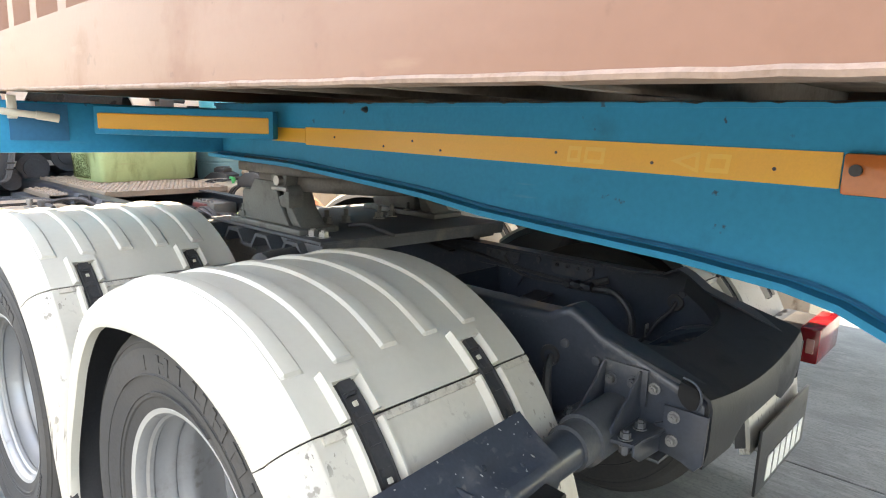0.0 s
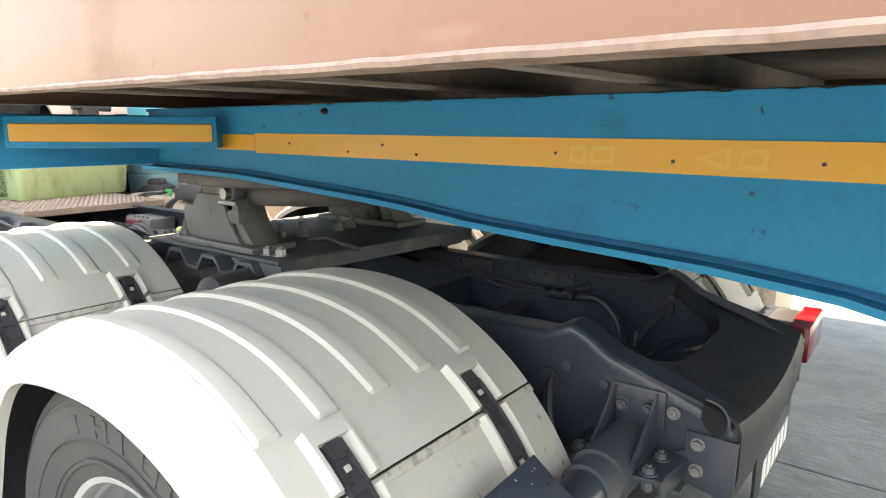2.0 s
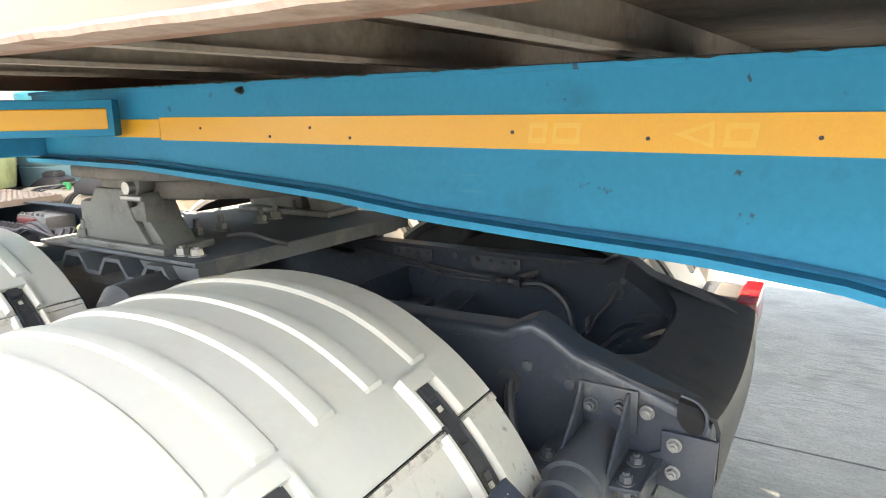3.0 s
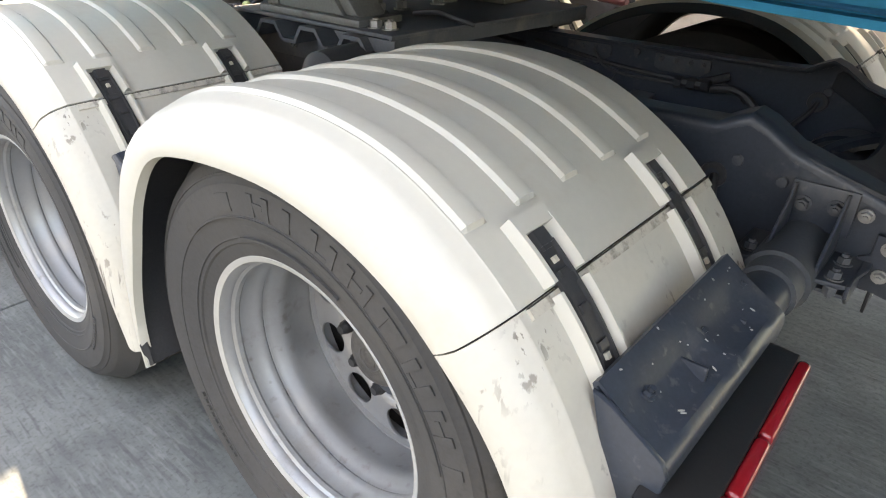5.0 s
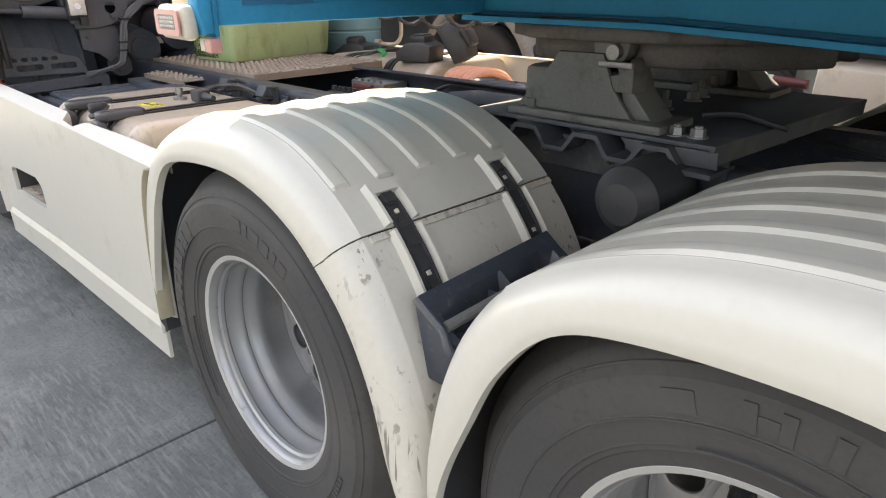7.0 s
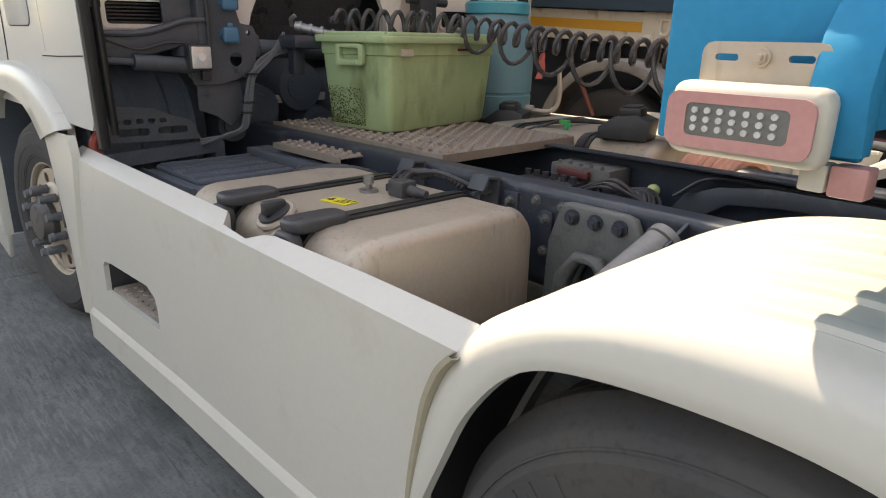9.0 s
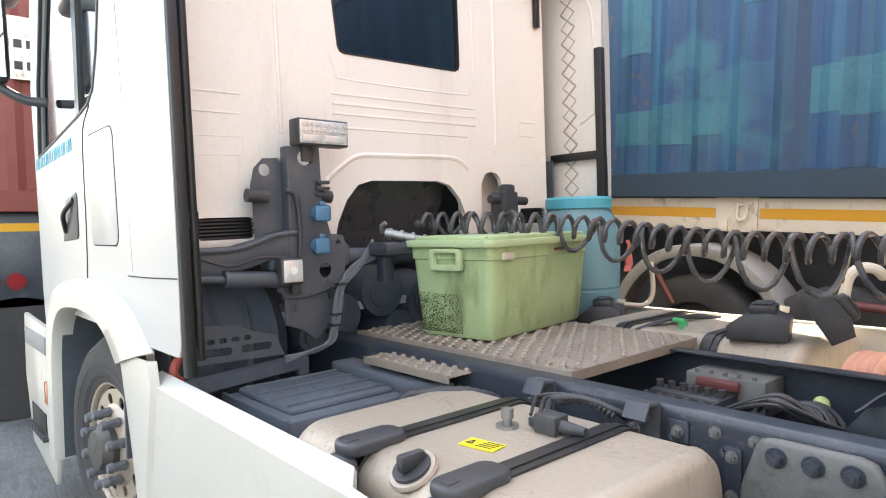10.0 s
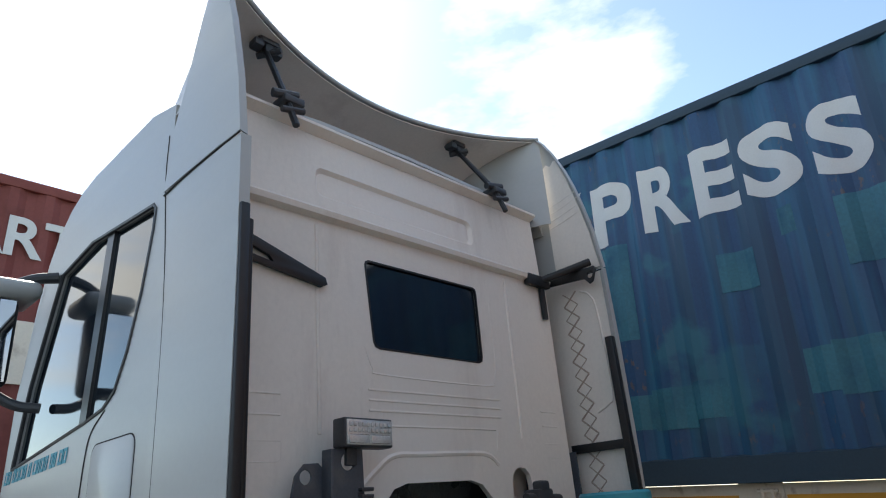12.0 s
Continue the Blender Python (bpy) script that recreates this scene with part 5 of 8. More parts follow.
DECK = (-4.14, -2.90, -0.30, 0.52, 1.042)
deck = part("deck_plate", bmesh_of(tread_plate(*DECK)), PLATE, truck, "worn studded aluminium deck plate")
part("plate_studs", bmesh_of(studs(*DECK, 0.062, 0.0455)), PLATE, deck)
stp = part("step_plate", bmesh_of(tread_plate(-3.80, -3.28, -0.50, -0.37, 1.0, False), lambda bm: box(bm, -3.80, -3.28, -0.502, -0.498, 0.975, 1.002)), PLATE, truck, "narrow studded aluminium step")
part("plate_studs", bmesh_of(studs(-3.80, -3.28, -0.50, -0.37, 1.0, 0.062, 0.043)), PLATE, stp)

# ---- electronics, pipes and looms between the rails ----


def ecu(bm):
    box(bm, -2.78, -2.50, 0.20, 0.36, 0.86, 0.985, 0.008)
    for k in range(5):
        rod(bm, (-2.74 + k * 0.05, 0.21, 0.985), (-2.74 + k * 0.05, 0.21, 0.997), 0.008, n=8)


ec = part("brake_valve_block", bmesh_of(ecu), STEEL_GREY, truck, "grey electronic brake valve with red plug")
part("red_plug", bmesh_of(lambda bm: box(bm, -2.73, -2.58, 0.17, 0.20, 0.94, 0.975, 0.008)), RED_PAINT, ec)


def valve_black(bm):
    box(bm, -2.86, -2.60, 0.08, 0.18, 0.84, 0.93, 0.012)
    for k in range(6):
        rod(bm, (-2.85 + k * 0.05, 0.08, 0.90), (-2.85 + k * 0.05, 0.05, 0.92), 0.012, n=10)
        rod(bm, (-2.84 + k * 0.045, 0.13, 0.93), (-2.84 + k * 0.045, 0.13, 0.955), 0.014, n=10)


part("valve", bmesh_of(valve_black), BLACK_PLASTIC, ec)
for k in range(9):
    a = random.uniform(-0.05, 0.05)
    part("loom_cable", bmesh_of(lambda bm: tube(bm, smooth_line([(-2.55 + a, 0.12 + a, 0.90), (-2.42, 0.05 + 0.03 * k % 0.1, 0.96 + 0.01 * (k % 3)), (-2.30 + a, 0.14, 0.90), (-2.36, 0.22 + a, 0.93), (-2.52, 0.20, 0.90 + 0.01 * k % 0.03)], 6), 0.007, 6)), BLACK_PLASTIC, truck)


for k in range(3):
    y = 0.36 - 0.014 * k
    part("air_pipe", bmesh_of(lambda bm: tube(bm, smooth_line([(-2.25, y - 0.1, 0.93), (-2.15, y - 0.02, 1.0), (-1.9, y, 1.0), (-1.4, y, 0.985), (-0.9, y, 0.985), (-0.6, y, 0.96)], 6), 0.007, 6)), DARK_BOLT, truck)
for line, r in (([(-0.55, 0.355, 0.98), (-0.25, 0.35, 0.945), (0.0, 0.35, 0.93), (0.18, 0.35, 0.935)], 0.008),
                ([(-0.30, 0.34, 0.985), (-0.22, 0.35, 0.92), (0.0, 0.352, 0.915), (0.20, 0.35, 0.92), (0.25, 0.33, 0.90)], 0.006),
                ([(0.12, 0.34, 0.92), (0.22, 0.33, 0.93), (0.30, 0.31, 0.88), (0.33, 0.29, 0.80)], 0.013),
                ([(0.44, 0.385, 0.93), (0.425, 0.365, 0.895), (0.39, 0.345, 0.85), (0.365, 0.33, 0.80), (0.33, 0.30, 0.75)], 0.008),
                ([(0.416, -0.375, 0.918), (0.43, -0.42, 0.885), (0.465, -0.46, 0.80), (0.52, -0.50, 0.68), (0.54, -0.50, 0.58)], 0.012),
                ([(0.03, 0.325, 0.928), (0.13, 0.325, 0.932)], 0.016), ([(0.10, 0.335, 0.935), (0.176, 0.37, 0.963)], 0.014)):
    part("air_line", bmesh_of(lambda bm: tube(bm, smooth_line(line, 6), r, 8)), BLACK_PLASTIC, truck)
part("chain_clip", bmesh_of(lambda bm: [box(bm, 0.363, 0.368, 0.312 + dx, 0.317 + dx, 0.795, 0.843, 0.001) for dx in (0, 0.02)], lambda bm: [box(bm, 0.363, 0.368, 0.312, 0.337, z, z + 0.005, 0.001) for z in (0.795, 0.811, 0.826, 0.839)]), BOLT, truck)
for xa, xb in ((-0.42, -0.245), (-0.08, 0.11)):
    ip = part("inner_plate", bmesh_of(lambda bm: plate(bm, [(xa, 0.998), (xb, 0.998), (xb, 0.965), (xb - 0.03, 0.945), (xa + 0.02, 0.945), (xa, 0.955)], 0.379, 0.370, "y", (), 0.002)), CHASSIS_DUSTY, truck)
    bolt_set("plate_rivet", [(xa + (xb - xa) * f, 0.370, 0.984) for f in (0.12, 0.38, 0.64, 0.88)], (0, -1, 0), CHASSIS_DUSTY, ip, 0.009, 0.009)
part("pipe_union", bmesh_of(lambda bm: [rod(bm, (0.02 + 0.045 * k, 0.325, 0.928 + 0.002 * k), (0.045 + 0.045 * k, 0.325, 0.929 + 0.002 * k), 0.020, n=6) for k in range(3)]), DARK_BOLT, truck)


def loom_arch(bm):
    plate(bm, [(-2.34, 0.80), (-2.24, 0.93), (-2.12, 0.975), (-1.95, 1.0), (-1.3, 1.0), (-1.3, 0.95), (-1.9, 0.94), (-2.08, 0.92), (-2.17, 0.86), (-2.20, 0.80)], 0.30, 0.31, "y", (), 0.004)


part("inner_gusset", bmesh_of(loom_arch), CHASSIS_DUSTY, truck)
for k in range(7):
    part("wire", bmesh_of(lambda bm: tube(bm, smooth_line([(-1.95, 0.22 - 0.03 * k, 0.86 + 0.012 * (k % 4)), (-1.75, 0.15 - 0.02 * k, 0.93 - 0.01 * (k % 3)), (-1.5, 0.18 - 0.03 * k, 0.88), (-1.2, 0.1, 0.86)], 6), 0.005, 6)), BLACK_PLASTIC, truck)
part("green_cap", bmesh_of(lambda bm: bmesh.ops.create_uvsphere(bm, u_segments=14, v_segments=8, radius=0.026, matrix=Matrix.Translation((-2.37, 0.31, 0.918)))), surf("lime_plastic", (0.46, 0.55, 0.24), 0.5), truck)

# ---- right-hand tank, chocks and slings ----
TK2 = (-3.50, -2.50, 0.52, 1.20, 0.42, 1.05)
tank2 = part("far_fuel_tank", bmesh_of(tank_mesh(*TK2)), ALU, truck, "pale aluminium tank on the far side", 40)
for x in (-3.28, -2.86):
    part("tank_strap", bmesh_of(strap_mesh(x, *TK2[2:])), BLACK_GLOSS, tank2)
part("filler_neck", bmesh_of(lambda bm: rod(bm, (-2.84, 1.13, 0.98), (-2.84, 1.15, 1.09), 0.05, n=20), lambda bm: rod(bm, (-2.84, 1.15, 1.09), (-2.84, 1.155, 1.115), 0.056, n=20)), CREAM, tank2)
part("hand_tap", bmesh_of(lambda bm: rod(bm, (-3.03, 0.64, 1.045), (-3.03, 0.64, 1.085), 0.010, n=8), lambda bm: box(bm, -3.07, -3.015, 0.63, 0.65, 1.08, 1.098, 0.004), lambda bm: box(bm, -3.045, -3.005, 0.632, 0.648, 1.065, 1.085, 0.003)), GREEN_TAP, tank2, "green plastic tap")
for k in range(4):
    part("tank_hose", bmesh_of(lambda bm: tube(bm, smooth_line([(-3.22, 0.53 + 0.02 * k, 1.03), (-3.17 + 0.02 * k, 0.70, 1.065 + 0.006 * k), (-3.12, 0.88 + 0.03 * k, 1.065), (-3.06, 1.06, 1.05)], 6), 0.008, 8)), BLACK_PLASTIC, tank2)


def chock(at, label):
    def wedge(bm):
        plate(bm, [(-0.11, 0.0), (0.105, 0.0), (0.112, 0.085), (0.05, 0.108), (-0.04, 0.100), (-0.112, 0.050)], -0.085, 0.085, "y", (), 0.007)
        box(bm, -0.035, 0.065, -0.055, 0.055, 0.098, 0.138, 0.010)
        box(bm, -0.02, 0.05, -0.050, 0.050, 0.136, 0.146, 0.006)
    c = part("wheel_chock", bmesh_of(wedge), BLACK_PLASTIC, None, label, 30)
    c.matrix_basis = at
    tagged(c, "", "wheel chock", "black wheel chocks")
    return c


chock(pose(-3.60, 0.86, 0.985, 0, 0, 25), "black rubber wheel chock lying on the deck edge")
chock(pose(-2.70, 0.64, 1.052, 0, 0, 15), "black rubber wheel chock lying on the far tank")
chock(pose(-2.53, 0.72, 1.135, 0, 58, 20), "tilted black rubber wheel chock beside the slings")


sl = thing("lifting_sling", "folded bundle of salmon webbing slings on the frame", "sling")
for k in range(7):
    x = -2.36 + 0.030 * k
    part("fold", bmesh_of(lambda bm: tube(bm, smooth_line([(x, 0.50, 0.94), (x + 0.01, 0.52, 1.01 + 0.012 * math.sin(k)), (x + 0.03, 0.60, 1.035), (x + 0.05, 0.70, 1.01), (x + 0.06, 0.76, 0.95)], 5), 0.022, 8)), SACK, sl, "", 40)
part("far_fender_bar", bmesh_of(lambda bm: box(bm, -2.15, -1.2, 0.46, 0.56, 0.95, 1.02, 0.03, seg=3), lambda bm: [rod(bm, (-2.0 + 0.12 * k, 0.50, 1.019), (-2.0 + 0.12 * k, 0.50, 1.024), 0.009, n=8) for k in range(7)]), CHASSIS, truck)

# ---- fifth wheel ----


def zigzag(s):
    def build(bm):
        pts = [(-1.30, 1.035)]
        x = -1.30
        for k in range(4):
            pts += [(x + 0.04, 1.035), (x + 0.075, 1.082), (x + 0.15, 1.082), (x + 0.185, 1.035)]
            x += 0.20
        line = pts + [(-0.44, 1.035)]
        sheet(bm, [[(px, s * 0.36, pz + 0.004) for px, pz in line], [(px, s * 0.50, pz + 0.004) for px, pz in line]], 0.012)
    return build


def mount_plate(bm):
    plate(bm, [(-1.22, -0.47), (-0.45, -0.47), (-0.38, 0.49), (-1.22, 0.49)], 1.088, 1.100, "z", (), 0.003)
    sheet(bm, [[(-0.456, -0.47, 1.098), (-0.386, 0.49, 1.098)], [(-0.452, -0.47, 1.094), (-0.382, 0.49, 1.094)], [(-0.452, -0.47, 1.050), (-0.382, 0.49, 1.050)]], 0.010)
    plate(bm, [(-0.70, 1.086), (-0.44, 1.086), (-0.44, 1.045), (-0.66, 1.045)], -0.470, -0.460, "y", (), 0.003)


fw = part("mounting_plate", bmesh_of(mount_plate), CHASSIS_DUSTY, truck, "dusty corrugated coupling mounting plate", 30)
fw.matrix_basis = Matrix.Translation((-0.045, 0, 0.003))
for s in (-1, 1):
    part("corrugated_strip", bmesh_of(zigzag(s)), CHASSIS_DUSTY, fw, "", 30)
    part("side_angle", bmesh_of(lambda bm: box(bm, -1.32, -0.44, s * 0.392, s * 0.405, 0.955, 1.05, 0.003)), CHASSIS_DUSTY, fw)


def pedestal(s):
    def build(bm):
        # a broad sloping side plate, a foot, an inner web and the saddle under the pin
        web = [(-1.075, 1.122), (-0.69, 1.122), (-0.755, 1.20), (-0.79, 1.285), (-0.93, 1.285), (-0.965, 1.24)]
        plate(bm, web, s * 0.415, s * 0.435, "y", (), 0.006)
        plate(bm, [(-0.72, 1.122), (-0.64, 1.122), (-0.70, 1.19), (-0.73, 1.26), (-0.76, 1.26)], s * 0.30, s * 0.42, "y", (), 0.010)
        box(bm, -1.09, -0.60, s * 0.27, s * 0.455, 1.100, 1.122, 0.005)
        box(bm, -1.06, -0.76, s * 0.30, s * 0.42, 1.12, 1.24, 0.02)
        plate(bm, [(-0.845, 1.24)] + [(-0.775 + 0.062 * math.cos(radians(a)), 1.275 - 0.045 * math.sin(radians(a))) for a in range(180, -1, -20)] + [(-0.70, 1.25), (-0.70, 1.19), (-0.845, 1.19)], s * 0.36, s * 0.43, "y", (), 0.004)
    return build


for s in (-1, 1):
    part("pedestal", bmesh_of(pedestal(s)), STEEL_GREY, fw, "grey cast pedestal", 35)
nut5 = part("stud_nut", bmesh_of(lambda bm: (rod(bm, (0, 0, 0), (0, 0, 0.055), 0.010, n=10), rod(bm, (0, 0, 0.002), (0, 0, 0.026), 0.020, n=6), rod(bm, (0, 0, -0.002), (0, 0, 0.004), 0.027, n=14))), STEEL_GREY, fw)
for k, (x, y) in enumerate([(x, s * y) for s in (-1, 1) for x, y in ((-0.72, 0.345), (-0.80, 0.294), (-0.79, 0.184), (-0.775, 0.094), (-1.02, 0.43), (-1.02, 0.34))]):
    z = 1.122 if y in (-0.345, 0.345) or x < -1 else 1.102
    if k == 0:
        nut5.matrix_basis = Matrix.Translation((x, y, z))
    else:
        again(nut5, Matrix.Translation((x, y, z)))
bolt_set("deck_bolt", [(-0.576, -0.41, 1.10), (-0.526, -0.40, 1.10)], (0, 0, 1), BOLT, fw, 0.02, 0.022)
bolt_set("side_bolt", [(-1.2 + 0.22 * k, -0.407, 1.0) for k in range(4)], (0, -1, 0), STEEL_GREY, fw)


def coupling(bm):
    top = [(-1.15, -0.36), (-1.02, -0.45), (-0.80, -0.46), (-0.62, -0.44), (-0.42, -0.30), (-0.30, -0.12), (-0.55, -0.04), (-0.62, 0.0), (-0.55, 0.04), (-0.30, 0.12), (-0.42, 0.30), (-0.62, 0.44), (-0.80, 0.46), (-1.02, 0.45), (-1.15, 0.36)]
    plate(bm, top, 1.315, 1.352, "z", (), 0.006)
    plate(bm, [(x * 0.92 - 0.06, y * 0.82) for x, y in top], 1.25, 1.318, "z", (), 0.01)


for s in (-1, 1):
    part("pivot_ear", bmesh_of(lambda bm: plate(bm, [(-0.83, 1.325)] + [(-0.775 + 0.052 * math.cos(radians(a)), 1.300 + 0.046 * math.sin(radians(a))) for a in range(180, 361, 20)] + [(-0.72, 1.325)], s * 0.37, s * 0.425, "y", (), 0.004)), STEEL_GREY, fw)
    part("pivot_pin", bmesh_of(lambda bm: rod(bm, (-0.756, s * 0.33, 1.291), (-0.756, s * 0.448, 1.291), 0.019, n=18), lambda bm: box(bm, -0.80, -0.70, s * 0.43, s * 0.442, 1.252, 1.268, 0.004)), BOLT, fw, "worn steel pivot pin")
part("coupling_plate", bmesh_of(coupling), HUB, fw, "greasy grey fifth wheel plate", 30)
part("rubber_pad", bmesh_of(lambda bm: box(bm, -1.00, -0.70, -0.44, -0.34, 1.328, 1.372, 0.006)), BLACK_PLASTIC, fw)
part("hose_loop", bmesh_of(lambda bm: tube(bm, smooth_line([(-0.60, -0.22, 1.12), (-0.52, -0.20, 1.13), (-0.45, -0.20, 1.12), (-0.40, -0.16, 1.10)], 5), 0.008, 8)), BLACK_PLASTIC, fw)

# ---- the cab, leaning a little on its springs ----
WALL = -4.15
LEAN = Matrix.Translation((0, 0, 2.4)) @ Matrix.Rotation(radians(1.0), 4, "X") @ Matrix.Translation((0, 0, -2.4))


def leaned(ob):
    ob.matrix_basis = LEAN
    return ob


WIN = [(-0.392, 2.722), (-0.386, 2.740), (-0.368, 2.748), (0.362, 2.748), (0.384, 2.742), (0.392, 2.722), (0.392, 2.372), (0.384, 2.346), (0.358, 2.335), (-0.322, 2.335), (-0.346, 2.343), (-0.358, 2.366)]


def rear_wall(bm):
    arch = [(0.43, 1.47), (0.415, 1.56), (0.37, 1.66), (0.30, 1.73), (0.22, 1.752), (-0.20, 1.752), (-0.28, 1.73), (-0.345, 1.66), (-0.395, 1.56), (-0.42, 1.47)]
    left_notch = [(-0.52, 1.47), (-0.54, 1.70), (-0.60, 1.76), (-0.68, 1.76), (-0.72, 1.70), (-0.73, 1.50), (-0.80, 1.46)]
    right_notch = [(0.75, 1.46), (0.705, 1.52), (0.70, 1.72), (0.688, 1.768), (0.655, 1.798), (0.615, 1.805), (0.575, 1.798), (0.545, 1.768), (0.532, 1.72), (0.53, 1.47)]
    outline = [(-1.09, 2.90), (-1.09, 1.46)] + left_notch[::-1] + arch[::-1] + right_notch[::-1] + [(1.09, 1.46), (1.09, 2.90)]
    vents = [rounded(-1.05, -0.80, 1.50, 1.605, 0.02, 3), rounded(0.83, 1.07, 1.50, 1.605, 0.02, 3)]
    plate(bm, outline, WALL, WALL - 0.03, "x", [WIN] + vents)


def upper_panel(bm):
    """The panel over the ledge, with a long field pressed into it and a rolled roof edge."""
    def at(y, z, d=0.0):
        return (WALL - 0.035 - 0.015 * (z - 2.97) / 0.39 - d, y, z)
    rings = [[bm.verts.new(at(y, z, d)) for y, z in loop] for loop, d in (
        (rounded(-1.10, 1.10, 2.97, 3.36, 0.002, 5), 0.0), (rounded(-0.64, 0.47, 3.035, 3.19, 0.045, 5), 0.0), (rounded(-0.62, 0.45, 3.052, 3.173, 0.035, 5), 0.020))]
    n = len(rings[0])
    for a, b in zip(rings, rings[1:]):
        for k in range(n):
            bm.faces.new((a[k], a[(k + 1) % n], b[(k + 1) % n], b[k]))
    bm.faces.new(rings[-1])
    sheet(bm, [[(WALL + dx, y, z) for y in (-1.10, -0.6, 0, 0.6, 1.10)] for dx, z in ((0.0, 2.895), (0.03, 2.905), (0.034, 2.92), (-0.01, 2.945), (-0.035, 2.968))], 0.008)
    sheet(bm, [[(WALL + dx, y, z) for y in (-1.10, -0.6, 0, 0.6, 1.10)] for dx, z in ((-0.05, 3.361), (-0.02, 3.375), (0.0, 3.385), (0.0, 3.40), (-0.06, 3.41))], 0.008)


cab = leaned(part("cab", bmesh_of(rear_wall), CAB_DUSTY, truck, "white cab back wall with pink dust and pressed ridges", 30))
# pressed ridges under the window and beside it
ridges = [lambda bm, z=z: box(bm, WALL - 0.002, WALL + 0.003, -0.40, 0.50, z - 0.005, z + 0.005, 0.002) for z in (2.145, 2.10, 2.055)]
ridges.append(lambda bm: tube(bm, [(WALL - 0.0045, -0.40, 1.992), (WALL - 0.0045, 0.44, 1.992), (WALL - 0.0045, 0.46, 1.98), (WALL - 0.0045, 0.44, 1.89)], 0.008, 6))
for ya, yb in ((-1.06, -0.84), (0.86, 1.0)):
    ridges += [lambda bm, z=z, ya=ya, yb=yb: box(bm, WALL - 0.002, WALL + 0.003, ya, yb, z - 0.004, z + 0.004, 0.002) for z in (2.10, 2.02)]
    ridges.append(lambda bm, ya=ya, yb=yb: tube(bm, [(WALL - 0.0045, y, z) for y, z in ((ya, 1.925), (yb, 1.925), (yb + 0.005, 1.915), (yb + 0.005, 1.86), (yb - 0.01, 1.85), (ya, 1.85))], 0.006, 6))
ridges.append(lambda bm: tube(bm, smooth_line([(WALL - 0.009, y, z) for y, z in ((-0.47, 1.73), (-0.37, 1.81), (-0.27, 1.866), (-0.10, 1.872), (0.25, 1.876), (0.37, 1.865), (0.44, 1.82))], 5), 0.016, 8))
ridges.append(lambda bm: tube(bm, smooth_line([(WALL - 0.0045, y, z) for y, z in ((-0.41, 2.33), (-0.37, 2.24), (-0.30, 2.215), (0.40, 2.215), (0.47, 2.25), (0.50, 2.35), (0.50, 2.70))], 5), 0.007, 6))
ridges += [lambda bm, y=y: tube(bm, [(WALL - 0.004, y, 1.95), (WALL - 0.004, y * 1.01, 2.86)], 0.012, 8) for y in (-0.66, 0.66)]
for r in ridges:
    part("pressed_ridge", bmesh_of(r), CAB_DUSTY, cab, "", 30)
for ya, yb in ((-0.86, -0.46), (0.47, 0.80)):
    part("latch_recess", bmesh_of(lambda bm: box(bm, WALL - 0.125, WALL - 0.115, ya, yb, 1.46, 1.85)), CAB_DUSTY, cab)
leaned(part("cab_upper_panel", bmesh_of(upper_panel), CAB_DUSTY, truck, "dusty pressed panel under the roof deflector", 30))
part("rear_window", bmesh_of(lambda bm: plate(bm, WIN, WALL - 0.012, WALL - 0.018, "x")), DARK_GLASS, cab, "dark tinted rear window")
part("window_seal", bmesh_of(lambda bm: plate(bm, [(y * 1.014, 2.54 + (z - 2.54) * 1.026) for y, z in WIN], WALL - 0.008, WALL + 0.003, "x", [[(y * 0.99, 2.54 + (z - 2.54) * 0.985) for y, z in WIN]])), CAB_BLACK, cab)
for ya, yb in ((-1.05, -0.80), (0.83, 1.07)):
    v = part("air_vent", bmesh_of(lambda bm: plate(bm, rounded(ya - 0.01, yb + 0.01, 1.49, 1.615, 0.025, 3), WALL - 0.02, WALL + 0.006, "x", [rounded(ya + 0.008, yb - 0.008, 1.508, 1.597, 0.015, 3)])), CAB_DUSTY, cab)
    part("vent_back", bmesh_of(lambda bm: box(bm, WALL - 0.05, WALL - 0.04, ya, yb, 1.49, 1.61)), GROOVE, v)
    for k in range(6):
        part("slat", bmesh_of(lambda bm: box(bm, WALL - 0.03, WALL - 0.004, ya + 0.005, yb - 0.005, 1.512 + 0.0145 * k, 1.518 + 0.0145 * k)), BLACK_PLASTIC, v)

# cab shell: sides, roof, floor and front close the body
SIDE = -1.245


def side_shape():
    shell = [(-4.36, 1.12), (-4.36, 3.36), (-4.6, 3.42), (-5.3, 3.41), (-5.48, 3.385), (-5.63, 3.33), (-5.79, 3.22), (-5.89, 3.10), (-6.0, 2.85), (-6.12, 2.4), (-6.15, 1.2), (-6.10, 0.55), (-5.82, 0.42)]
    wheel_arch = [(-5.80, 0.60), (-5.79, 0.90), (-5.70, 1.08), (-5.48, 1.19), (-5.05, 1.235), (-4.70, 1.22), (-4.45, 1.15), (-4.28, 1.06)]
    return shell + wheel_arch + [(-4.20, 0.98), (-4.20, 1.12)]


SIDE_WIN = [(-6.00, 2.00), (-5.02, 2.10), (-4.82, 2.13), (-4.72, 2.18), (-4.63, 2.32), (-4.54, 2.55), (-4.48, 2.80), (-4.47, 2.90), (-4.50, 2.93), (-5.20, 3.00), (-5.62, 2.95), (-5.90, 2.4)]
HATCH = rounded(-4.89, -4.47, 1.50, 1.99, 0.05, 4)


def cab_side(s):
    def build(bm):
        plate(bm, side_shape(), s * -SIDE, s * (-SIDE - 0.03), "y", [SIDE_WIN, ])
    return build


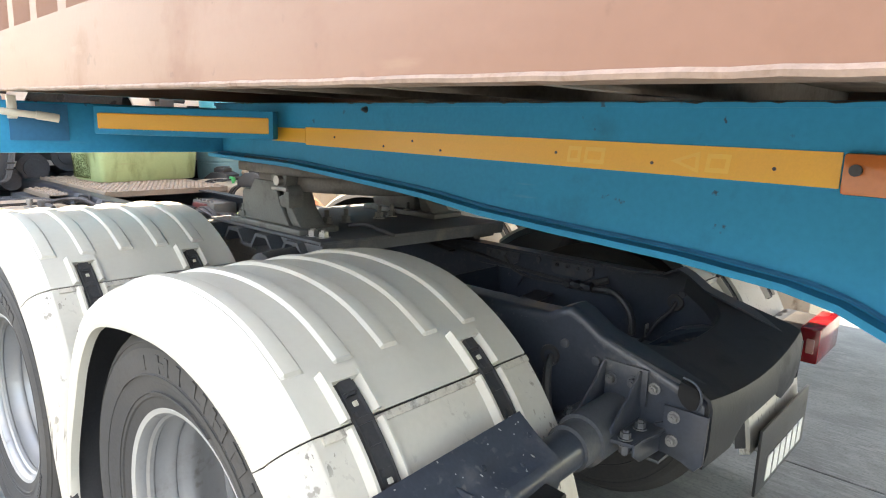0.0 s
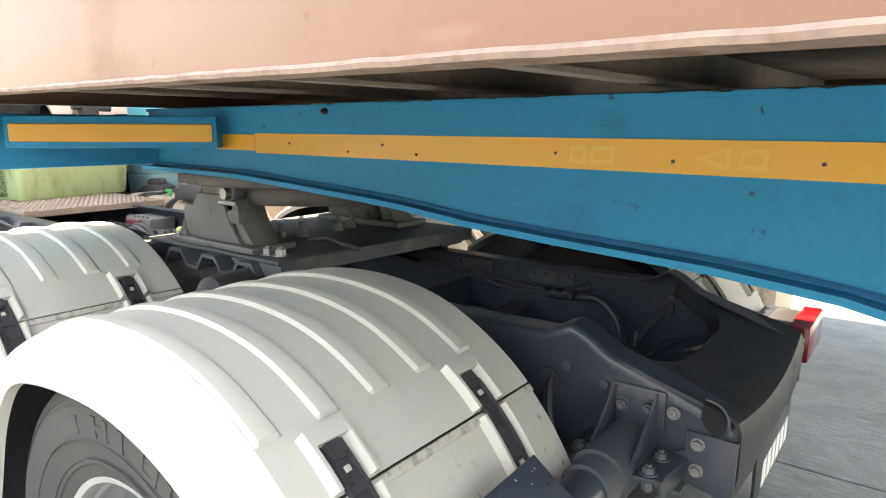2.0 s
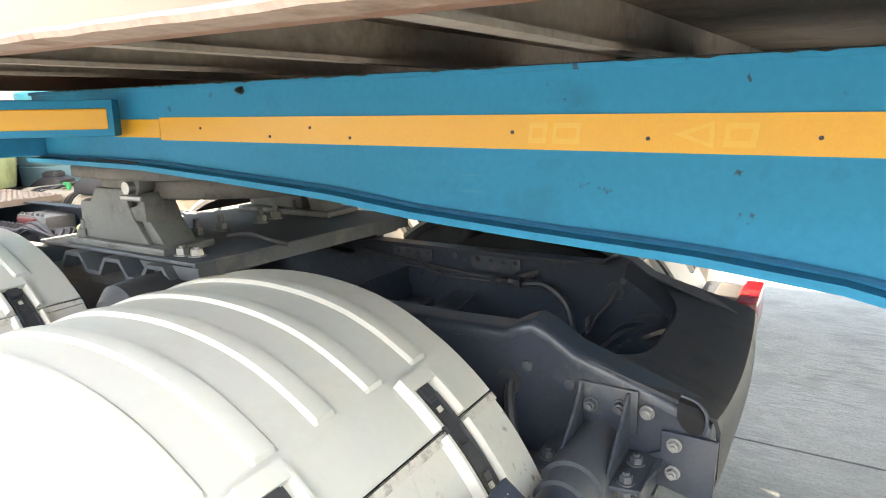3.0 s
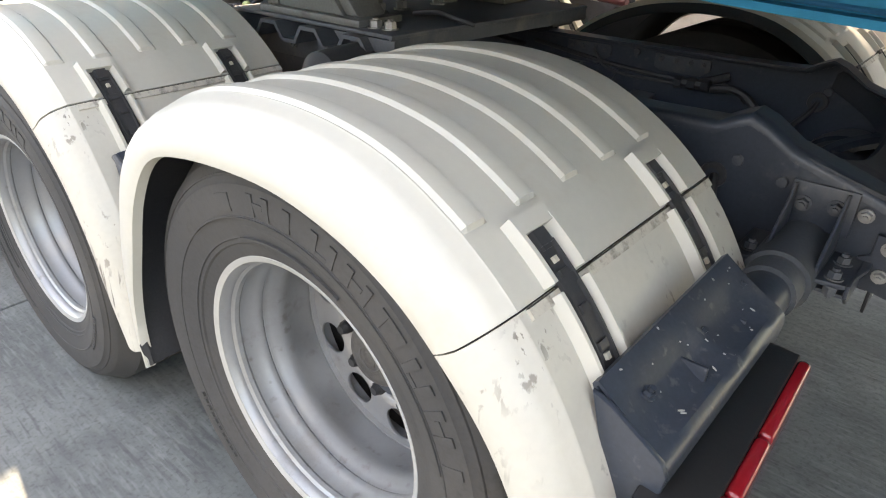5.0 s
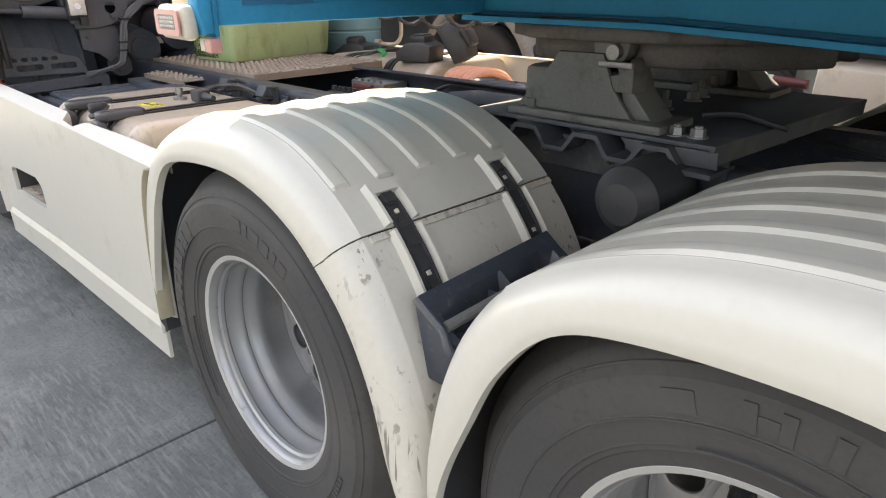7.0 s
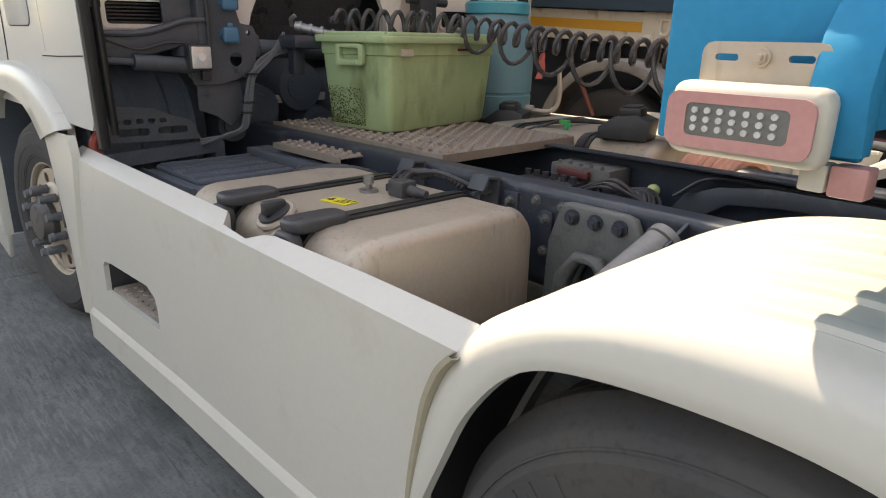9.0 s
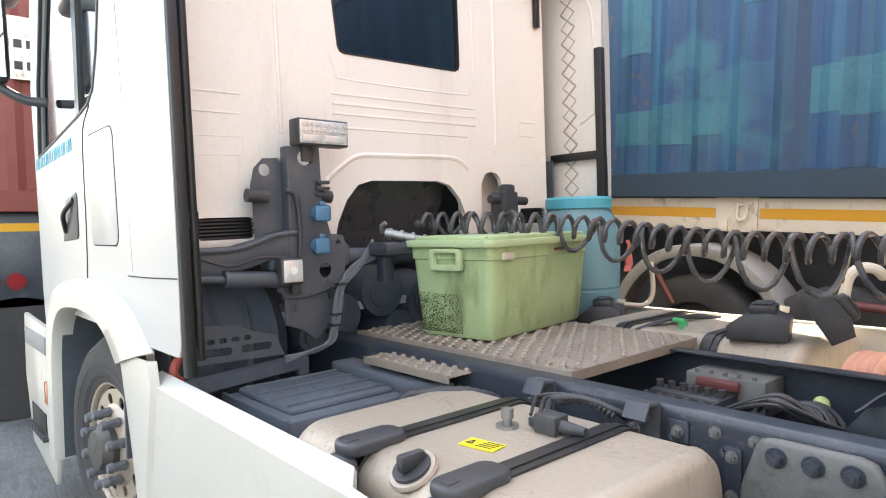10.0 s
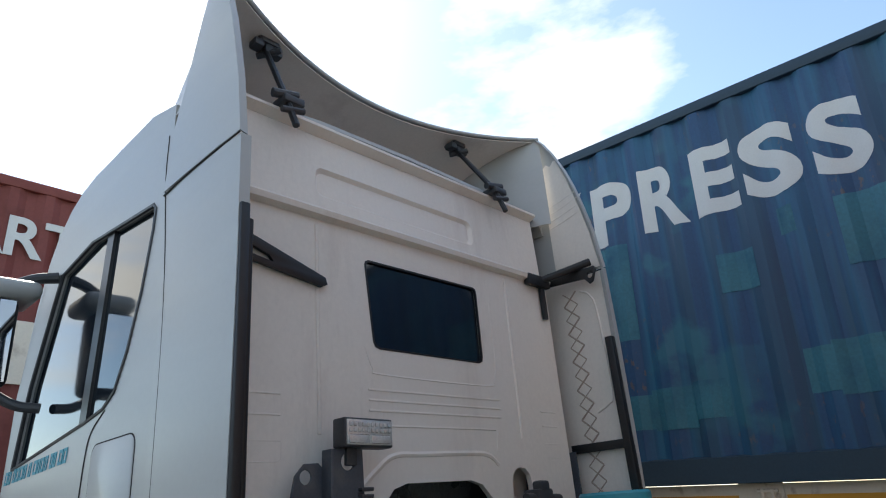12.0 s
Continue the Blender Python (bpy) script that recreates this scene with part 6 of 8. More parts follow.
for s in (-1, 1):
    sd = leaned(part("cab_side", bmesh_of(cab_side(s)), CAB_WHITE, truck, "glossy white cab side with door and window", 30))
    if s < 0:
        part("service_hatch", bmesh_of(lambda bm: plate(bm, HATCH, SIDE - 0.004, SIDE + 0.01, "y", (), 0.004)), CAB_WHITE, sd)
        part("hatch_gap", bmesh_of(lambda bm: plate(bm, rounded(-4.895, -4.465, 1.495, 1.995, 0.052, 4), SIDE - 0.0015, SIDE + 0.004, "y")), GROOVE, sd)
        part("door_gap", bmesh_of(lambda bm: tube(bm, smooth_line([(-4.80, SIDE, 2.12), (-4.93, SIDE, 2.04), (-4.97, SIDE, 1.90), (-4.99, SIDE, 1.60), (-5.03, SIDE, 1.35), (-5.10, SIDE, 1.24)], 6), 0.004, 6)), GROOVE, sd)
        part("pillar_gap", bmesh_of(lambda bm: tube(bm, smooth_line([(-4.40, SIDE, 3.22), (-4.40, SIDE, 3.0), (-4.34, SIDE, 2.6), (-4.31, SIDE, 2.2), (-4.30, SIDE, 1.4)], 6), 0.003, 6)), GROOVE, sd)
        hd = part("door_handle", bmesh_of(lambda bm: plate(bm, [(-5.47, 1.512), (-5.17, 1.525), (-5.145, 1.545), (-5.133, 1.735), (-5.155, 1.752), (-5.37, 1.725), (-5.405, 1.695)], SIDE - 0.006, SIDE + 0.02, "y", (), 0.004)), BLACK_PLASTIC, sd, "black recessed door handle")
        part("grip", bmesh_of(lambda bm: tube(bm, smooth_line([(-5.40, SIDE - 0.006, 1.56), (-5.33, SIDE - 0.028, 1.65), (-5.19, SIDE - 0.006, 1.72)], 5), 0.012, 8)), BLACK_GLOSS, hd)
        # teal bars in place of the carrier's lettering
        def side_marks(bm):
            x = -6.1
            while x < -5.17:
                w = random.uniform(0.03, 0.055)
                z = 1.93 + (x + 6.1) * 0.03
                plate(bm, [(x, z), (x + w, z), (x + w + 0.012, z + 0.065), (x + 0.012, z + 0.065)], SIDE - 0.0005, SIDE - 0.003, "y", [[(x + 0.012, z + 0.014), (x + w - 0.008, z + 0.014), (x + w - 0.004, z + 0.05), (x + 0.018, z + 0.05)]])
                x += w + random.choice((0.008, 0.008, 0.012, 0.035))
        part("letter_bar", bmesh_of(side_marks), TEAL_MARK, sd)
    wy = s * 1.222
    part("side_window", bmesh_of(lambda bm: plate(bm, SIDE_WIN, wy, wy - s * 0.005, "y")), DARK_GLASS, sd, "dark side window that mirrors the sky")
    part("window_seal", bmesh_of(lambda bm: tube(bm, [(x, s * 1.243, z) for x, z in SIDE_WIN + SIDE_WIN[:1]], 0.010, 6)), BLACK_PLASTIC, sd)
    part("window_pillar", bmesh_of(lambda bm: plate(bm, [(-5.12, 2.09), (-5.04, 2.098), (-4.95, 2.985), (-5.03, 2.99)], s * 1.222, s * 1.236, "y")), BLACK_GLOSS, sd)


def roof(bm):
    sheet(bm, [[(x, y, z) for y, z in ((-1.245, 3.30), (-1.22, 3.40), (-0.6, 3.46), (0, 3.47), (0.6, 3.46), (1.22, 3.40), (1.245, 3.30))] for x in (-4.20, -4.6, -5.3)] +
          [[(x, y, z - d) for y, z in ((-1.245, 3.30), (-1.2, 3.40), (-0.6, 3.46), (0, 3.47), (0.6, 3.46), (1.2, 3.40), (1.245, 3.30))] for x, d in ((-5.6, 0.12), (-5.86, 0.32))], 0.02)
    sheet(bm, [[(x, y, z) for y in (-1.245, -0.6, 0, 0.6, 1.245)] for x, z in ((-5.86, 3.09), (-6.13, 2.40), (-6.16, 1.2), (-6.11, 0.5))], 0.02)
    box(bm, -6.1, -4.3, -1.22, 1.22, 1.12, 1.16)


leaned(part("cab_roof", bmesh_of(roof), CAB_WHITE, truck, "", 40))

# side fairings behind the cab


def fairing(s):
    def build(bm):
        edge = [(-3.83, 1.16), (-3.80, 1.30), (-3.79, 2.0), (-3.785, 2.60), (-3.79, 2.935)]
        rows = []
        for xf, z in ((-3.835, 1.125), (-3.81, 1.16), (-3.80, 1.40), (-3.79, 2.0), (-3.785, 2.5), (-3.79, 2.935)):
            rows.append([(xf, s * 1.205, z), (xf, s * 1.246, z), (xf - 0.10, s * 1.250, z), (-4.10, s * 1.250, z), (-4.28, s * 1.248, z), (-4.36, s * 1.245, z)])
        sheet(bm, rows, 0.008)
        rows = []
        for z, xf, xr, yy in ((2.947, -3.79, -4.40, 1.25), (3.20, -3.82, -4.36, 1.25), (3.39, -3.86, -4.27, 1.25), (3.55, -3.90, -4.215, 1.248), (3.70, -3.95, -4.16, 1.246), (3.85, -4.015, -4.125, 1.235), (3.95, -4.07, -4.12, 1.215), (4.0, -4.11, -4.13, 1.19)):
            front = xr
            rows.append([(xf, s * (yy - 0.03), z - 0.01), (xf, s * yy, z), (xf + (front - xf) * 0.3, s * (yy + 0.004), z), (xf + (front - xf) * 0.7, s * (yy + 0.003), z), (front, s * yy, z)])
        sheet(bm, rows, 0.008)
    return build


for s in (-1, 1):
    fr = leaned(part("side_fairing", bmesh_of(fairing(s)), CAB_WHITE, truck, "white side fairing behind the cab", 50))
    part("fairing_gap", bmesh_of(lambda bm: tube(bm, [(-3.795, s * 1.249, 2.941), (-4.10, s * 1.2525, 2.941), (-4.30, s * 1.25, 2.935), (-4.40, s * 1.247, 2.93)], 0.004, 6)), GROOVE, fr)
    part("lower_gap", bmesh_of(lambda bm: tube(bm, [(-3.805, s * 1.249, 1.395), (-4.10, s * 1.2525, 1.385), (-4.36, s * 1.247, 1.38)], 0.0025, 6)), GROOVE, fr)
    part("rubber_strip", bmesh_of(lambda bm: box(bm, -3.84, -3.792, s * 1.165, s * 1.215, 1.45, 2.50, 0.006) if s > 0 else box(bm, -3.815, -3.772, -1.243, -1.208, 1.06, 2.66, 0.006)), CAB_BLACK, fr, "black rubber edge strip")
    if s < 0:
        part("stay_tube", bmesh_of(lambda bm: rod(bm, (-3.86, -1.165, 1.10), (-3.86, -1.165, 2.64), 0.017, n=12), lambda bm: box(bm, -4.06, -3.85, -1.20, -1.145, 1.56, 1.62, 0.006)), CAB_BLACK, fr)
        part("triangle_bracket", bmesh_of(lambda bm: plate(bm, [(-1.14, 2.635), (-0.66, 2.56), (-0.63, 2.575), (-0.64, 2.605), (-1.12, 2.765)], WALL + 0.01, WALL + 0.03, "x", [[(-1.08, 2.655), (-0.90, 2.625), (-0.92, 2.65), (-1.06, 2.695)]], 0.003)), CAB_BLACK, fr, "black triangular stay bracket")
        part("bracket_knob", bmesh_of(lambda bm: bmesh.ops.create_uvsphere(bm, u_segments=12, v_segments=8, radius=0.03, matrix=Matrix.Translation((-3.98, -1.14, 2.60)))), BLACK_PLASTIC, fr)
    else:
        def fairing_liner(bm):
            sheet(bm, [[(xf, 1.2395, z) for xf in (-3.83, -3.95, -4.05, -4.14, -4.32)] for z in (1.20, 1.6, 2.0, 2.4, 2.93)], 0.004)
            sheet(bm, [[(xf, 1.237, z), ((xf + xr) / 2, 1.240, z), (xr, 1.237, z)] for z, xf, xr in ((2.96, -3.82, -4.14), (3.20, -3.85, -4.14), (3.39, -3.89, -4.14), (3.55, -3.93, -4.14), (3.70, -3.975, -4.14), (3.84, -4.03, -4.11))], 0.004)
        part("fairing_liner", bmesh_of(fairing_liner), CAB_DUSTY, fr, "dusty inner face of the fairing", 50)

        def lattice(bm):
            n = 14
            for k in range(n):
                z0, z1 = 1.62 + 0.088 * k, 1.62 + 0.088 * (k + 1)
                box(bm, -4.12, -4.02, 1.236, 1.243, z1 - 0.003, z1 + 0.003)
                a, b = ((-4.12, -4.02) if k % 2 else (-4.02, -4.12))
                tube(bm, [(a, 1.236, z0), (b, 1.236, z1)], 0.006, 6)
                tube(bm, [(b, 1.238, z0), (a, 1.238, z1)], 0.005, 6)
        # the tan puts the shadow lines along the ribs into their colour
        part("inner_lattice", bmesh_of(lattice), surf("lattice_shadow_tan", (0.44, 0.35, 0.28), 0.7, 0, 0.2, 8.0, 80, 0.1), fr, "moulded rib lattice inside the fairing")
        part("inner_rib", bmesh_of(lambda bm: tube(bm, smooth_line([(-3.99, 1.236, 2.84), (-3.93, 1.236, 2.80), (-3.895, 1.236, 2.68), (-3.885, 1.236, 2.20), (-3.92, 1.236, 2.13), (-4.0, 1.236, 2.09)], 5), 0.008, 6)), CAB_DUSTY, fr)
        part("upper_rib", bmesh_of(lambda bm: [tube(bm, smooth_line([(-4.13, 1.235, 3.32 + 0.05 * k), (-4.02, 1.238, 3.34 + 0.05 * k), (-3.90, 1.236, 3.37 + 0.05 * k)], 4), 0.005, 6) for k in range(4)]), CAB_DUSTY, fr)
        part("cross_strap", bmesh_of(lambda bm: box(bm, -4.20, -3.80, 1.195, 1.21, 1.87, 1.92, 0.005)), CAB_BLACK, fr)

        def arms(bm):
            plate(bm, [(-4.16, 2.90), (-3.90, 2.88), (-3.865, 2.84), (-3.84, 2.85), (-3.81, 2.92), (-3.82, 2.945), (-4.16, 2.955)], 1.15, 1.165, "y", [circle(-3.855, 2.895, 0.020, 10)], 0.003)
            tube(bm, [(-4.14, 1.0, 2.90), (-3.86, 1.19, 2.99)], 0.024, 10)
            box(bm, WALL + 0.005, WALL + 0.03, 1.0, 1.04, 2.66, 2.90, 0.006)
            box(bm, WALL + 0.005, WALL + 0.05, 0.86, 1.08, 2.86, 2.93, 0.008)
        part("fairing_arm", bmesh_of(arms), CAB_BLACK, fr, "black fairing arm")

# roof air deflector: a thin shell that rises from the roof, open behind


def deflector_edge(y):
    u = 1 - (y / 1.2) ** 2
    return -4.10 - 0.35 * u, 4.0 - 0.05 * u


def deflector(bm):
    rows = []
    for k in range(13):
        y = -1.2 + 2.4 * k / 12
        xe, ze = deflector_edge(y)
        row = []
        for t in (0, 0.015, 0.15, 0.35, 0.6, 0.85, 1.0):
            x = xe + (-5.75 - xe) * t
            row.append((x, y * (1 - 0.24 * t ** 0.6), ze + 0.02 * math.sin(t * 3) - (ze - 3.26) * t ** 1.7))
        rows.append(row)
    sheet(bm, rows, 0.012)
    for s in (-1, 1):
        sheet(bm, [[rows[0 if s < 0 else -1][j], (rows[0][j][0], rows[0 if s < 0 else -1][j][1], 3.34 if rows[0][j][0] > -5.4 else 3.24)] for j in range(7)], 0.008)
    tube(bm, [(*deflector_edge(y)[:1], y, deflector_edge(y)[1] - 0.006) for y in [-1.2 + 2.4 * k / 24 for k in range(25)]], 0.012, 8)


df = leaned(part("roof_deflector", bmesh_of(deflector), CAB_WHITE, truck, "white curved roof deflector shell", 60))

def liner(bm):
    rows = []
    for k in range(17):
        y = -1.185 + 2.37 * k / 16
        xe, ze = deflector_edge(y)
        row = []
        for t in (0.012, 0.08, 0.15, 0.25, 0.35, 0.48, 0.6):
            x = xe + (-5.75 - xe) * t
            row.append((x, y * (1 - 0.24 * t ** 0.6), ze - 0.022 + 0.02 * math.sin(t * 3) - (ze - 3.26) * t ** 1.7))
        rows.append(row)
    sheet(bm, rows, 0.006)


part("inner_liner", bmesh_of(liner), CAB_DUSTY, df, "dusty inner face of the deflector", 60)
for y, yt, yf in ((-0.80, 0.0, -0.07), (0.62, 0.09, 0.0)):
    xe, ze = deflector_edge(y)
    sy = part("deflector_stay", bmesh_of(lambda bm: tube(bm, [(xe - 0.10, y + yt, ze - 0.06), (WALL + 0.04, y + yf + 0.02, 3.42), (WALL + 0.085, y + yf + 0.04, 3.27)], 0.016, 8)), CAB_BLACK, df, "black adjustable deflector stay")
    part("stay_clamp", bmesh_of(lambda bm: box(bm, xe - 0.15, xe - 0.05, y + yt - 0.06, y + yt + 0.06, ze - 0.055, ze - 0.015, 0.012), lambda bm: box(bm, xe - 0.12, xe - 0.06, y + yt - 0.02, y + yt + 0.085, ze - 0.10, ze - 0.04, 0.015), lambda bm: box(bm, xe - 0.12, xe - 0.05, y + yt - 0.085, y + yt - 0.03, ze - 0.09, ze - 0.045, 0.010), lambda bm: rod(bm, (xe - 0.13, y + yt - 0.03, ze - 0.10), (xe - 0.03, y + yt + 0.05, ze - 0.085), 0.018, n=10)), BLACK_PLASTIC, sy)
    part("stay_foot", bmesh_of(lambda bm: box(bm, WALL - 0.04, WALL + 0.07, y + yf - 0.01, y + yf + 0.10, 3.40, 3.44, 0.010), lambda bm: rod(bm, (WALL + 0.03, y + yf - 0.05, 3.44), (WALL + 0.05, y + yf + 0.07, 3.455), 0.022, n=10), lambda bm: rod(bm, (WALL + 0.06, y + yf - 0.02, 3.35), (WALL + 0.07, y + yf + 0.09, 3.37), 0.016, n=8)), BLACK_PLASTIC, sy)

# wheel-arch flare, steps and lamp on the cab side


ARCH_IN = [(-5.735, 0.26), (-5.715, 0.60), (-5.69, 0.85), (-5.60, 1.03), (-5.42, 1.13), (-5.094, 1.165), (-4.78, 1.150), (-4.58, 1.095), (-4.44, 1.0)]
ARCH_OUT = [(-5.90, 0.26), (-5.90, 0.62), (-5.885, 0.925), (-5.77, 1.14), (-5.52, 1.27), (-5.02, 1.318), (-4.62, 1.298), (-4.33, 1.215), (-4.10, 1.085)]
_fi = smooth_line([(x, 0, z) for x, z in ARCH_IN], 5)
_fo = smooth_line([(x, 0, z) for x, z in ARCH_OUT], 5)


def flare(bm):
    rows = []
    for a, b in zip(_fi, _fo):
        rows.append([(a.lerp(b, t).x, y, a.lerp(b, t).z) for t, y in ((0.0, -1.18), (0.0, -1.256), (0.07, -1.278), (0.5, -1.286), (0.86, -1.276), (0.97, -1.258), (1.0, -1.225))])
    sheet(bm, rows, 0.006)


part("wheel_arch_flare", bmesh_of(flare), CREAM, truck, "cream front wheel-arch flare", 50)
part("arch_liner", bmesh_of(lambda bm: sheet(bm, [[(p.x, y, p.z + 0.012) for y in (-1.23, -0.75)] for p in _fi], 0.006), lambda bm: box(bm, -5.76, -4.30, -0.76, -0.75, 0.4, 1.18)), UNDER, truck)
part("arch_foot", bmesh_of(lambda bm: sheet(bm, [[(xa, -1.20, z), (xa + 0.01, -1.262, z), (xa + 0.05, -1.272, z), (xb, -1.262, z), (xb + 0.02, -1.235, z)] for xa, xb, z in ((-4.435, -4.06, 1.065), (-4.40, -4.03, 0.98), (-4.34, -4.08, 0.80), (-4.28, -4.13, 0.60), (-4.25, -4.14, 0.42), (-4.22, -4.15, 0.27))], 0.006)), CREAM, truck, "", 40)
stepb = part("cab_step", bmesh_of(lambda bm: plate(bm, [(-6.60, 1.02), (-5.905, 0.99), (-5.90, 0.80), (-5.745, 0.62), (-5.738, 0.255), (-5.80, 0.10), (-6.46, 0.20), (-6.64, 0.62)], -1.268, -1.235, "y", (), 0.012)), CREAM, truck)
part("grey_band", bmesh_of(lambda bm: box(bm, -6.56, -5.91, -1.276, -1.262, 0.83, 0.935, 0.006)), surf("grey_band_paint", (0.22, 0.23, 0.235), 0.5), stepb, "grey trim band")
part("step_grip", bmesh_of(lambda bm: box(bm, -6.46, -5.95, -1.285, -1.10, 0.315, 0.335, 0.006), lambda bm: [box(bm, -6.44 + 0.05 * k, -6.415 + 0.05 * k, -1.295, -1.25, 0.31, 0.348, 0.004) for k in range(10)]), BLACK_PLASTIC, stepb)
# a dark slab on the flat face paints the shade of a foot recess
part("step_recess", bmesh_of(lambda bm: box(bm, -6.42, -5.98, -1.274, -1.262, 0.336, 0.47, 0.004)), GROOVE, stepb)
part("side_marker", bmesh_of(lambda bm: box(bm, -5.93, -5.84, -1.284, -1.262, 0.55, 0.68, 0.008)), AMBER, stepb, "amber side marker lamp")

# door mirror
mr = leaned(part("door_mirror", bmesh_of(lambda bm: box(bm, -5.90, -5.66, -1.62, -1.40, 2.35, 2.82, 0.05, seg=3)), BLACK_PLASTIC, truck, "black door mirror housing"))
part("mirror_cap", bmesh_of(lambda bm: box(bm, -5.93, -5.60, -1.60, -1.32, 2.80, 2.90, 0.045, seg=3)), CAB_WHITE, mr, "white mirror cap")
part("mirror_arm", bmesh_of(lambda bm: tube(bm, smooth_line([(-5.74, -1.50, 2.85), (-5.70, -1.36, 2.93), (-5.66, -1.25, 2.95)], 5), 0.03, 10)), BLACK_PLASTIC, mr)
part("mirror_arm", bmesh_of(lambda bm: tube(bm, smooth_line([(-5.74, -1.50, 2.37), (-5.70, -1.36, 2.28), (-5.66, -1.25, 2.26)], 5), 0.025, 10)), BLACK_PLASTIC, mr)
mg = bpy.data.materials.new("mirror_glass")
mg.use_nodes = True
mg.node_tree.nodes["Principled BSDF"].inputs["Metallic"].default_value = 1.0
mg.node_tree.nodes["Principled BSDF"].inputs["Roughness"].default_value = 0.02
mg.node_tree.nodes["Principled BSDF"].inputs["Base Color"].default_value = (0.85, 0.87, 0.9, 1)
part("mirror_glass", bmesh_of(lambda bm: box(bm, -5.662, -5.655, -1.595, -1.425, 2.38, 2.79, 0.0)), mg, mr)

# ---- dark gear under the back of the cab ----
under = part("cab_crossbeam", bmesh_of(
    lambda bm: box(bm, -4.10, -4.0, -0.80, -0.42, 1.36, 1.46, 0.015),
    lambda bm: tube(bm, [(-4.05, -0.42, 1.40), (-4.08, 0.1, 1.38), (-4.08, 0.6, 1.40), (-4.06, 1.1, 1.44)], 0.04, 10)), UNDER, truck, "dark cab suspension crossbeam", 40)


def mast_plate(bm):
    plate(bm, [(-0.675, 1.86), (-0.535, 1.86), (-0.525, 1.62), (-0.49, 1.50), (-0.43, 1.49), (-0.41, 1.44), (-0.43, 1.30), (-0.52, 1.26), (-0.60, 1.24), (-0.72, 1.24), (-0.74, 1.32), (-0.68, 1.42)], -4.005, -3.992, "x",
          [circle(-0.605, 1.815, 0.032, 16), circle(-0.52, 1.345, 0.03, 14), circle(-0.455, 1.46, 0.012, 10)], 0.002, 1)
    box(bm, -4.05, -3.99, -0.685, -0.672, 1.30, 1.86, 0.003)
    plate(bm, [(-0.66, 1.42), (-0.80, 1.42), (-0.815, 1.70), (-0.80, 1.77), (-0.76, 1.812), (-0.70, 1.815), (-0.66, 1.78)], -4.060, -4.048, "x", [circle(-0.755, 1.765, 0.026, 14)], 0.002, 1)
    plate(bm, [(-0.70, 1.25), (-0.50, 1.25), (-0.48, 1.12), (-0.56, 1.05), (-0.62, 1.10), (-0.70, 1.13)], -4.03, -4.018, "x", (), 0.003)


MAST = surf("dark_mast_steel", (0.066, 0.073, 0.086), 0.5, 0, 0.2, 6.0, 110, 0.1, 0.0, (0.15, 0.135, 0.12), 0.3, 6.0)
xb = part("cab_cross_beam", bmesh_of(lambda bm: plate(bm, [(-1.16, 1.464), (-0.96, 1.468), (-0.86, 1.49), (-0.784, 1.518), (-0.66, 1.53), (-0.66, 1.43), (-0.79, 1.405), (-0.90, 1.375), (-1.04, 1.341), (-1.16, 1.345)], -4.03, -3.995, "x", (), 0.010),
               lambda bm: tube(bm, smooth_line([(-3.99, -1.15, 1.452), (-3.99, -0.96, 1.455), (-3.99, -0.86, 1.478), (-3.99, -0.78, 1.505), (-3.99, -0.67, 1.516)], 5), 0.012, 8)), MAST, truck, "dusty pressed cross-beam behind the cab", 40)
part("damper", bmesh_of(lambda bm: rod(bm, (-3.98, -1.0, 1.345), (-3.98, -0.74, 1.325), 0.032, n=16), lambda bm: rod(bm, (-3.98, -1.12, 1.352), (-3.98, -1.0, 1.345), 0.014, n=10)), MAST, xb)
part("beam_wire", bmesh_of(lambda bm: tube(bm, smooth_line([(-3.98, -1.12, 1.44), (-3.97, -0.98, 1.395), (-3.97, -0.86, 1.42), (-3.97, -0.74, 1.41), (-3.97, -0.68, 1.36)], 6), 0.006, 6)), BLACK_PLASTIC, xb)
mast = part("lamp_mast", bmesh_of(mast_plate), MAST, truck, "dark steel mast plate with sockets and work lamp", 30)


mast.matrix_basis = Matrix.Translation((0, -0.03, 0.005))
part("mast_pipe", bmesh_of(lambda bm: tube(bm, smooth_line([(-3.985, -0.70, 1.68), (-3.975, -0.66, 1.66), (-3.975, -0.645, 1.55), (-3.98, -0.645, 1.40)], 5), 0.010, 8)), BLACK_PLASTIC, mast)
for z in (1.665, 1.69, 1.715):
    part("fitting", bmesh_of(lambda bm: box(bm, -4.0, -3.97, -0.56, -0.50, z - 0.007, z + 0.007, 0.003)), BLACK_PLASTIC, mast)
for ya, yb in ((-0.85, -0.76), (-0.52, -0.47)):
    part("coupling", bmesh_of(lambda bm: rod(bm, (-4.02, ya, 1.66), (-4.02, yb, 1.656), 0.027, n=14)), BLACK_PLASTIC, mast)
bolt_set("mast_bolt", [(-3.99, y, z) for y, z in ((-0.73, 1.285), (-0.66, 1.285), (-0.48, 1.285), (-0.52, 1.30), (-0.67, 1.20))], (1, 0, 0), CHASSIS_DUSTY, mast, 0.014, 0.014)
for y, z in ((-0.553, 1.585), (-0.558, 1.45)):
    part("trailer_socket", bmesh_of(lambda bm: rod(bm, (-3.992, y, z), (-3.95, y, z), 0.032, n=20), lambda bm: box(bm, -3.955, -3.94, y - 0.036, y + 0.036, z - 0.034, z + 0.034, 0.012, seg=3), lambda bm: box(bm, -3.96, -3.945, y - 0.012, y + 0.012, z + 0.03, z + 0.05, 0.004)), BLUE_CAP, mast, "blue capped trailer socket")
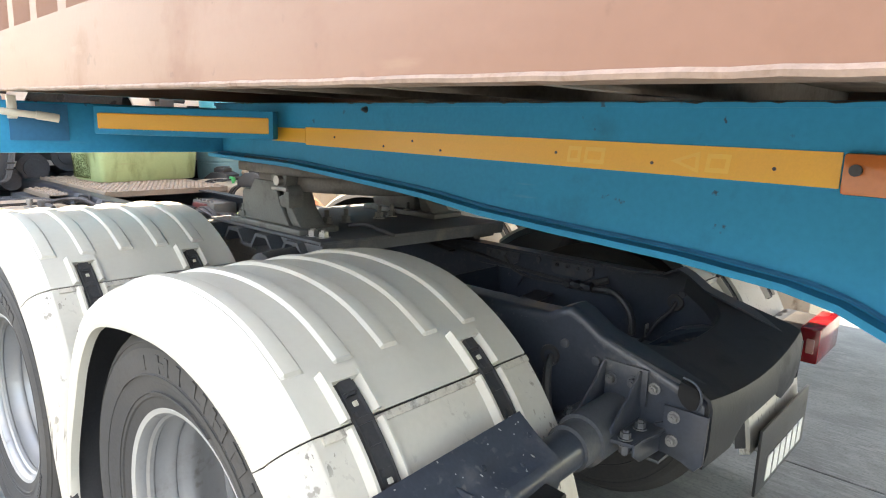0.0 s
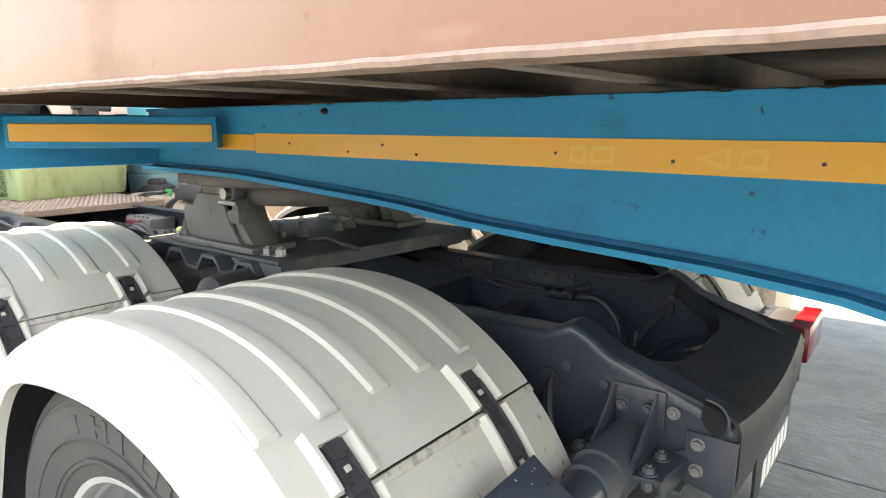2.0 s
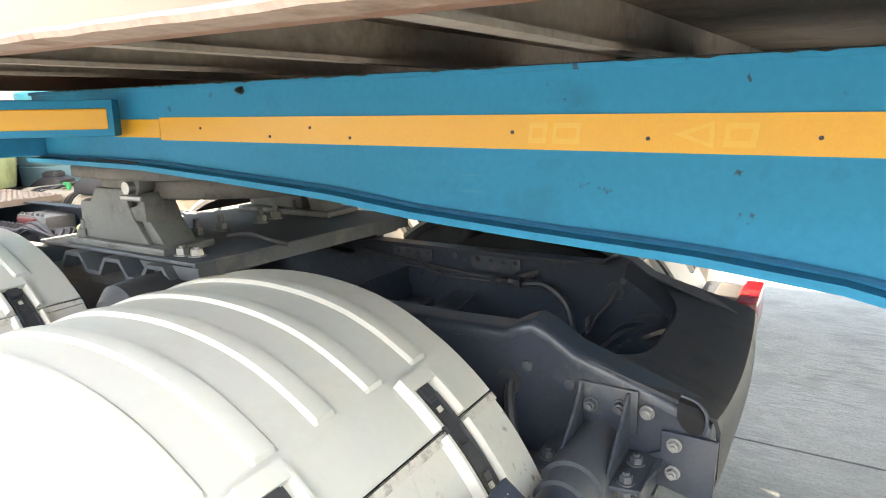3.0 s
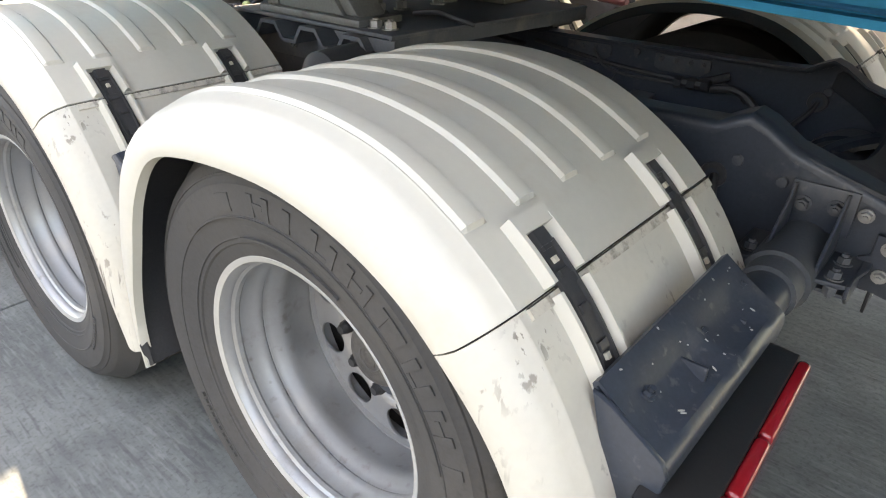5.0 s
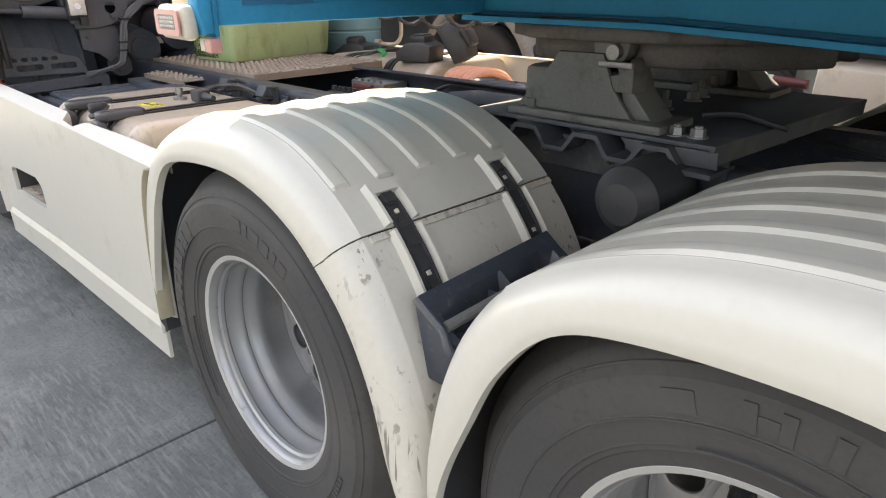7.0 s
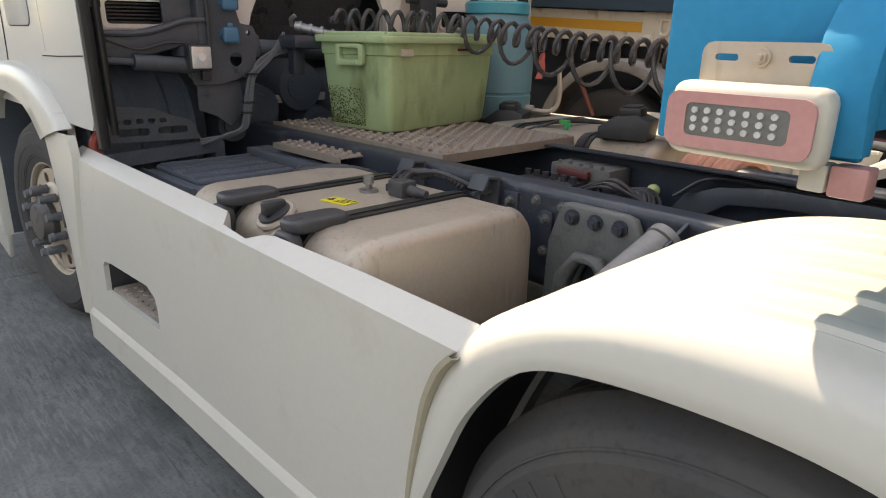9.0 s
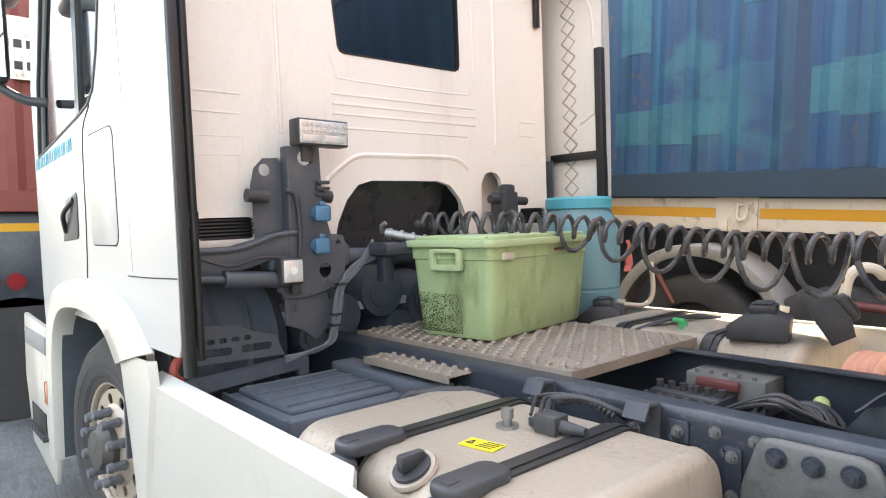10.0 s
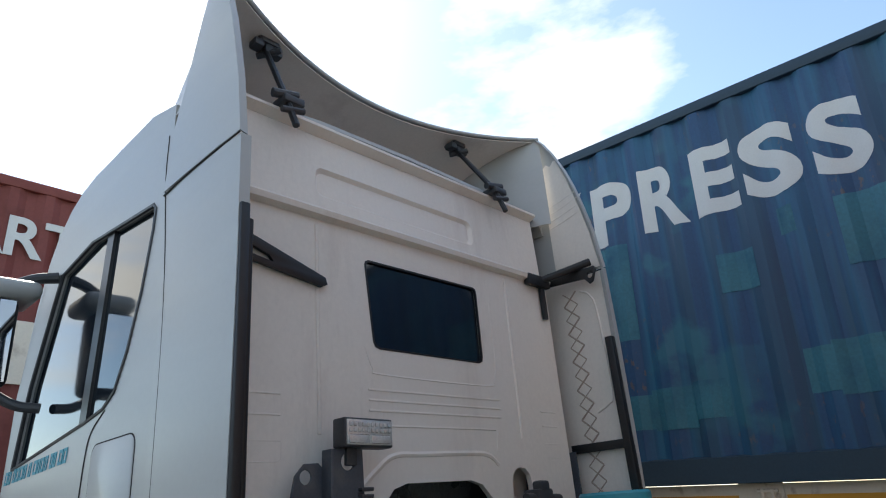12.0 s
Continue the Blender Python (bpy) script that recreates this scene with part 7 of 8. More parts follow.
wlamp = part("work_lamp", bmesh_of(lambda bm: box(bm, -4.02, -3.945, -0.658, -0.418, 1.862, 1.972, 0.008), lambda bm: box(bm, -4.0, -3.98, -0.62, -0.57, 1.80, 1.87, 0.004)), BLACK_PLASTIC, mast, "rectangular work lamp with ribbed lens")
part("lens", bmesh_of(lambda bm: box(bm, -3.947, -3.938, -0.650, -0.426, 1.870, 1.964, 0.004)), CLEAR_LENS, wlamp)
for i in range(10):
    for j in range(2):
        part("lens_rib", bmesh_of(lambda bm: box(bm, -3.94, -3.932, -0.642 + 0.0212 * i, -0.627 + 0.0212 * i, 1.916 + 0.022 * j, 1.932 + 0.022 * j, 0.003)), CLEAR_LENS, wlamp)
for i in range(2):
    part("lens_bar", bmesh_of(lambda bm: box(bm, -3.94, -3.934, -0.643 + 0.108 * i, -0.545 + 0.108 * i, 1.876, 1.908, 0.006)), CLEAR_LENS, wlamp)
slamp = part("square_lamp", bmesh_of(lambda bm: box(bm, -3.97, -3.915, -0.765, -0.665, 1.305, 1.41, 0.008), lambda bm: box(bm, -3.98, -3.95, -0.70, -0.66, 1.26, 1.31, 0.004)), BLACK_PLASTIC, mast, "square white lamp")
part("lens", bmesh_of(lambda bm: box(bm, -3.917, -3.908, -0.757, -0.673, 1.313, 1.402, 0.006)), CLEAR_LENS, slamp)
part("bulb_spot", bmesh_of(lambda bm: rod(bm, (-3.908, -0.715, 1.36), (-3.905, -0.715, 1.36), 0.016, n=14)), WHITE_MARK, slamp)
part("cab_latch", bmesh_of(lambda bm: box(bm, -4.10, -4.0, 0.56, 0.68, 1.46, 1.70, 0.01), lambda bm: rod(bm, (-4.04, 0.50, 1.66), (-4.04, 0.78, 1.65), 0.024, n=12), lambda bm: box(bm, -4.06, -4.0, 0.58, 0.66, 1.68, 1.74, 0.015)), BLACK_PLASTIC, truck)


def dark_back(bm):
    box(bm, -4.62, -4.60, -1.2, 1.2, 0.55, 1.90)
    box(bm, -4.60, -4.14, -1.16, -1.15, 0.6, 1.45)
    box(bm, -4.60, -4.14, 1.15, 1.16, 0.6, 1.9)


part("engine_bay_panel", bmesh_of(dark_back), UNDER, truck)


def gear_housing(bm):
    rings = []
    for y, r in ((-1.12, 0.30), (-0.98, 0.315), (-0.96, 0.33), (-0.94, 0.315), (-0.84, 0.31), (-0.82, 0.325), (-0.80, 0.305), (-0.71, 0.29), (-0.69, 0.30), (-0.67, 0.27), (-0.60, 0.20)):
        rings.append([(-4.46 + r * math.cos(radians(a)), y, 1.02 + r * math.sin(radians(a))) for a in range(-90, 100, 12)])
    sheet(bm, rings, 0.01)


part("gear_housing", bmesh_of(gear_housing), UNDER, truck, "dark ribbed housing under the cab", 30)
slots = [rounded(-1.06 + 0.17 * k, -0.93 + 0.17 * k, 1.035, 1.065, 0.012, 3) for k in range(2)] + [rounded(-1.08 + 0.05 * k, -1.05 + 0.05 * k, 1.085, 1.105, 0.008, 3) for k in range(5)]
part("slotted_bracket", bmesh_of(lambda bm: plate(bm, [(-1.13, 1.01), (-0.70, 1.0), (-0.74, 1.09), (-0.84, 1.12), (-0.90, 1.15), (-1.10, 1.17)], -4.10, -4.092, "x", slots, 0.0015, 1)), UNDER, truck, "slotted dark bracket")

def foil(bm):
    rows = []
    for i in range(15):
        y = -0.40 + 0.80 * i / 14
        row = []
        for j in range(9):
            z = 1.35 + 0.42 * j / 8
            row.append((-4.42 + 0.12 * (j / 8) + 0.012 * random.uniform(-1, 1), y, z))
        rows.append(row)
    sheet(bm, rows, 0.004)


part("tunnel_insulation", bmesh_of(foil), FOIL, truck, "crinkled dark insulation over the engine tunnel", 20)


for y, z, r in ((-0.3, 1.1, 0.14), (-0.05, 1.2, 0.16), (0.25, 1.12, 0.17), (-0.45, 1.02, 0.10), (0.05, 1.0, 0.12)):
    part("engine_casting", bmesh_of(lambda bm: rod(bm, (-4.5, y, z), (-4.28, y, z), r, r * 0.8, n=20), lambda bm: rod(bm, (-4.30, y, z), (-4.27, y, z), r * 0.55, r * 0.5, n=16)), UNDER, truck)
for k in range(6):
    u, v = 0.011 * (k % 3), 0.011 * (k // 3)
    start = [(-4.0, -0.30, 1.47), (-3.98, -0.338 + u, 1.436), (-3.97, -0.42 + u, 1.348)] if k % 2 else [(-4.0, -0.12, 1.42 - v), (-3.98, -0.34, 1.376 + u), (-3.97, -0.46, 1.318 + u)]
    part("cab_cable", bmesh_of(lambda bm: tube(bm, smooth_line(start + [(-3.965 + v, -0.508 + u, 1.277), (-3.96 + v, -0.535 + u * 1.3, 1.19), (-3.96 + v, -0.551 + u, 1.101), (-3.965 + v, -0.570 + u, 1.050), (-3.98 + v, -0.640 + u, 1.015 + v), (-4.02 + v, -0.74, 0.985 + u)], 6), 0.0062, 6)), CABLE, truck)
for y, z in ((-0.50, 1.29), (-0.530, 1.165), (-0.538, 1.12)):
    part("cable_tie", bmesh_of(lambda bm: box(bm, -3.975, -3.94, y - 0.020, y + 0.026, z - 0.005, z + 0.005, 0.002)), CAB_BLACK, truck)
part("red_hook", bmesh_of(lambda bm: tube(bm, smooth_line([(-4.08, -1.14, 1.06), (-4.06, -1.17, 1.02), (-4.06, -1.16, 0.98), (-4.08, -1.14, 0.97)], 4), 0.017, 8)), surf("faded_red_paint", (0.35, 0.07, 0.05), 0.6), truck)


def taps(bm):
    rod(bm, (-3.93, -0.28, 1.50), (-3.80, -0.14, 1.46), 0.022, 0.016, n=12)
    for k in range(4):
        p = Vector((-3.92, -0.27, 1.497)).lerp(Vector((-3.82, -0.16, 1.465)), k / 3)
        rod(bm, p, p + Vector((0.01, 0.011, -0.003)), 0.027, n=12)
    tube(bm, [(-3.94, -0.29, 1.50), (-3.93, -0.30, 1.53), (-3.91, -0.29, 1.545)], 0.011, 8)


cp = part("air_coupling", bmesh_of(taps), BOLT, truck, "zinc air coupling on a bracket")
part("coupling_bracket", bmesh_of(lambda bm: box(bm, -4.0, -3.84, -0.34, -0.14, 1.40, 1.46, 0.02), lambda bm: box(bm, -3.98, -3.92, -0.30, -0.24, 1.28, 1.42, 0.01)), CHASSIS, cp)

# ---- the container trailer coupled to the truck ----
TM = Matrix.Translation((-0.7, -0.038, 0)) @ Matrix.Rotation(radians(-4.2), 4, "Z")
trailer = thing("container_trailer", "blue skeletal container trailer with orange reflective tape", "trailer", at=TM)
LOW = [(-0.62, 1.370), (0.05, 1.368), (0.30, 1.357), (0.66, 1.339), (0.80, 1.330), (1.0, 1.310), (1.25, 1.296), (1.55, 1.283), (1.75, 1.265), (1.84, 1.247), (1.92, 1.214), (2.02, 1.165), (2.2, 1.09), (2.4, 1.02), (2.7, 0.97), (3.2, 0.95), (9.5, 0.95)]
BTOP = 1.583


def beam(s):
    def build(bm):
        y = s * 0.395
        plate(bm, LOW + [(9.5, BTOP), (-0.62, BTOP)], y, y - s * 0.012, "y")
        sheet(bm, [[(x, yy, z) for x, z in LOW] for yy in (y + s * 0.042, y - s * 0.10)], 0.014)
        sheet(bm, [[(x, yy, BTOP) for x in (-0.62, 9.5)] for yy in (y + s * 0.010, y - s * 0.13)], 0.012)
    return build


def edge_line(y):
    """A thin uneven line of rust along the beam's top edge."""
    def build(bm):
        rng = random.Random(7)
        line = [(0.015 * k - 0.6) for k in range(240)]
        up = [bm.verts.new((x, y, BTOP - 0.0005)) for x in line]
        lo = [bm.verts.new((x, y, BTOP - 0.0025 - 0.0035 * rng.random() ** 4)) for x in line]
        fs = [bm.faces.new((up[k], up[k + 1], lo[k + 1], lo[k])) for k in range(len(line) - 1)]
        bmesh.ops.solidify(bm, geom=fs, thickness=0.0015)
    return build


for s in (-1, 1):
    bmn = part("main_beam", bmesh_of(beam(s)), BLUE, trailer, "scuffed blue steel beam", 30)
    y = s * 0.395
    part("doubler_plate", bmesh_of(lambda bm: plate(bm, [(0.118, 1.378)] + [(x, z + 0.012) for x, z in LOW[2:] if x < 5] + [(5, BTOP - 0.004), (0.118, BTOP - 0.004)], y + s * 0.0, y + s * 0.004, "y")), BLUE, bmn)
    if s < 0:
        part("rust_line", bmesh_of(edge_line(y - 0.0125)), RUST_DARK, bmn, "thin dark line of rust along the top edge", 0)
        part("weld_bead", bmesh_of(lambda bm: tube(bm, [(p.x, y - 0.005, p.y + 0.008) for p in smooth_line([(x, z, 0) for x, z in LOW[:12]], 6)], 0.005, 6)), BLUE_DARK, bmn, "dull weld bead above the flange")
        part("reflective_tape", bmesh_of(lambda bm: box(bm, 0.118, 1.806, y - 0.0065, y - 0.0035, 1.437, 1.498)), TAPE, bmn, "orange reflective tape", 0)
        part("short_tape", bmesh_of(lambda bm: box(bm, -0.125, 0.112, y - 0.004, y - 0.001, 1.443, 1.493)), TAPE, bmn, "", 0)
        # pale worn stamps in the tape, drawn as plain shapes
        for u, w in ((1.246, 0.036), (1.292, 0.052), (1.572, 0.046)):
            part("tape_stamp", bmesh_of(lambda bm: plate(bm, [(u, 1.448), (u + w, 1.448), (u + w + 0.004, 1.484), (u + 0.004, 1.484)], y - 0.0066, y - 0.0070, "y", [[(u + 0.009, 1.457), (u + w - 0.008, 1.457), (u + w - 0.006, 1.475), (u + 0.011, 1.475)]])), TAPE_PALE, bmn, "pale worn stamp on the tape", 0)
        part("tape_arrow", bmesh_of(lambda bm: plate(bm, [(1.500, 1.466), (1.560, 1.445), (1.560, 1.487)], y - 0.0066, y - 0.0070, "y", [[(1.518, 1.466), (1.552, 1.454), (1.552, 1.478)]])), TAPE_PALE, bmn, "pale worn arrow on the tape", 0)
        for x, z in ((0.30, 1.470), (0.565, 1.452), (0.70, 1.473), (0.82, 1.452), (1.215, 1.467), (1.46, 1.459), (1.70, 1.463)):
            part("rivet", bmesh_of(lambda bm: rod(bm, (x, y - 0.006, z), (x, y - 0.0085, z), 0.0035, n=8)), DARK_BOLT, bmn)
        lampm = part("side_marker", bmesh_of(lambda bm: box(bm, 1.811, 1.975, y - 0.022, y - 0.002, 1.428, 1.498, 0.006)), AMBER, bmn, "amber side marker lamp")
        part("marker_bolt", bmesh_of(lambda bm: rod(bm, (1.832, y - 0.02, 1.470), (1.832, y - 0.028, 1.470), 0.010, n=10)), DARK_BOLT, lampm)
        part("beam_bolt", bmesh_of(lambda bm: hexbolt(bm, (0.47, y - 0.004, 1.561), (0, -1, 0), 0.008, 0.012)), DARK_BOLT, bmn)
        # diagonal brace from the beam to the front bolster, with tape
        A, B = Vector((-0.03, -0.405, 0)), Vector((-0.57, -0.925, 0))
        d = (B - A).normalized()
        nrm = Vector((-d.y, d.x, 0))
        if nrm.y > 0:
            nrm = -nrm

        def brace_box(a, b, lo, hi, out, inn):
            def build(bm):
                pts = [A + d * a + nrm * out, A + d * b + nrm * out, A + d * b + nrm * inn, A + d * a + nrm * inn]
                plate(bm, [(p.x, p.y) for p in pts], lo, hi, "z", (), 0.004)
            return build
        br = part("brace", bmesh_of(brace_box(0.03, 0.70, 1.448, 1.550, 0.03, -0.03)), BLUE, trailer, "blue box brace with orange tape")
        part("brace_tape", bmesh_of(brace_box(0.045, 0.685, 1.468, 1.525, 0.033, 0.029)), TAPE, br, "", 0)

# front bolster with its end, lamp and twist-lock handle
bo = part("front_bolster", bmesh_of(lambda bm: box(bm, -0.765, -0.565, -1.235, 1.235, 1.376, 1.558, 0.006)), BLUE, trailer, "blue front bolster")
# a flat darker panel paints the recess's shade onto the bolster
part("bolster_recess", bmesh_of(lambda bm: box(bm, -0.566, -0.560, -1.17, -0.985, 1.42, 1.55, 0.0)), BLUE_DARK, bo)
part("end_plate", bmesh_of(lambda bm: box(bm, -0.777, -0.555, -1.247, -1.234, 1.352, 1.564, 0.004)), BLUE, bo)


def handle(bm):
    box(bm, -0.53, -0.515, -1.18, -1.15, 1.495, 1.575, 0.004)
    rod(bm, (-0.52, -1.215, 1.522), (-0.50, -1.06, 1.505), 0.012, n=12)
    rod(bm, (-0.50, -1.10, 1.510), (-0.498, -1.03, 1.500), 0.015, n=12)


part("twist_lock_handle", bmesh_of(handle), PALE_PLASTIC, bo, "pale twist-lock handle")
ml = part("marker_lamp", bmesh_of(lambda bm: box(bm, -0.727, -0.567, -1.312, -1.275, 1.347, 1.423, 0.014, seg=3)), PALE_PLASTIC, trailer, "bleached trailer marker lamp with clear lens")
part("lens_frame", bmesh_of(lambda bm: plate(bm, rounded(-0.722, -0.573, 1.357, 1.413, 0.012, 3), -1.316, -1.320, "y", [rounded(-0.70, -0.595, 1.369, 1.402, 0.006, 3)])), PINK_LENS, ml)
part("lens", bmesh_of(lambda bm: box(bm, -0.70, -0.595, -1.3185, -1.312, 1.369, 1.402)), LENS_GREY, ml, "dull grey lens plate")
part("lens_dot", bmesh_of(lambda bm: [rod(bm, (-0.69 + 0.0135 * i, -1.3185, 1.377 + 0.009 * j), (-0.69 + 0.0135 * i, -1.321, 1.377 + 0.009 * j), 0.0034, n=8) for i in range(7) for j in range(3)]), CLEAR_LENS, ml)
part("lamp_plate", bmesh_of(lambda bm: plate(bm, rounded(-0.715, -0.585, 1.40, 1.462, 0.012, 3), -1.272, -1.276, "y", [rounded(-0.70, -0.675, 1.443, 1.45, 0.003, 2), rounded(-0.625, -0.60, 1.443, 1.45, 0.003, 2)]), lambda bm: hexbolt(bm, (-0.65, -1.276, 1.447), (0, -1, 0), 0.007, 0.006)), ALU, ml)
part("lamp_bracket", bmesh_of(lambda bm: plate(bm, [(-1.25, 1.50), (-1.272, 1.47), (-1.285, 1.42), (-1.272, 1.36), (-1.25, 1.36)], -0.60, -0.545, "x", (), 0.004)), BLUE, ml)
part("red_reflector", bmesh_of(lambda bm: box(bm, -0.572, -0.538, -1.268, -1.24, 1.320, 1.351, 0.003)), PINK_LENS, ml, "faded red reflector")
part("reflector_base", bmesh_of(lambda bm: box(bm, -0.600, -0.574, -1.268, -1.24, 1.322, 1.350, 0.003)), PALE_PLASTIC, ml)
part("cross_beam", bmesh_of(lambda bm: [box(bm, x - 0.05, x + 0.05, -0.385, 0.385, 1.40, 1.575) for x in (0.0, 1.2, 2.6, 4.2)]), BLUE, trailer)
part("king_pin_plate", bmesh_of(lambda bm: box(bm, -0.50, 0.75, -0.38, 0.38, 1.353, 1.366), lambda bm: rod(bm, (-0.05, 0, 1.28), (-0.05, 0, 1.37), 0.05, n=16)), STEEL_GREY, trailer)
part("running_gear", bmesh_of(lambda bm: [lathe(bm, [(0.30, -0.14), (0.50, -0.13), (0.52, -0.08), (0.52, 0.08), (0.50, 0.13), (0.30, 0.14)], (x, y, 0.52), 40) for x in (6.4, 7.7, 9.0) for y in (-1.05, 1.05)]), RUBBER_DARK, trailer)

# ---- the salmon container on it ----


def corrugated(axis, u0, u1, v0, v1, w, depth=0.036, pitch=0.278, phase=0.0, off=0.0):
    """A trapezoid-ribbed steel wall across the axis; u runs along it and v is height."""
    us = [u0]
    k = math.floor((u0 - phase) / pitch)
    while phase + k * pitch < u1:
        for f in (0.0, 0.26, 0.5, 0.76):
            u = phase + (k + f) * pitch
            if u0 < u < u1:
                us.append(u)
        k += 1
    us.append(u1)

    def h(u):
        t = ((u - phase) / pitch) % 1.0
        return depth * (0.0 if t < 0.26 else (t - 0.26) / 0.24 if t < 0.5 else 1.0 if t < 0.76 else (1 - t) / 0.24)
    return lambda bm: sheet(bm, [[place2(axis, u, v, w + h(u) + off) for u in us] for v in (v0, v1)], 0.002)


def rib(u, pitch=0.278, depth=0.036):
    """The depth of a ribbed wall at u."""
    t = (u / pitch) % 1.0
    return depth * (0.0 if t < 0.26 else (t - 0.26) / 0.24 if t < 0.5 else 1.0 if t < 0.76 else (1 - t) / 0.24)


def container(name, label, mat, rail_mat, at, height=2.59, length=12.19):
    """A shipping container: origin at the middle of its front lower edge, x along it."""
    c = thing(name, label, "shipping container", at=at)
    W = 1.219
    for s in (-1, 1):
        side = corrugated("y", 0.18, length - 0.18, 0.17, height - 0.08, s * (W - 0.045))
        part("side_wall", bmesh_of(side if s > 0 else corrugated("y", 0.18, length - 0.18, 0.17, height - 0.08, -(W - 0.01))), mat, c, "corrugated side wall", 20)
        part("bottom_rail", bmesh_of(lambda bm: sheet(bm, [[(x, s * yy, z) for x in (0.16, length - 0.16)] for yy, z in ((W - 0.045, 0.185), (W, 0.172), (W, 0.004), (W - 0.004, 0.0), (W - 0.07, 0.0))], 0.005)), rail_mat, c, "", 30)
        part("top_rail", bmesh_of(lambda bm: box(bm, 0.1, length - 0.1, s * (W - 0.05), s * W, height - 0.09, height, 0.004)), rail_mat, c)
    part("front_wall", bmesh_of(corrugated("x", -1.08, 1.08, 0.15, height - 0.08, 0.012)), mat, c, "corrugated front wall", 20)
    part("rear_door", bmesh_of(lambda bm: box(bm, length - 0.06, length - 0.02, -1.12, 1.12, 0.1, height - 0.08)), mat, c)
    part("front_sill", bmesh_of(lambda bm: box(bm, 0.0, 0.08, -1.06, 1.06, 0.0, 0.16, 0.004)), rail_mat, c)
    part("front_header", bmesh_of(lambda bm: box(bm, 0.0, 0.08, -1.06, 1.06, height - 0.1, height, 0.004)), rail_mat, c)
    part("roof", bmesh_of(lambda bm: box(bm, 0.02, length - 0.02, -1.2, 1.2, height - 0.03, height - 0.012)), mat, c)
    for x in (0.08, length - 0.08):
        for s in (-1, 1):
            part("corner_post", bmesh_of(lambda bm: box(bm, x - 0.08, x + 0.08, s * (W - 0.16), s * W, 0.118, height - 0.118, 0.006)), rail_mat, c)
            for z in (0.0, height - 0.118):
                part("corner_casting", bmesh_of(lambda bm: plate(bm, [(x - 0.089, z), (x + 0.089, z), (x + 0.089, z + 0.118), (x - 0.089, z + 0.118)], s * (W + 0.003), s * (W - 0.16), "y", [circle(x, z + 0.06, 0.035, 12, 0.03)])), rail_mat, c)
    return c


CZ = 1.592
CM = TM @ Matrix.Translation((-0.765, 0, CZ)) @ Matrix.Rotation(radians(0.7), 4, "Y")
salmon = container("salmon_container", "salmon pink shipping container riding on the blue trailer", SALMON, SALMON, CM)


def chipped_lip(bm):
    rows = [[], [], [], []]
    random.seed(5)
    n = 160
    lift = 0.0
    for k in range(n + 1):
        x = 0.16 + 5.0 * k / n
        lift = max(0.0, min(0.0045, (x - 2.815) * 0.10)) + 0.003 * math.exp(-((x - 0.685) / 0.05) ** 2)
        w = 0.0006 * random.uniform(-1, 1)
        rows[0].append((x, -1.2195, 0.0045 + lift + w))
        rows[1].append((x, -1.2225, 0.001 + lift + w))
        rows[2].append((x, -1.221, -0.003 + lift + w))
        rows[3].append((x, -1.19, -0.004 + lift))
    sheet(bm, rows, 0.003)


part("rail_lip", bmesh_of(chipped_lip), RUST_EDGE, salmon, "chipped and bent lower lip of the rail", 40)
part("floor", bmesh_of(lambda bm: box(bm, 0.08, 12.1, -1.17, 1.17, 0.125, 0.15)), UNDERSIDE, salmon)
for k in range(21):
    x = 0.525 + 0.54 * k
    part("cross_member", bmesh_of(lambda bm: sheet(bm, [[(x + dx, y, z) for y in (-1.19, 1.19)] for dx, z in ((-0.022, 0.124), (-0.022, 0.034), (0.022, 0.034), (0.022, 0.044))], 0.004)), XMEMBER, salmon, "", 0)

# ---- crate, barrel and hoses on the deck ----
CR = Matrix.Translation((-3.69, 0.225, DECK[4] + 0.008)) @ Matrix.Rotation(radians(8), 4, "Z")
crate = thing("storage_crate", "mouldy green plastic storage crate with lid standing on the deck plate", "crate", at=CR)


def crate_body(bm):
    rings = []
    for z, a, b, r in ((0.0, 0.185, 0.360, 0.03), (0.012, 0.195, 0.370, 0.035), (0.20, 0.208, 0.388, 0.035), (0.33, 0.216, 0.398, 0.035), (0.335, 0.222, 0.404, 0.035), (0.395, 0.226, 0.408, 0.035)):
        rings.append([bm.verts.new((x, y, z)) for x, y in rounded(-a, a, -b, b, r, 4)])
    n = len(rings[0])
    for p, q in zip(rings, rings[1:]):
        for k in range(n):
            bm.faces.new((p[k], p[(k + 1) % n], q[(k + 1) % n], q[k]))
    bm.faces.new(rings[0][::-1])


part("body", bmesh_of(crate_body), CRATE, crate, "stained green crate body", 40)


def crate_lid(bm):
    plate(bm, rounded(-0.245, 0.245, -0.432, 0.432, 0.045, 4), 0.385, 0.415, "z", (), 0.006)
    plate(bm, rounded(-0.215, 0.215, -0.40, 0.40, 0.04, 4), 0.412, 0.432, "z", (), 0.006)


part("lid", bmesh_of(crate_lid), CRATE_LID, crate, "pale green lid with dark mould spots", 40)
for s in (-1, 1):
    part("handle", bmesh_of(lambda bm: plate(bm, rounded(-0.085, 0.085, 0.288, 0.380, 0.014, 3), s * -0.405, s * -0.430, "y", [rounded(-0.06, 0.06, 0.313, 0.362, 0.008, 3)], 0.003)), CRATE_LID, crate)
part("lid_clip", bmesh_of(lambda bm: box(bm, 0.222, 0.232, -0.33, -0.25, 0.33, 0.36, 0.003)), PALE_PLASTIC, crate)
part("dark_clip", bmesh_of(lambda bm: box(bm, 0.222, 0.234, 0.08, 0.17, 0.352, 0.364, 0.002)), RED_PAINT, crate)


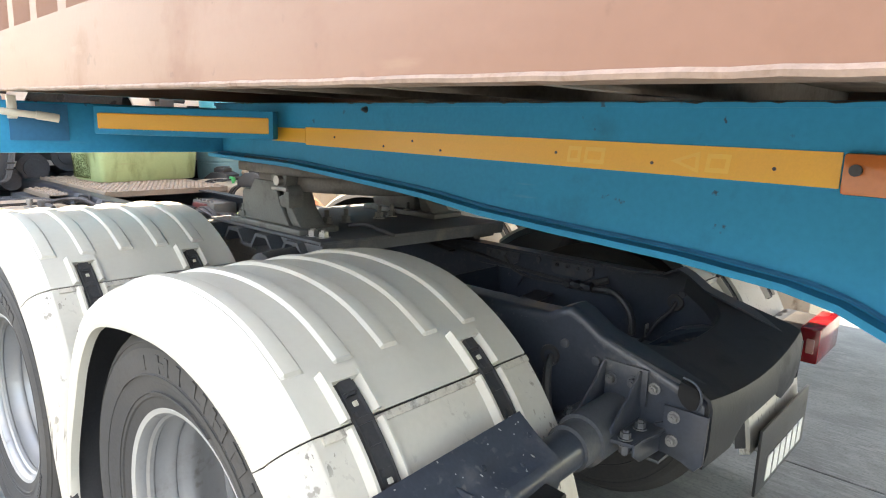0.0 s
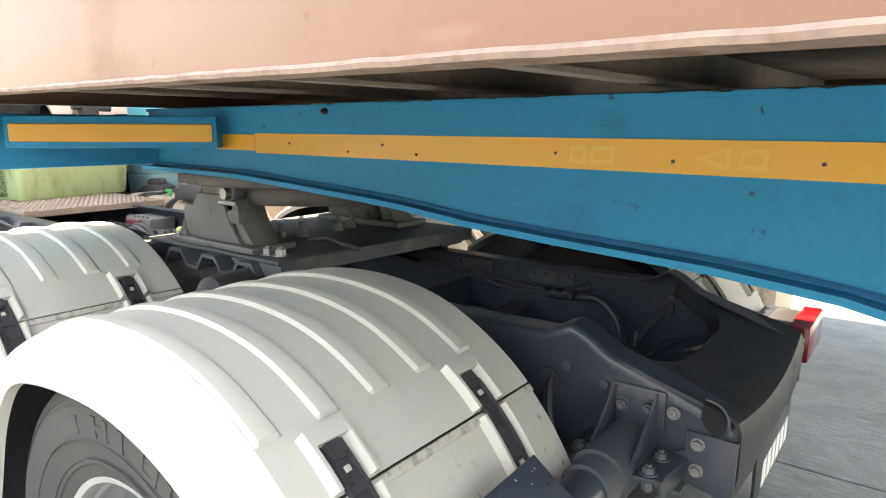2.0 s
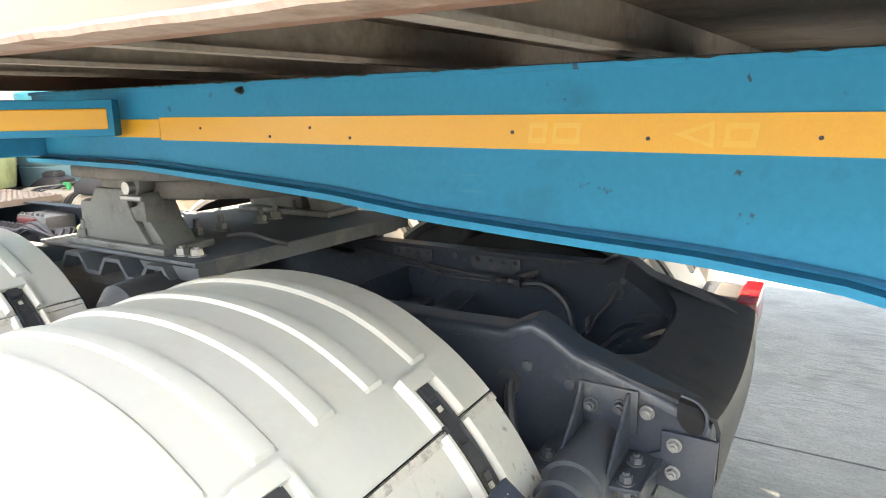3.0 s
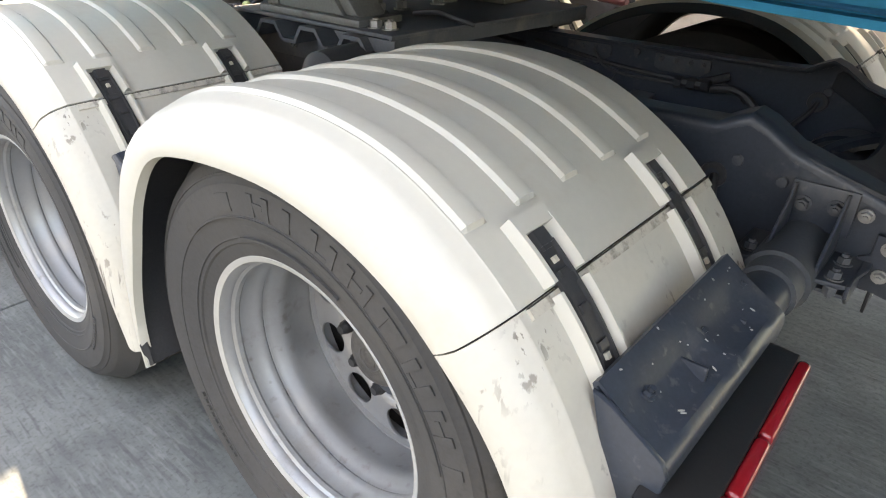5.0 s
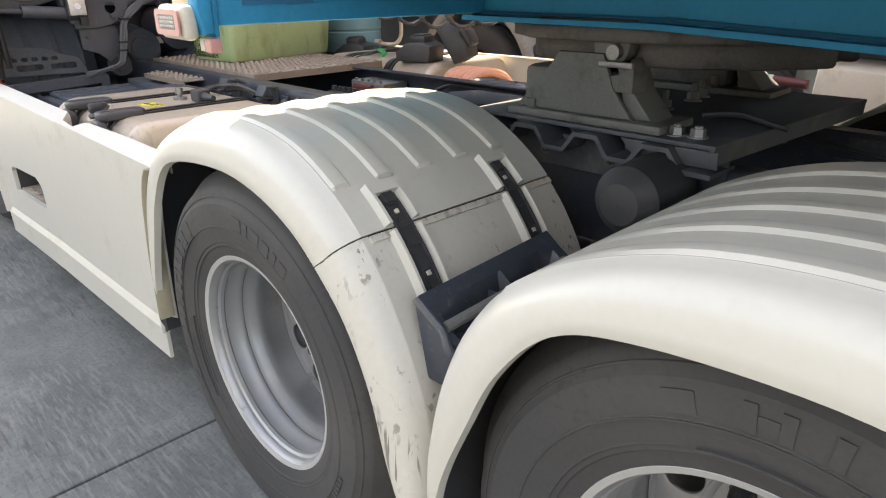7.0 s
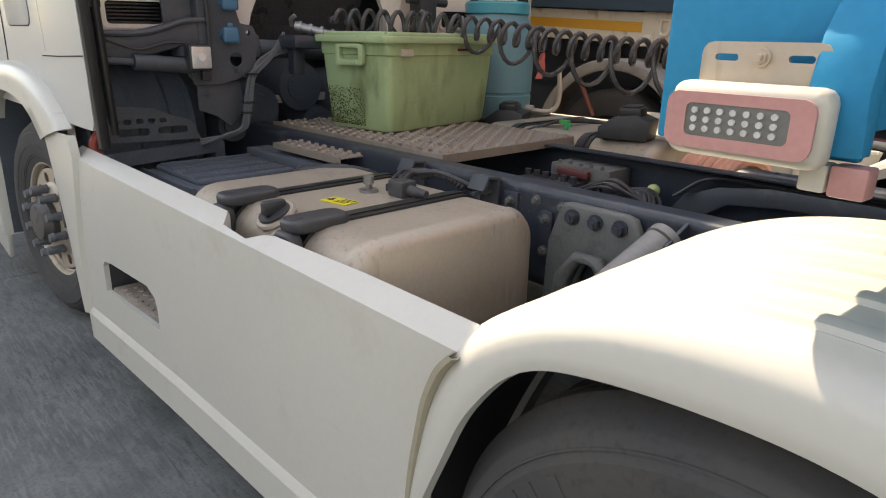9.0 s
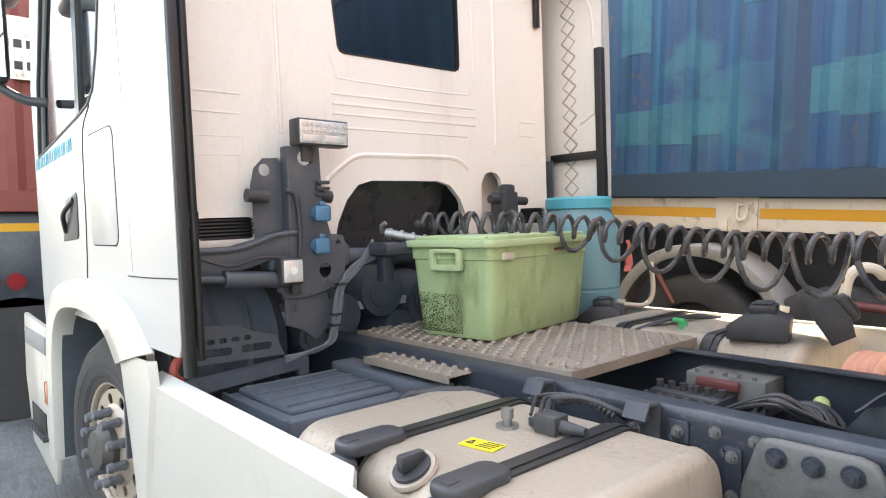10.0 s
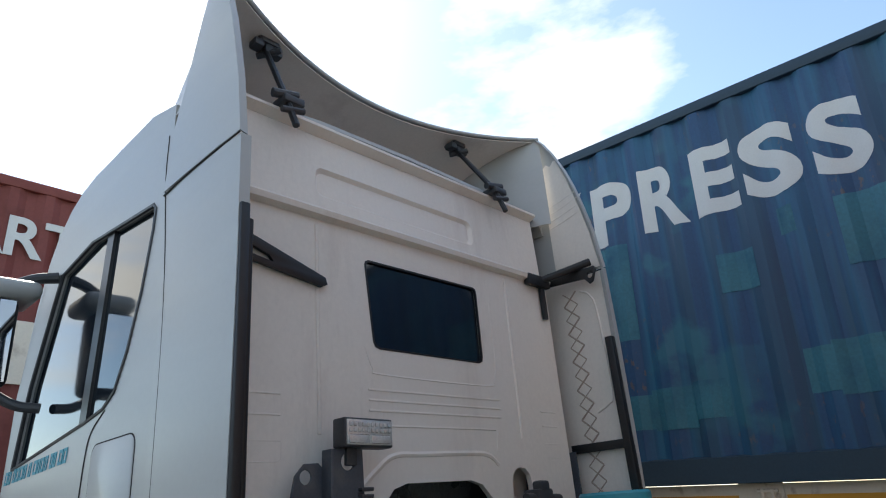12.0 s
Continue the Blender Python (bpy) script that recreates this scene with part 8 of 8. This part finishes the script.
def mould(bm):
    random.seed(11)
    for k in range(1500):
        x = random.uniform(-0.18, 0.05)
        z = 0.02 + 0.17 * random.random() ** 1.6
        if random.random() < (x + 0.18) * 2.2 + z * 1.2:
            continue
        y = -0.372 - 0.018 * z / 0.2 - 0.0035
        r = random.uniform(0.0008, 0.0024)
        plate(bm, [(x + r * random.uniform(0.5, 1.4) * math.cos(a), z + r * random.uniform(0.5, 1.4) * math.sin(a)) for a in (0.2, 1.4, 2.6, 3.8, 5.0)], y, y + 0.004, "y")


tagged(part("mould_spot", bmesh_of(mould), surf("black_mould", (0.085, 0.11, 0.04), 0.9, 0, 0.3), crate, "", 0), "dark mould spots on the crate", kind="stuff")

part("far_platform", bmesh_of(lambda bm: box(bm, -4.12, -3.52, 0.53, 1.20, 0.62, 0.995, 0.02)), BLACK_PLASTIC, truck)
BX, BY, BZ = -3.86, 1.03, 0.996
barrel = thing("plastic_barrel", "blue plastic barrel with turquoise screw lid on the far deck", "barrel", at=Matrix.Translation((BX, BY, BZ)))


def turned(prof, n=40):
    def build(bm):
        rings = [[bm.verts.new((r * math.cos(2 * math.pi * k / n), r * math.sin(2 * math.pi * k / n), z)) for k in range(n)] for r, z in prof]
        for a, b in zip(rings, rings[1:]):
            for k in range(n):
                bm.faces.new((a[k], a[(k + 1) % n], b[(k + 1) % n], b[k]))
        bm.faces.new(rings[0][::-1])
        bm.faces.new(rings[-1])
    return build


part("body", bmesh_of(turned([(0.19, 0.0), (0.215, 0.02), (0.22, 0.10), (0.222, 0.15), (0.216, 0.155), (0.216, 0.165), (0.222, 0.17), (0.225, 0.30), (0.225, 0.42), (0.218, 0.50), (0.20, 0.555), (0.175, 0.59), (0.172, 0.61)])), BARREL, barrel, "faded blue barrel body", 30)
part("lid", bmesh_of(turned([(0.178, 0.60), (0.186, 0.605), (0.187, 0.655), (0.178, 0.668), (0.16, 0.668), (0.155, 0.662), (0.001, 0.662)])), BARREL_LID, barrel, "turquoise screw lid")
part("tap", bmesh_of(lambda bm: tube(bm, smooth_line([(0.20, 0.07, 0.08), (0.26, 0.08, 0.07), (0.33, 0.14, 0.07), (0.36, 0.17, 0.14), (0.35, 0.17, 0.30)], 6), 0.014, 8), lambda bm: rod(bm, (0.18, 0.05, 0.08), (0.25, 0.075, 0.075), 0.024, n=12)), ALU, barrel, "bent metal tap pipe")
part("red_cloth", bmesh_of(lambda bm: sheet(bm, [[(0.20 + 0.012 * math.sin(i * 1.7 + j), 0.16 + 0.018 * i + 0.01 * math.sin(j * 2.0), 0.42 - 0.035 * j) for i in range(4)] for j in range(6)], 0.004)), surf("faded_red_cloth", (0.48, 0.13, 0.11), 0.9, 0, 0.2, 8, 120, 0.3), barrel)


def coil_line(pts, r, turns, squash=1.0, hand=1):
    base = smooth_line(pts, 12)
    length = [0.0]
    for a, b in zip(base, base[1:]):
        length.append(length[-1] + (b - a).length)
    out = []
    n = turns * 14
    j = 0
    for k in range(n + 1):
        s = length[-1] * k / n
        while j < len(base) - 2 and length[j + 1] < s:
            j += 1
        p = base[j].lerp(base[j + 1], (s - length[j]) / max(1e-6, length[j + 1] - length[j]))
        d = (base[j + 1] - base[j]).normalized()
        side = d.cross(Vector((0, 0, 1))).normalized()
        up = side.cross(d)
        a = 2 * math.pi * turns * k / n * hand
        rr = r(k / n) if callable(r) else r
        out.append(p + side * (rr * 0.8 * math.cos(a)) + up * (rr * squash * math.sin(a)))
    return out


ca = thing("coiled_air_hose", "black coiled air hose strung from the cab to the trailer", "air hose", "coiled hoses")
part("coil", bmesh_of(lambda bm: tube(bm, coil_line([(-4.02, 0.02, 1.535), (-3.75, 0.20, 1.53), (-3.40, 0.40, 1.505), (-2.85, 0.45, 1.44), (-2.45, 0.46, 1.418), (-2.1, 0.42, 1.43), (-1.52, 0.22, 1.47)], 0.048, 36), 0.0112, 8)), HOSE, ca)
for x, y, z, dx in ((-4.03, 0.02, 1.535, -0.05), (-1.52, 0.22, 1.47, 0.06)):
    part("hose_end", bmesh_of(lambda bm: rod(bm, (x, y, z), (x + dx, y, z), 0.016, n=12), lambda bm: rod(bm, (x + dx * 0.4, y, z), (x + dx * 0.7, y, z), 0.021, n=6)), BOLT, ca, "zinc hose end")
cb2 = thing("coiled_air_hose", "black coiled air hose sagging in wide loops", "air hose", "coiled hoses")
part("coil", bmesh_of(lambda bm: tube(bm, coil_line([(-4.0, 0.10, 1.53), (-3.7, 0.30, 1.52), (-3.35, 0.46, 1.45), (-2.9, 0.52, 1.375), (-2.45, 0.52, 1.355), (-2.1, 0.48, 1.38), (-1.52, 0.28, 1.46)], lambda t: 0.05 + 0.06 * min(1, 1.6 * t), 13, 1.0, -1), 0.0105, 8)), HOSE, cb2)
for x, y, z, dx in ((-4.01, 0.10, 1.53, -0.05), (-1.52, 0.28, 1.46, 0.06)):
    part("hose_end", bmesh_of(lambda bm: rod(bm, (x, y, z), (x + dx, y, z), 0.016, n=12), lambda bm: rod(bm, (x + dx * 0.4, y, z), (x + dx * 0.7, y, z), 0.021, n=6)), BOLT, cb2, "zinc hose end")

# ---- the neighbouring trailer and its navy container ----
NX, NY = -3.5, 2.45
NM = Matrix.Translation((NX, NY, 0)) @ Matrix.Translation((0, 0, 1.7)) @ Matrix.Rotation(radians(2.8), 4, "Y") @ Matrix.Translation((0, 0, -1.7))
navy = container("navy_container", "weathered navy blue shipping container with white lettering", NAVY, NAVY_RAIL, NM @ Matrix.Translation((-5.4, 1.219, 1.66)), 2.896)
for x0, x1, z0, z1 in ((5.72, 5.90, 0.53, 0.82), (5.90, 6.30, 0.50, 0.845), (4.30, 4.62, 0.40, 0.655), (4.62, 4.95, 0.385, 0.685), (4.95, 5.20, 0.44, 0.705), (5.296, 5.56, 1.295, 1.587), (6.12, 6.80, 1.30, 1.78), (4.33, 4.59, 1.09, 1.90), (5.755, 5.865, 1.62, 1.82)):
    part("repair_patch", bmesh_of(corrugated("y", x0, x1, z0, z1, -(1.219 - 0.01), 0.036, 0.278, 0.0, -0.0035)), TEAL_PATCH, navy, "", 20)
# white letters across the ribs
for ch, xa, xb in (("E", 3.34, 3.70), ("X", 3.76, 4.25), ("P", 4.31, 4.70), ("R", 4.78, 5.15), ("E", 5.215, 5.55), ("S", 5.60, 5.99), ("S", 6.07, 6.43)):
    lt = writing("letter", ch, 1.0, WHITE_MARK, navy, Matrix(), 0.0, "white painted letter", 0.035)
    cs = [v.co for v in lt.data.vertices]
    lo, hi = Vector([min(c[i] for c in cs) for i in range(3)]), Vector([max(c[i] for c in cs) for i in range(3)])
    lt.data.transform(Matrix.Translation((xa, 0, 0)) @ Matrix.Diagonal(((xb - xa) / (hi.x - lo.x), 0.56 / (hi.y - lo.y), 1, 1)) @ Matrix.Translation(-lo))
    bm = bmesh.new()
    bm.from_mesh(lt.data)
    for k in range(100):
        u = 0.278 * (k // 4) + 0.278 * (0.0, 0.26, 0.5, 0.76)[k % 4]
        if xa < u < xb:
            bmesh.ops.bisect_plane(bm, geom=bm.verts[:] + bm.edges[:] + bm.faces[:], plane_co=(u, 0, 0), plane_no=(1, 0, 0))
    for v in bm.verts:
        v.co = (v.co.x, -1.209 + rib(v.co.x) - 0.004, 1.92 + v.co.y)
    bm.to_mesh(lt.data)
    bm.free()

nt = thing("ivory_trailer", "ivory painted container trailer with a yellow side stripe", "trailer", at=NM)
side_beam = part("side_beam", bmesh_of(lambda bm: box(bm, -5.4, 6.5, 0.10, 0.16, 1.43, 1.655, 0.006)), IVORY, nt, "stained ivory side beam")
part("beam_tape", bmesh_of(lambda bm: box(bm, -5.4, -0.29, 0.096, 0.099, 1.515, 1.585), lambda bm: box(bm, 0.02, 6.5, 0.096, 0.099, 1.515, 1.585)), TAPE, side_beam, "yellow reflective stripe", 0)
part("hook_plate", bmesh_of(lambda bm: box(bm, -0.28, 0.01, 0.085, 0.10, 1.42, 1.66, 0.004), lambda bm: box(bm, -0.26, -0.19, 0.07, 0.09, 1.43, 1.50, 0.004)), IVORY, side_beam)
part("shackle", bmesh_of(lambda bm: tube(bm, smooth_line([(-0.12, 0.07, 1.62), (-0.12, 0.06, 1.53), (-0.09, 0.055, 1.505), (-0.055, 0.06, 1.53), (-0.055, 0.07, 1.62)], 6), 0.013, 8), lambda bm: rod(bm, (-0.15, 0.07, 1.61), (-0.02, 0.07, 1.61), 0.012, n=10)), IVORY, side_beam)
part("far_beam", bmesh_of(lambda bm: box(bm, -5.4, 6.5, 0.80, 0.82, 1.0, 1.62), lambda bm: box(bm, -5.4, 6.5, 1.6, 1.62, 1.0, 1.62)), CHASSIS, nt)
wheel_n = part("trailer_wheel", bmesh_of(lambda bm: lathe(bm, [(0.001, 0.08), (0.28, 0.08), (0.30, 0.0), (0.34, -0.01), (0.44, -0.015), (0.48, 0.0), (0.50, 0.03), (0.50, 0.09), (0.485, 0.092), (0.485, 0.10), (0.50, 0.102), (0.50, 0.13), (0.485, 0.132), (0.485, 0.14), (0.50, 0.142), (0.50, 0.24), (0.30, 0.27)], (-0.38, 0.0, 0.60), 64)), RUBBER_DARK, nt, "dark twin trailer tyre", 40)
for x in (0.92, 2.25):
    again(wheel_n, Matrix.Translation((x, 0, 0)))
part("wheel_guard", bmesh_of(lambda bm: sheet(bm, [[(-0.36 + r * math.cos(radians(a)), y, 0.64 + r * math.sin(radians(a))) for r, y in ((0.60, -0.055), (0.615, -0.07), (0.675, -0.07), (0.685, -0.05), (0.685, 0.28))] for a in range(-4, 190, 6)], 0.006)), GUARD, nt, "chalky grey plastic wheel guard", 50)
part("guard_stay", bmesh_of(lambda bm: rod(bm, (-0.70, -0.03, 1.16), (-0.52, -0.03, 0.88), 0.018, n=10)), surf("rusty_stay_paint", (0.20, 0.07, 0.05), 0.7, 0, 0.2), nt)


def guard(bm):
    rod(bm, (0.60, -0.15, 1.03), (2.4, -0.15, 1.0), 0.028, n=14)
    tube(bm, smooth_line([(0.63, -0.15, 0.62), (0.63, -0.15, 1.10), (0.65, -0.15, 1.20), (0.70, -0.13, 1.25), (0.76, -0.08, 1.245), (0.79, -0.02, 1.20)], 6), 0.03, 10)
    rod(bm, (0.85, -0.12, 0.70), (1.25, 0.1, 1.2), 0.03, n=10)


part("side_guard", bmesh_of(guard), RED_PAINT, nt, "red and white side guard rail")
for x in (0.86, 1.40, 1.95):
    part("white_band", bmesh_of(lambda bm: rod(bm, (x, -0.15, 1.03 - (x - 0.30) * 0.0143), (x + 0.25, -0.15, 1.03 - (x - 0.05) * 0.0143), 0.0295, n=14)), CREAM, nt)
part("white_band", bmesh_of(lambda bm: tube(bm, smooth_line([(0.63, -0.15, 1.07), (0.63, -0.15, 1.10), (0.65, -0.15, 1.20), (0.70, -0.13, 1.25), (0.76, -0.08, 1.245), (0.79, -0.02, 1.20)], 6), 0.0315, 10)), IVORY, nt)
for xa, xb, yb, za, zb in ((0.85, 1.25, 0.4, 0.72, 1.0), (2.4, 4.0, 0.6, 0.5, 1.1)):
    part("tool_box", bmesh_of(lambda bm: box(bm, xa, xb, -0.05, yb, za, zb, 0.02)), IVORY, nt)
# an added dark box stands in for the shade under the trailer
part("under_frame", bmesh_of(lambda bm: box(bm, -5.4, 2.0, 0.9, 1.4, 0.12, 1.02)), UNDER, nt)

# ---- maroon container beyond the cab ----
MM = Matrix.Translation((-8.0 - 1.219, 4.36, 1.72)) @ Matrix.Rotation(radians(-90), 4, "Z")
maroon = container("maroon_container", "faded maroon shipping container with white lettering", MAROON, MAROON, MM, 2.896, 6.06)
part("pale_panel", bmesh_of(lambda bm: box(bm, 5.11, 5.86, 1.2235, 1.2265, 1.10, 1.62)), IVORY, maroon, "pale painted panel")
for ch, x in (("A", 5.81), ("R", 5.49), ("T", 5.18)):
    writing("letter", ch, 0.50, WHITE_MARK, maroon, Matrix.Translation((x, 1.2245, 2.18)) @ Matrix.Rotation(radians(180), 4, "Z") @ Matrix.Rotation(radians(90), 4, "X"), 0.003, "white painted letter", 0.01)
tagged(part("small_print", bmesh_of(lambda bm: [box(bm, 5.26 + 0.09 * k, 5.32 + 0.09 * k, 1.227, 1.2285, z, z + 0.07) for k in range(6) for z in (1.18, 1.36)]), INK, maroon), kind="stuff")
mt = thing("parked_trailer", "dark trailer with round tail lamps under the maroon container", "trailer", at=Matrix.Translation((-8.0, 0, -0.045)))
part("frame", bmesh_of(lambda bm: box(bm, -1.9, -0.1, -1.7, 4.3, 0.95, 1.76, 0.01)), CHASSIS, mt)
part("tape", bmesh_of(lambda bm: box(bm, -0.098, -0.094, -1.7, 4.2, 1.60, 1.67)), TAPE, mt)
for y in (-1.28, -1.10):
    part("tail_lamp", bmesh_of(lambda bm: rod(bm, (-0.10, y, 1.18), (-0.06, y, 1.18), 0.07, n=20)), RED_LENS, mt)
for y in (-1.1, 0.2, 3.4):
    part("wheel", bmesh_of(lambda bm: [bm.faces.new([bm.verts.new((xx, y + 0.52 * math.cos(2 * math.pi * k / 36), 0.52 + 0.52 * math.sin(2 * math.pi * k / 36))) for k in range(36)]) for xx in (-0.10, -0.40)], lambda bm: sheet(bm, [[(xx, y + 0.52 * math.cos(2 * math.pi * k / 36), 0.52 + 0.52 * math.sin(2 * math.pi * k / 36)) for k in range(37)] for xx in (-0.10, -0.40)])), RUBBER_DARK, mt)

# an added wall, never seen, takes low sky light off the faces towards it
added_wall = part("wall_south", bmesh_of(lambda bm: box(bm, -60, 60, -13.3, -13.0, -0.1, 4.6, 0.02)), surf("added_wall_grey", (0.24, 0.235, 0.225), 0.8, 0, 0.15, 0.8, 30, 0.2, 0.0, (0.18, 0.18, 0.17), 0.3, 1.0), None)
tagged(added_wall, "plain grey wall, added unseen to block low sky light", "wall", kind="structure")
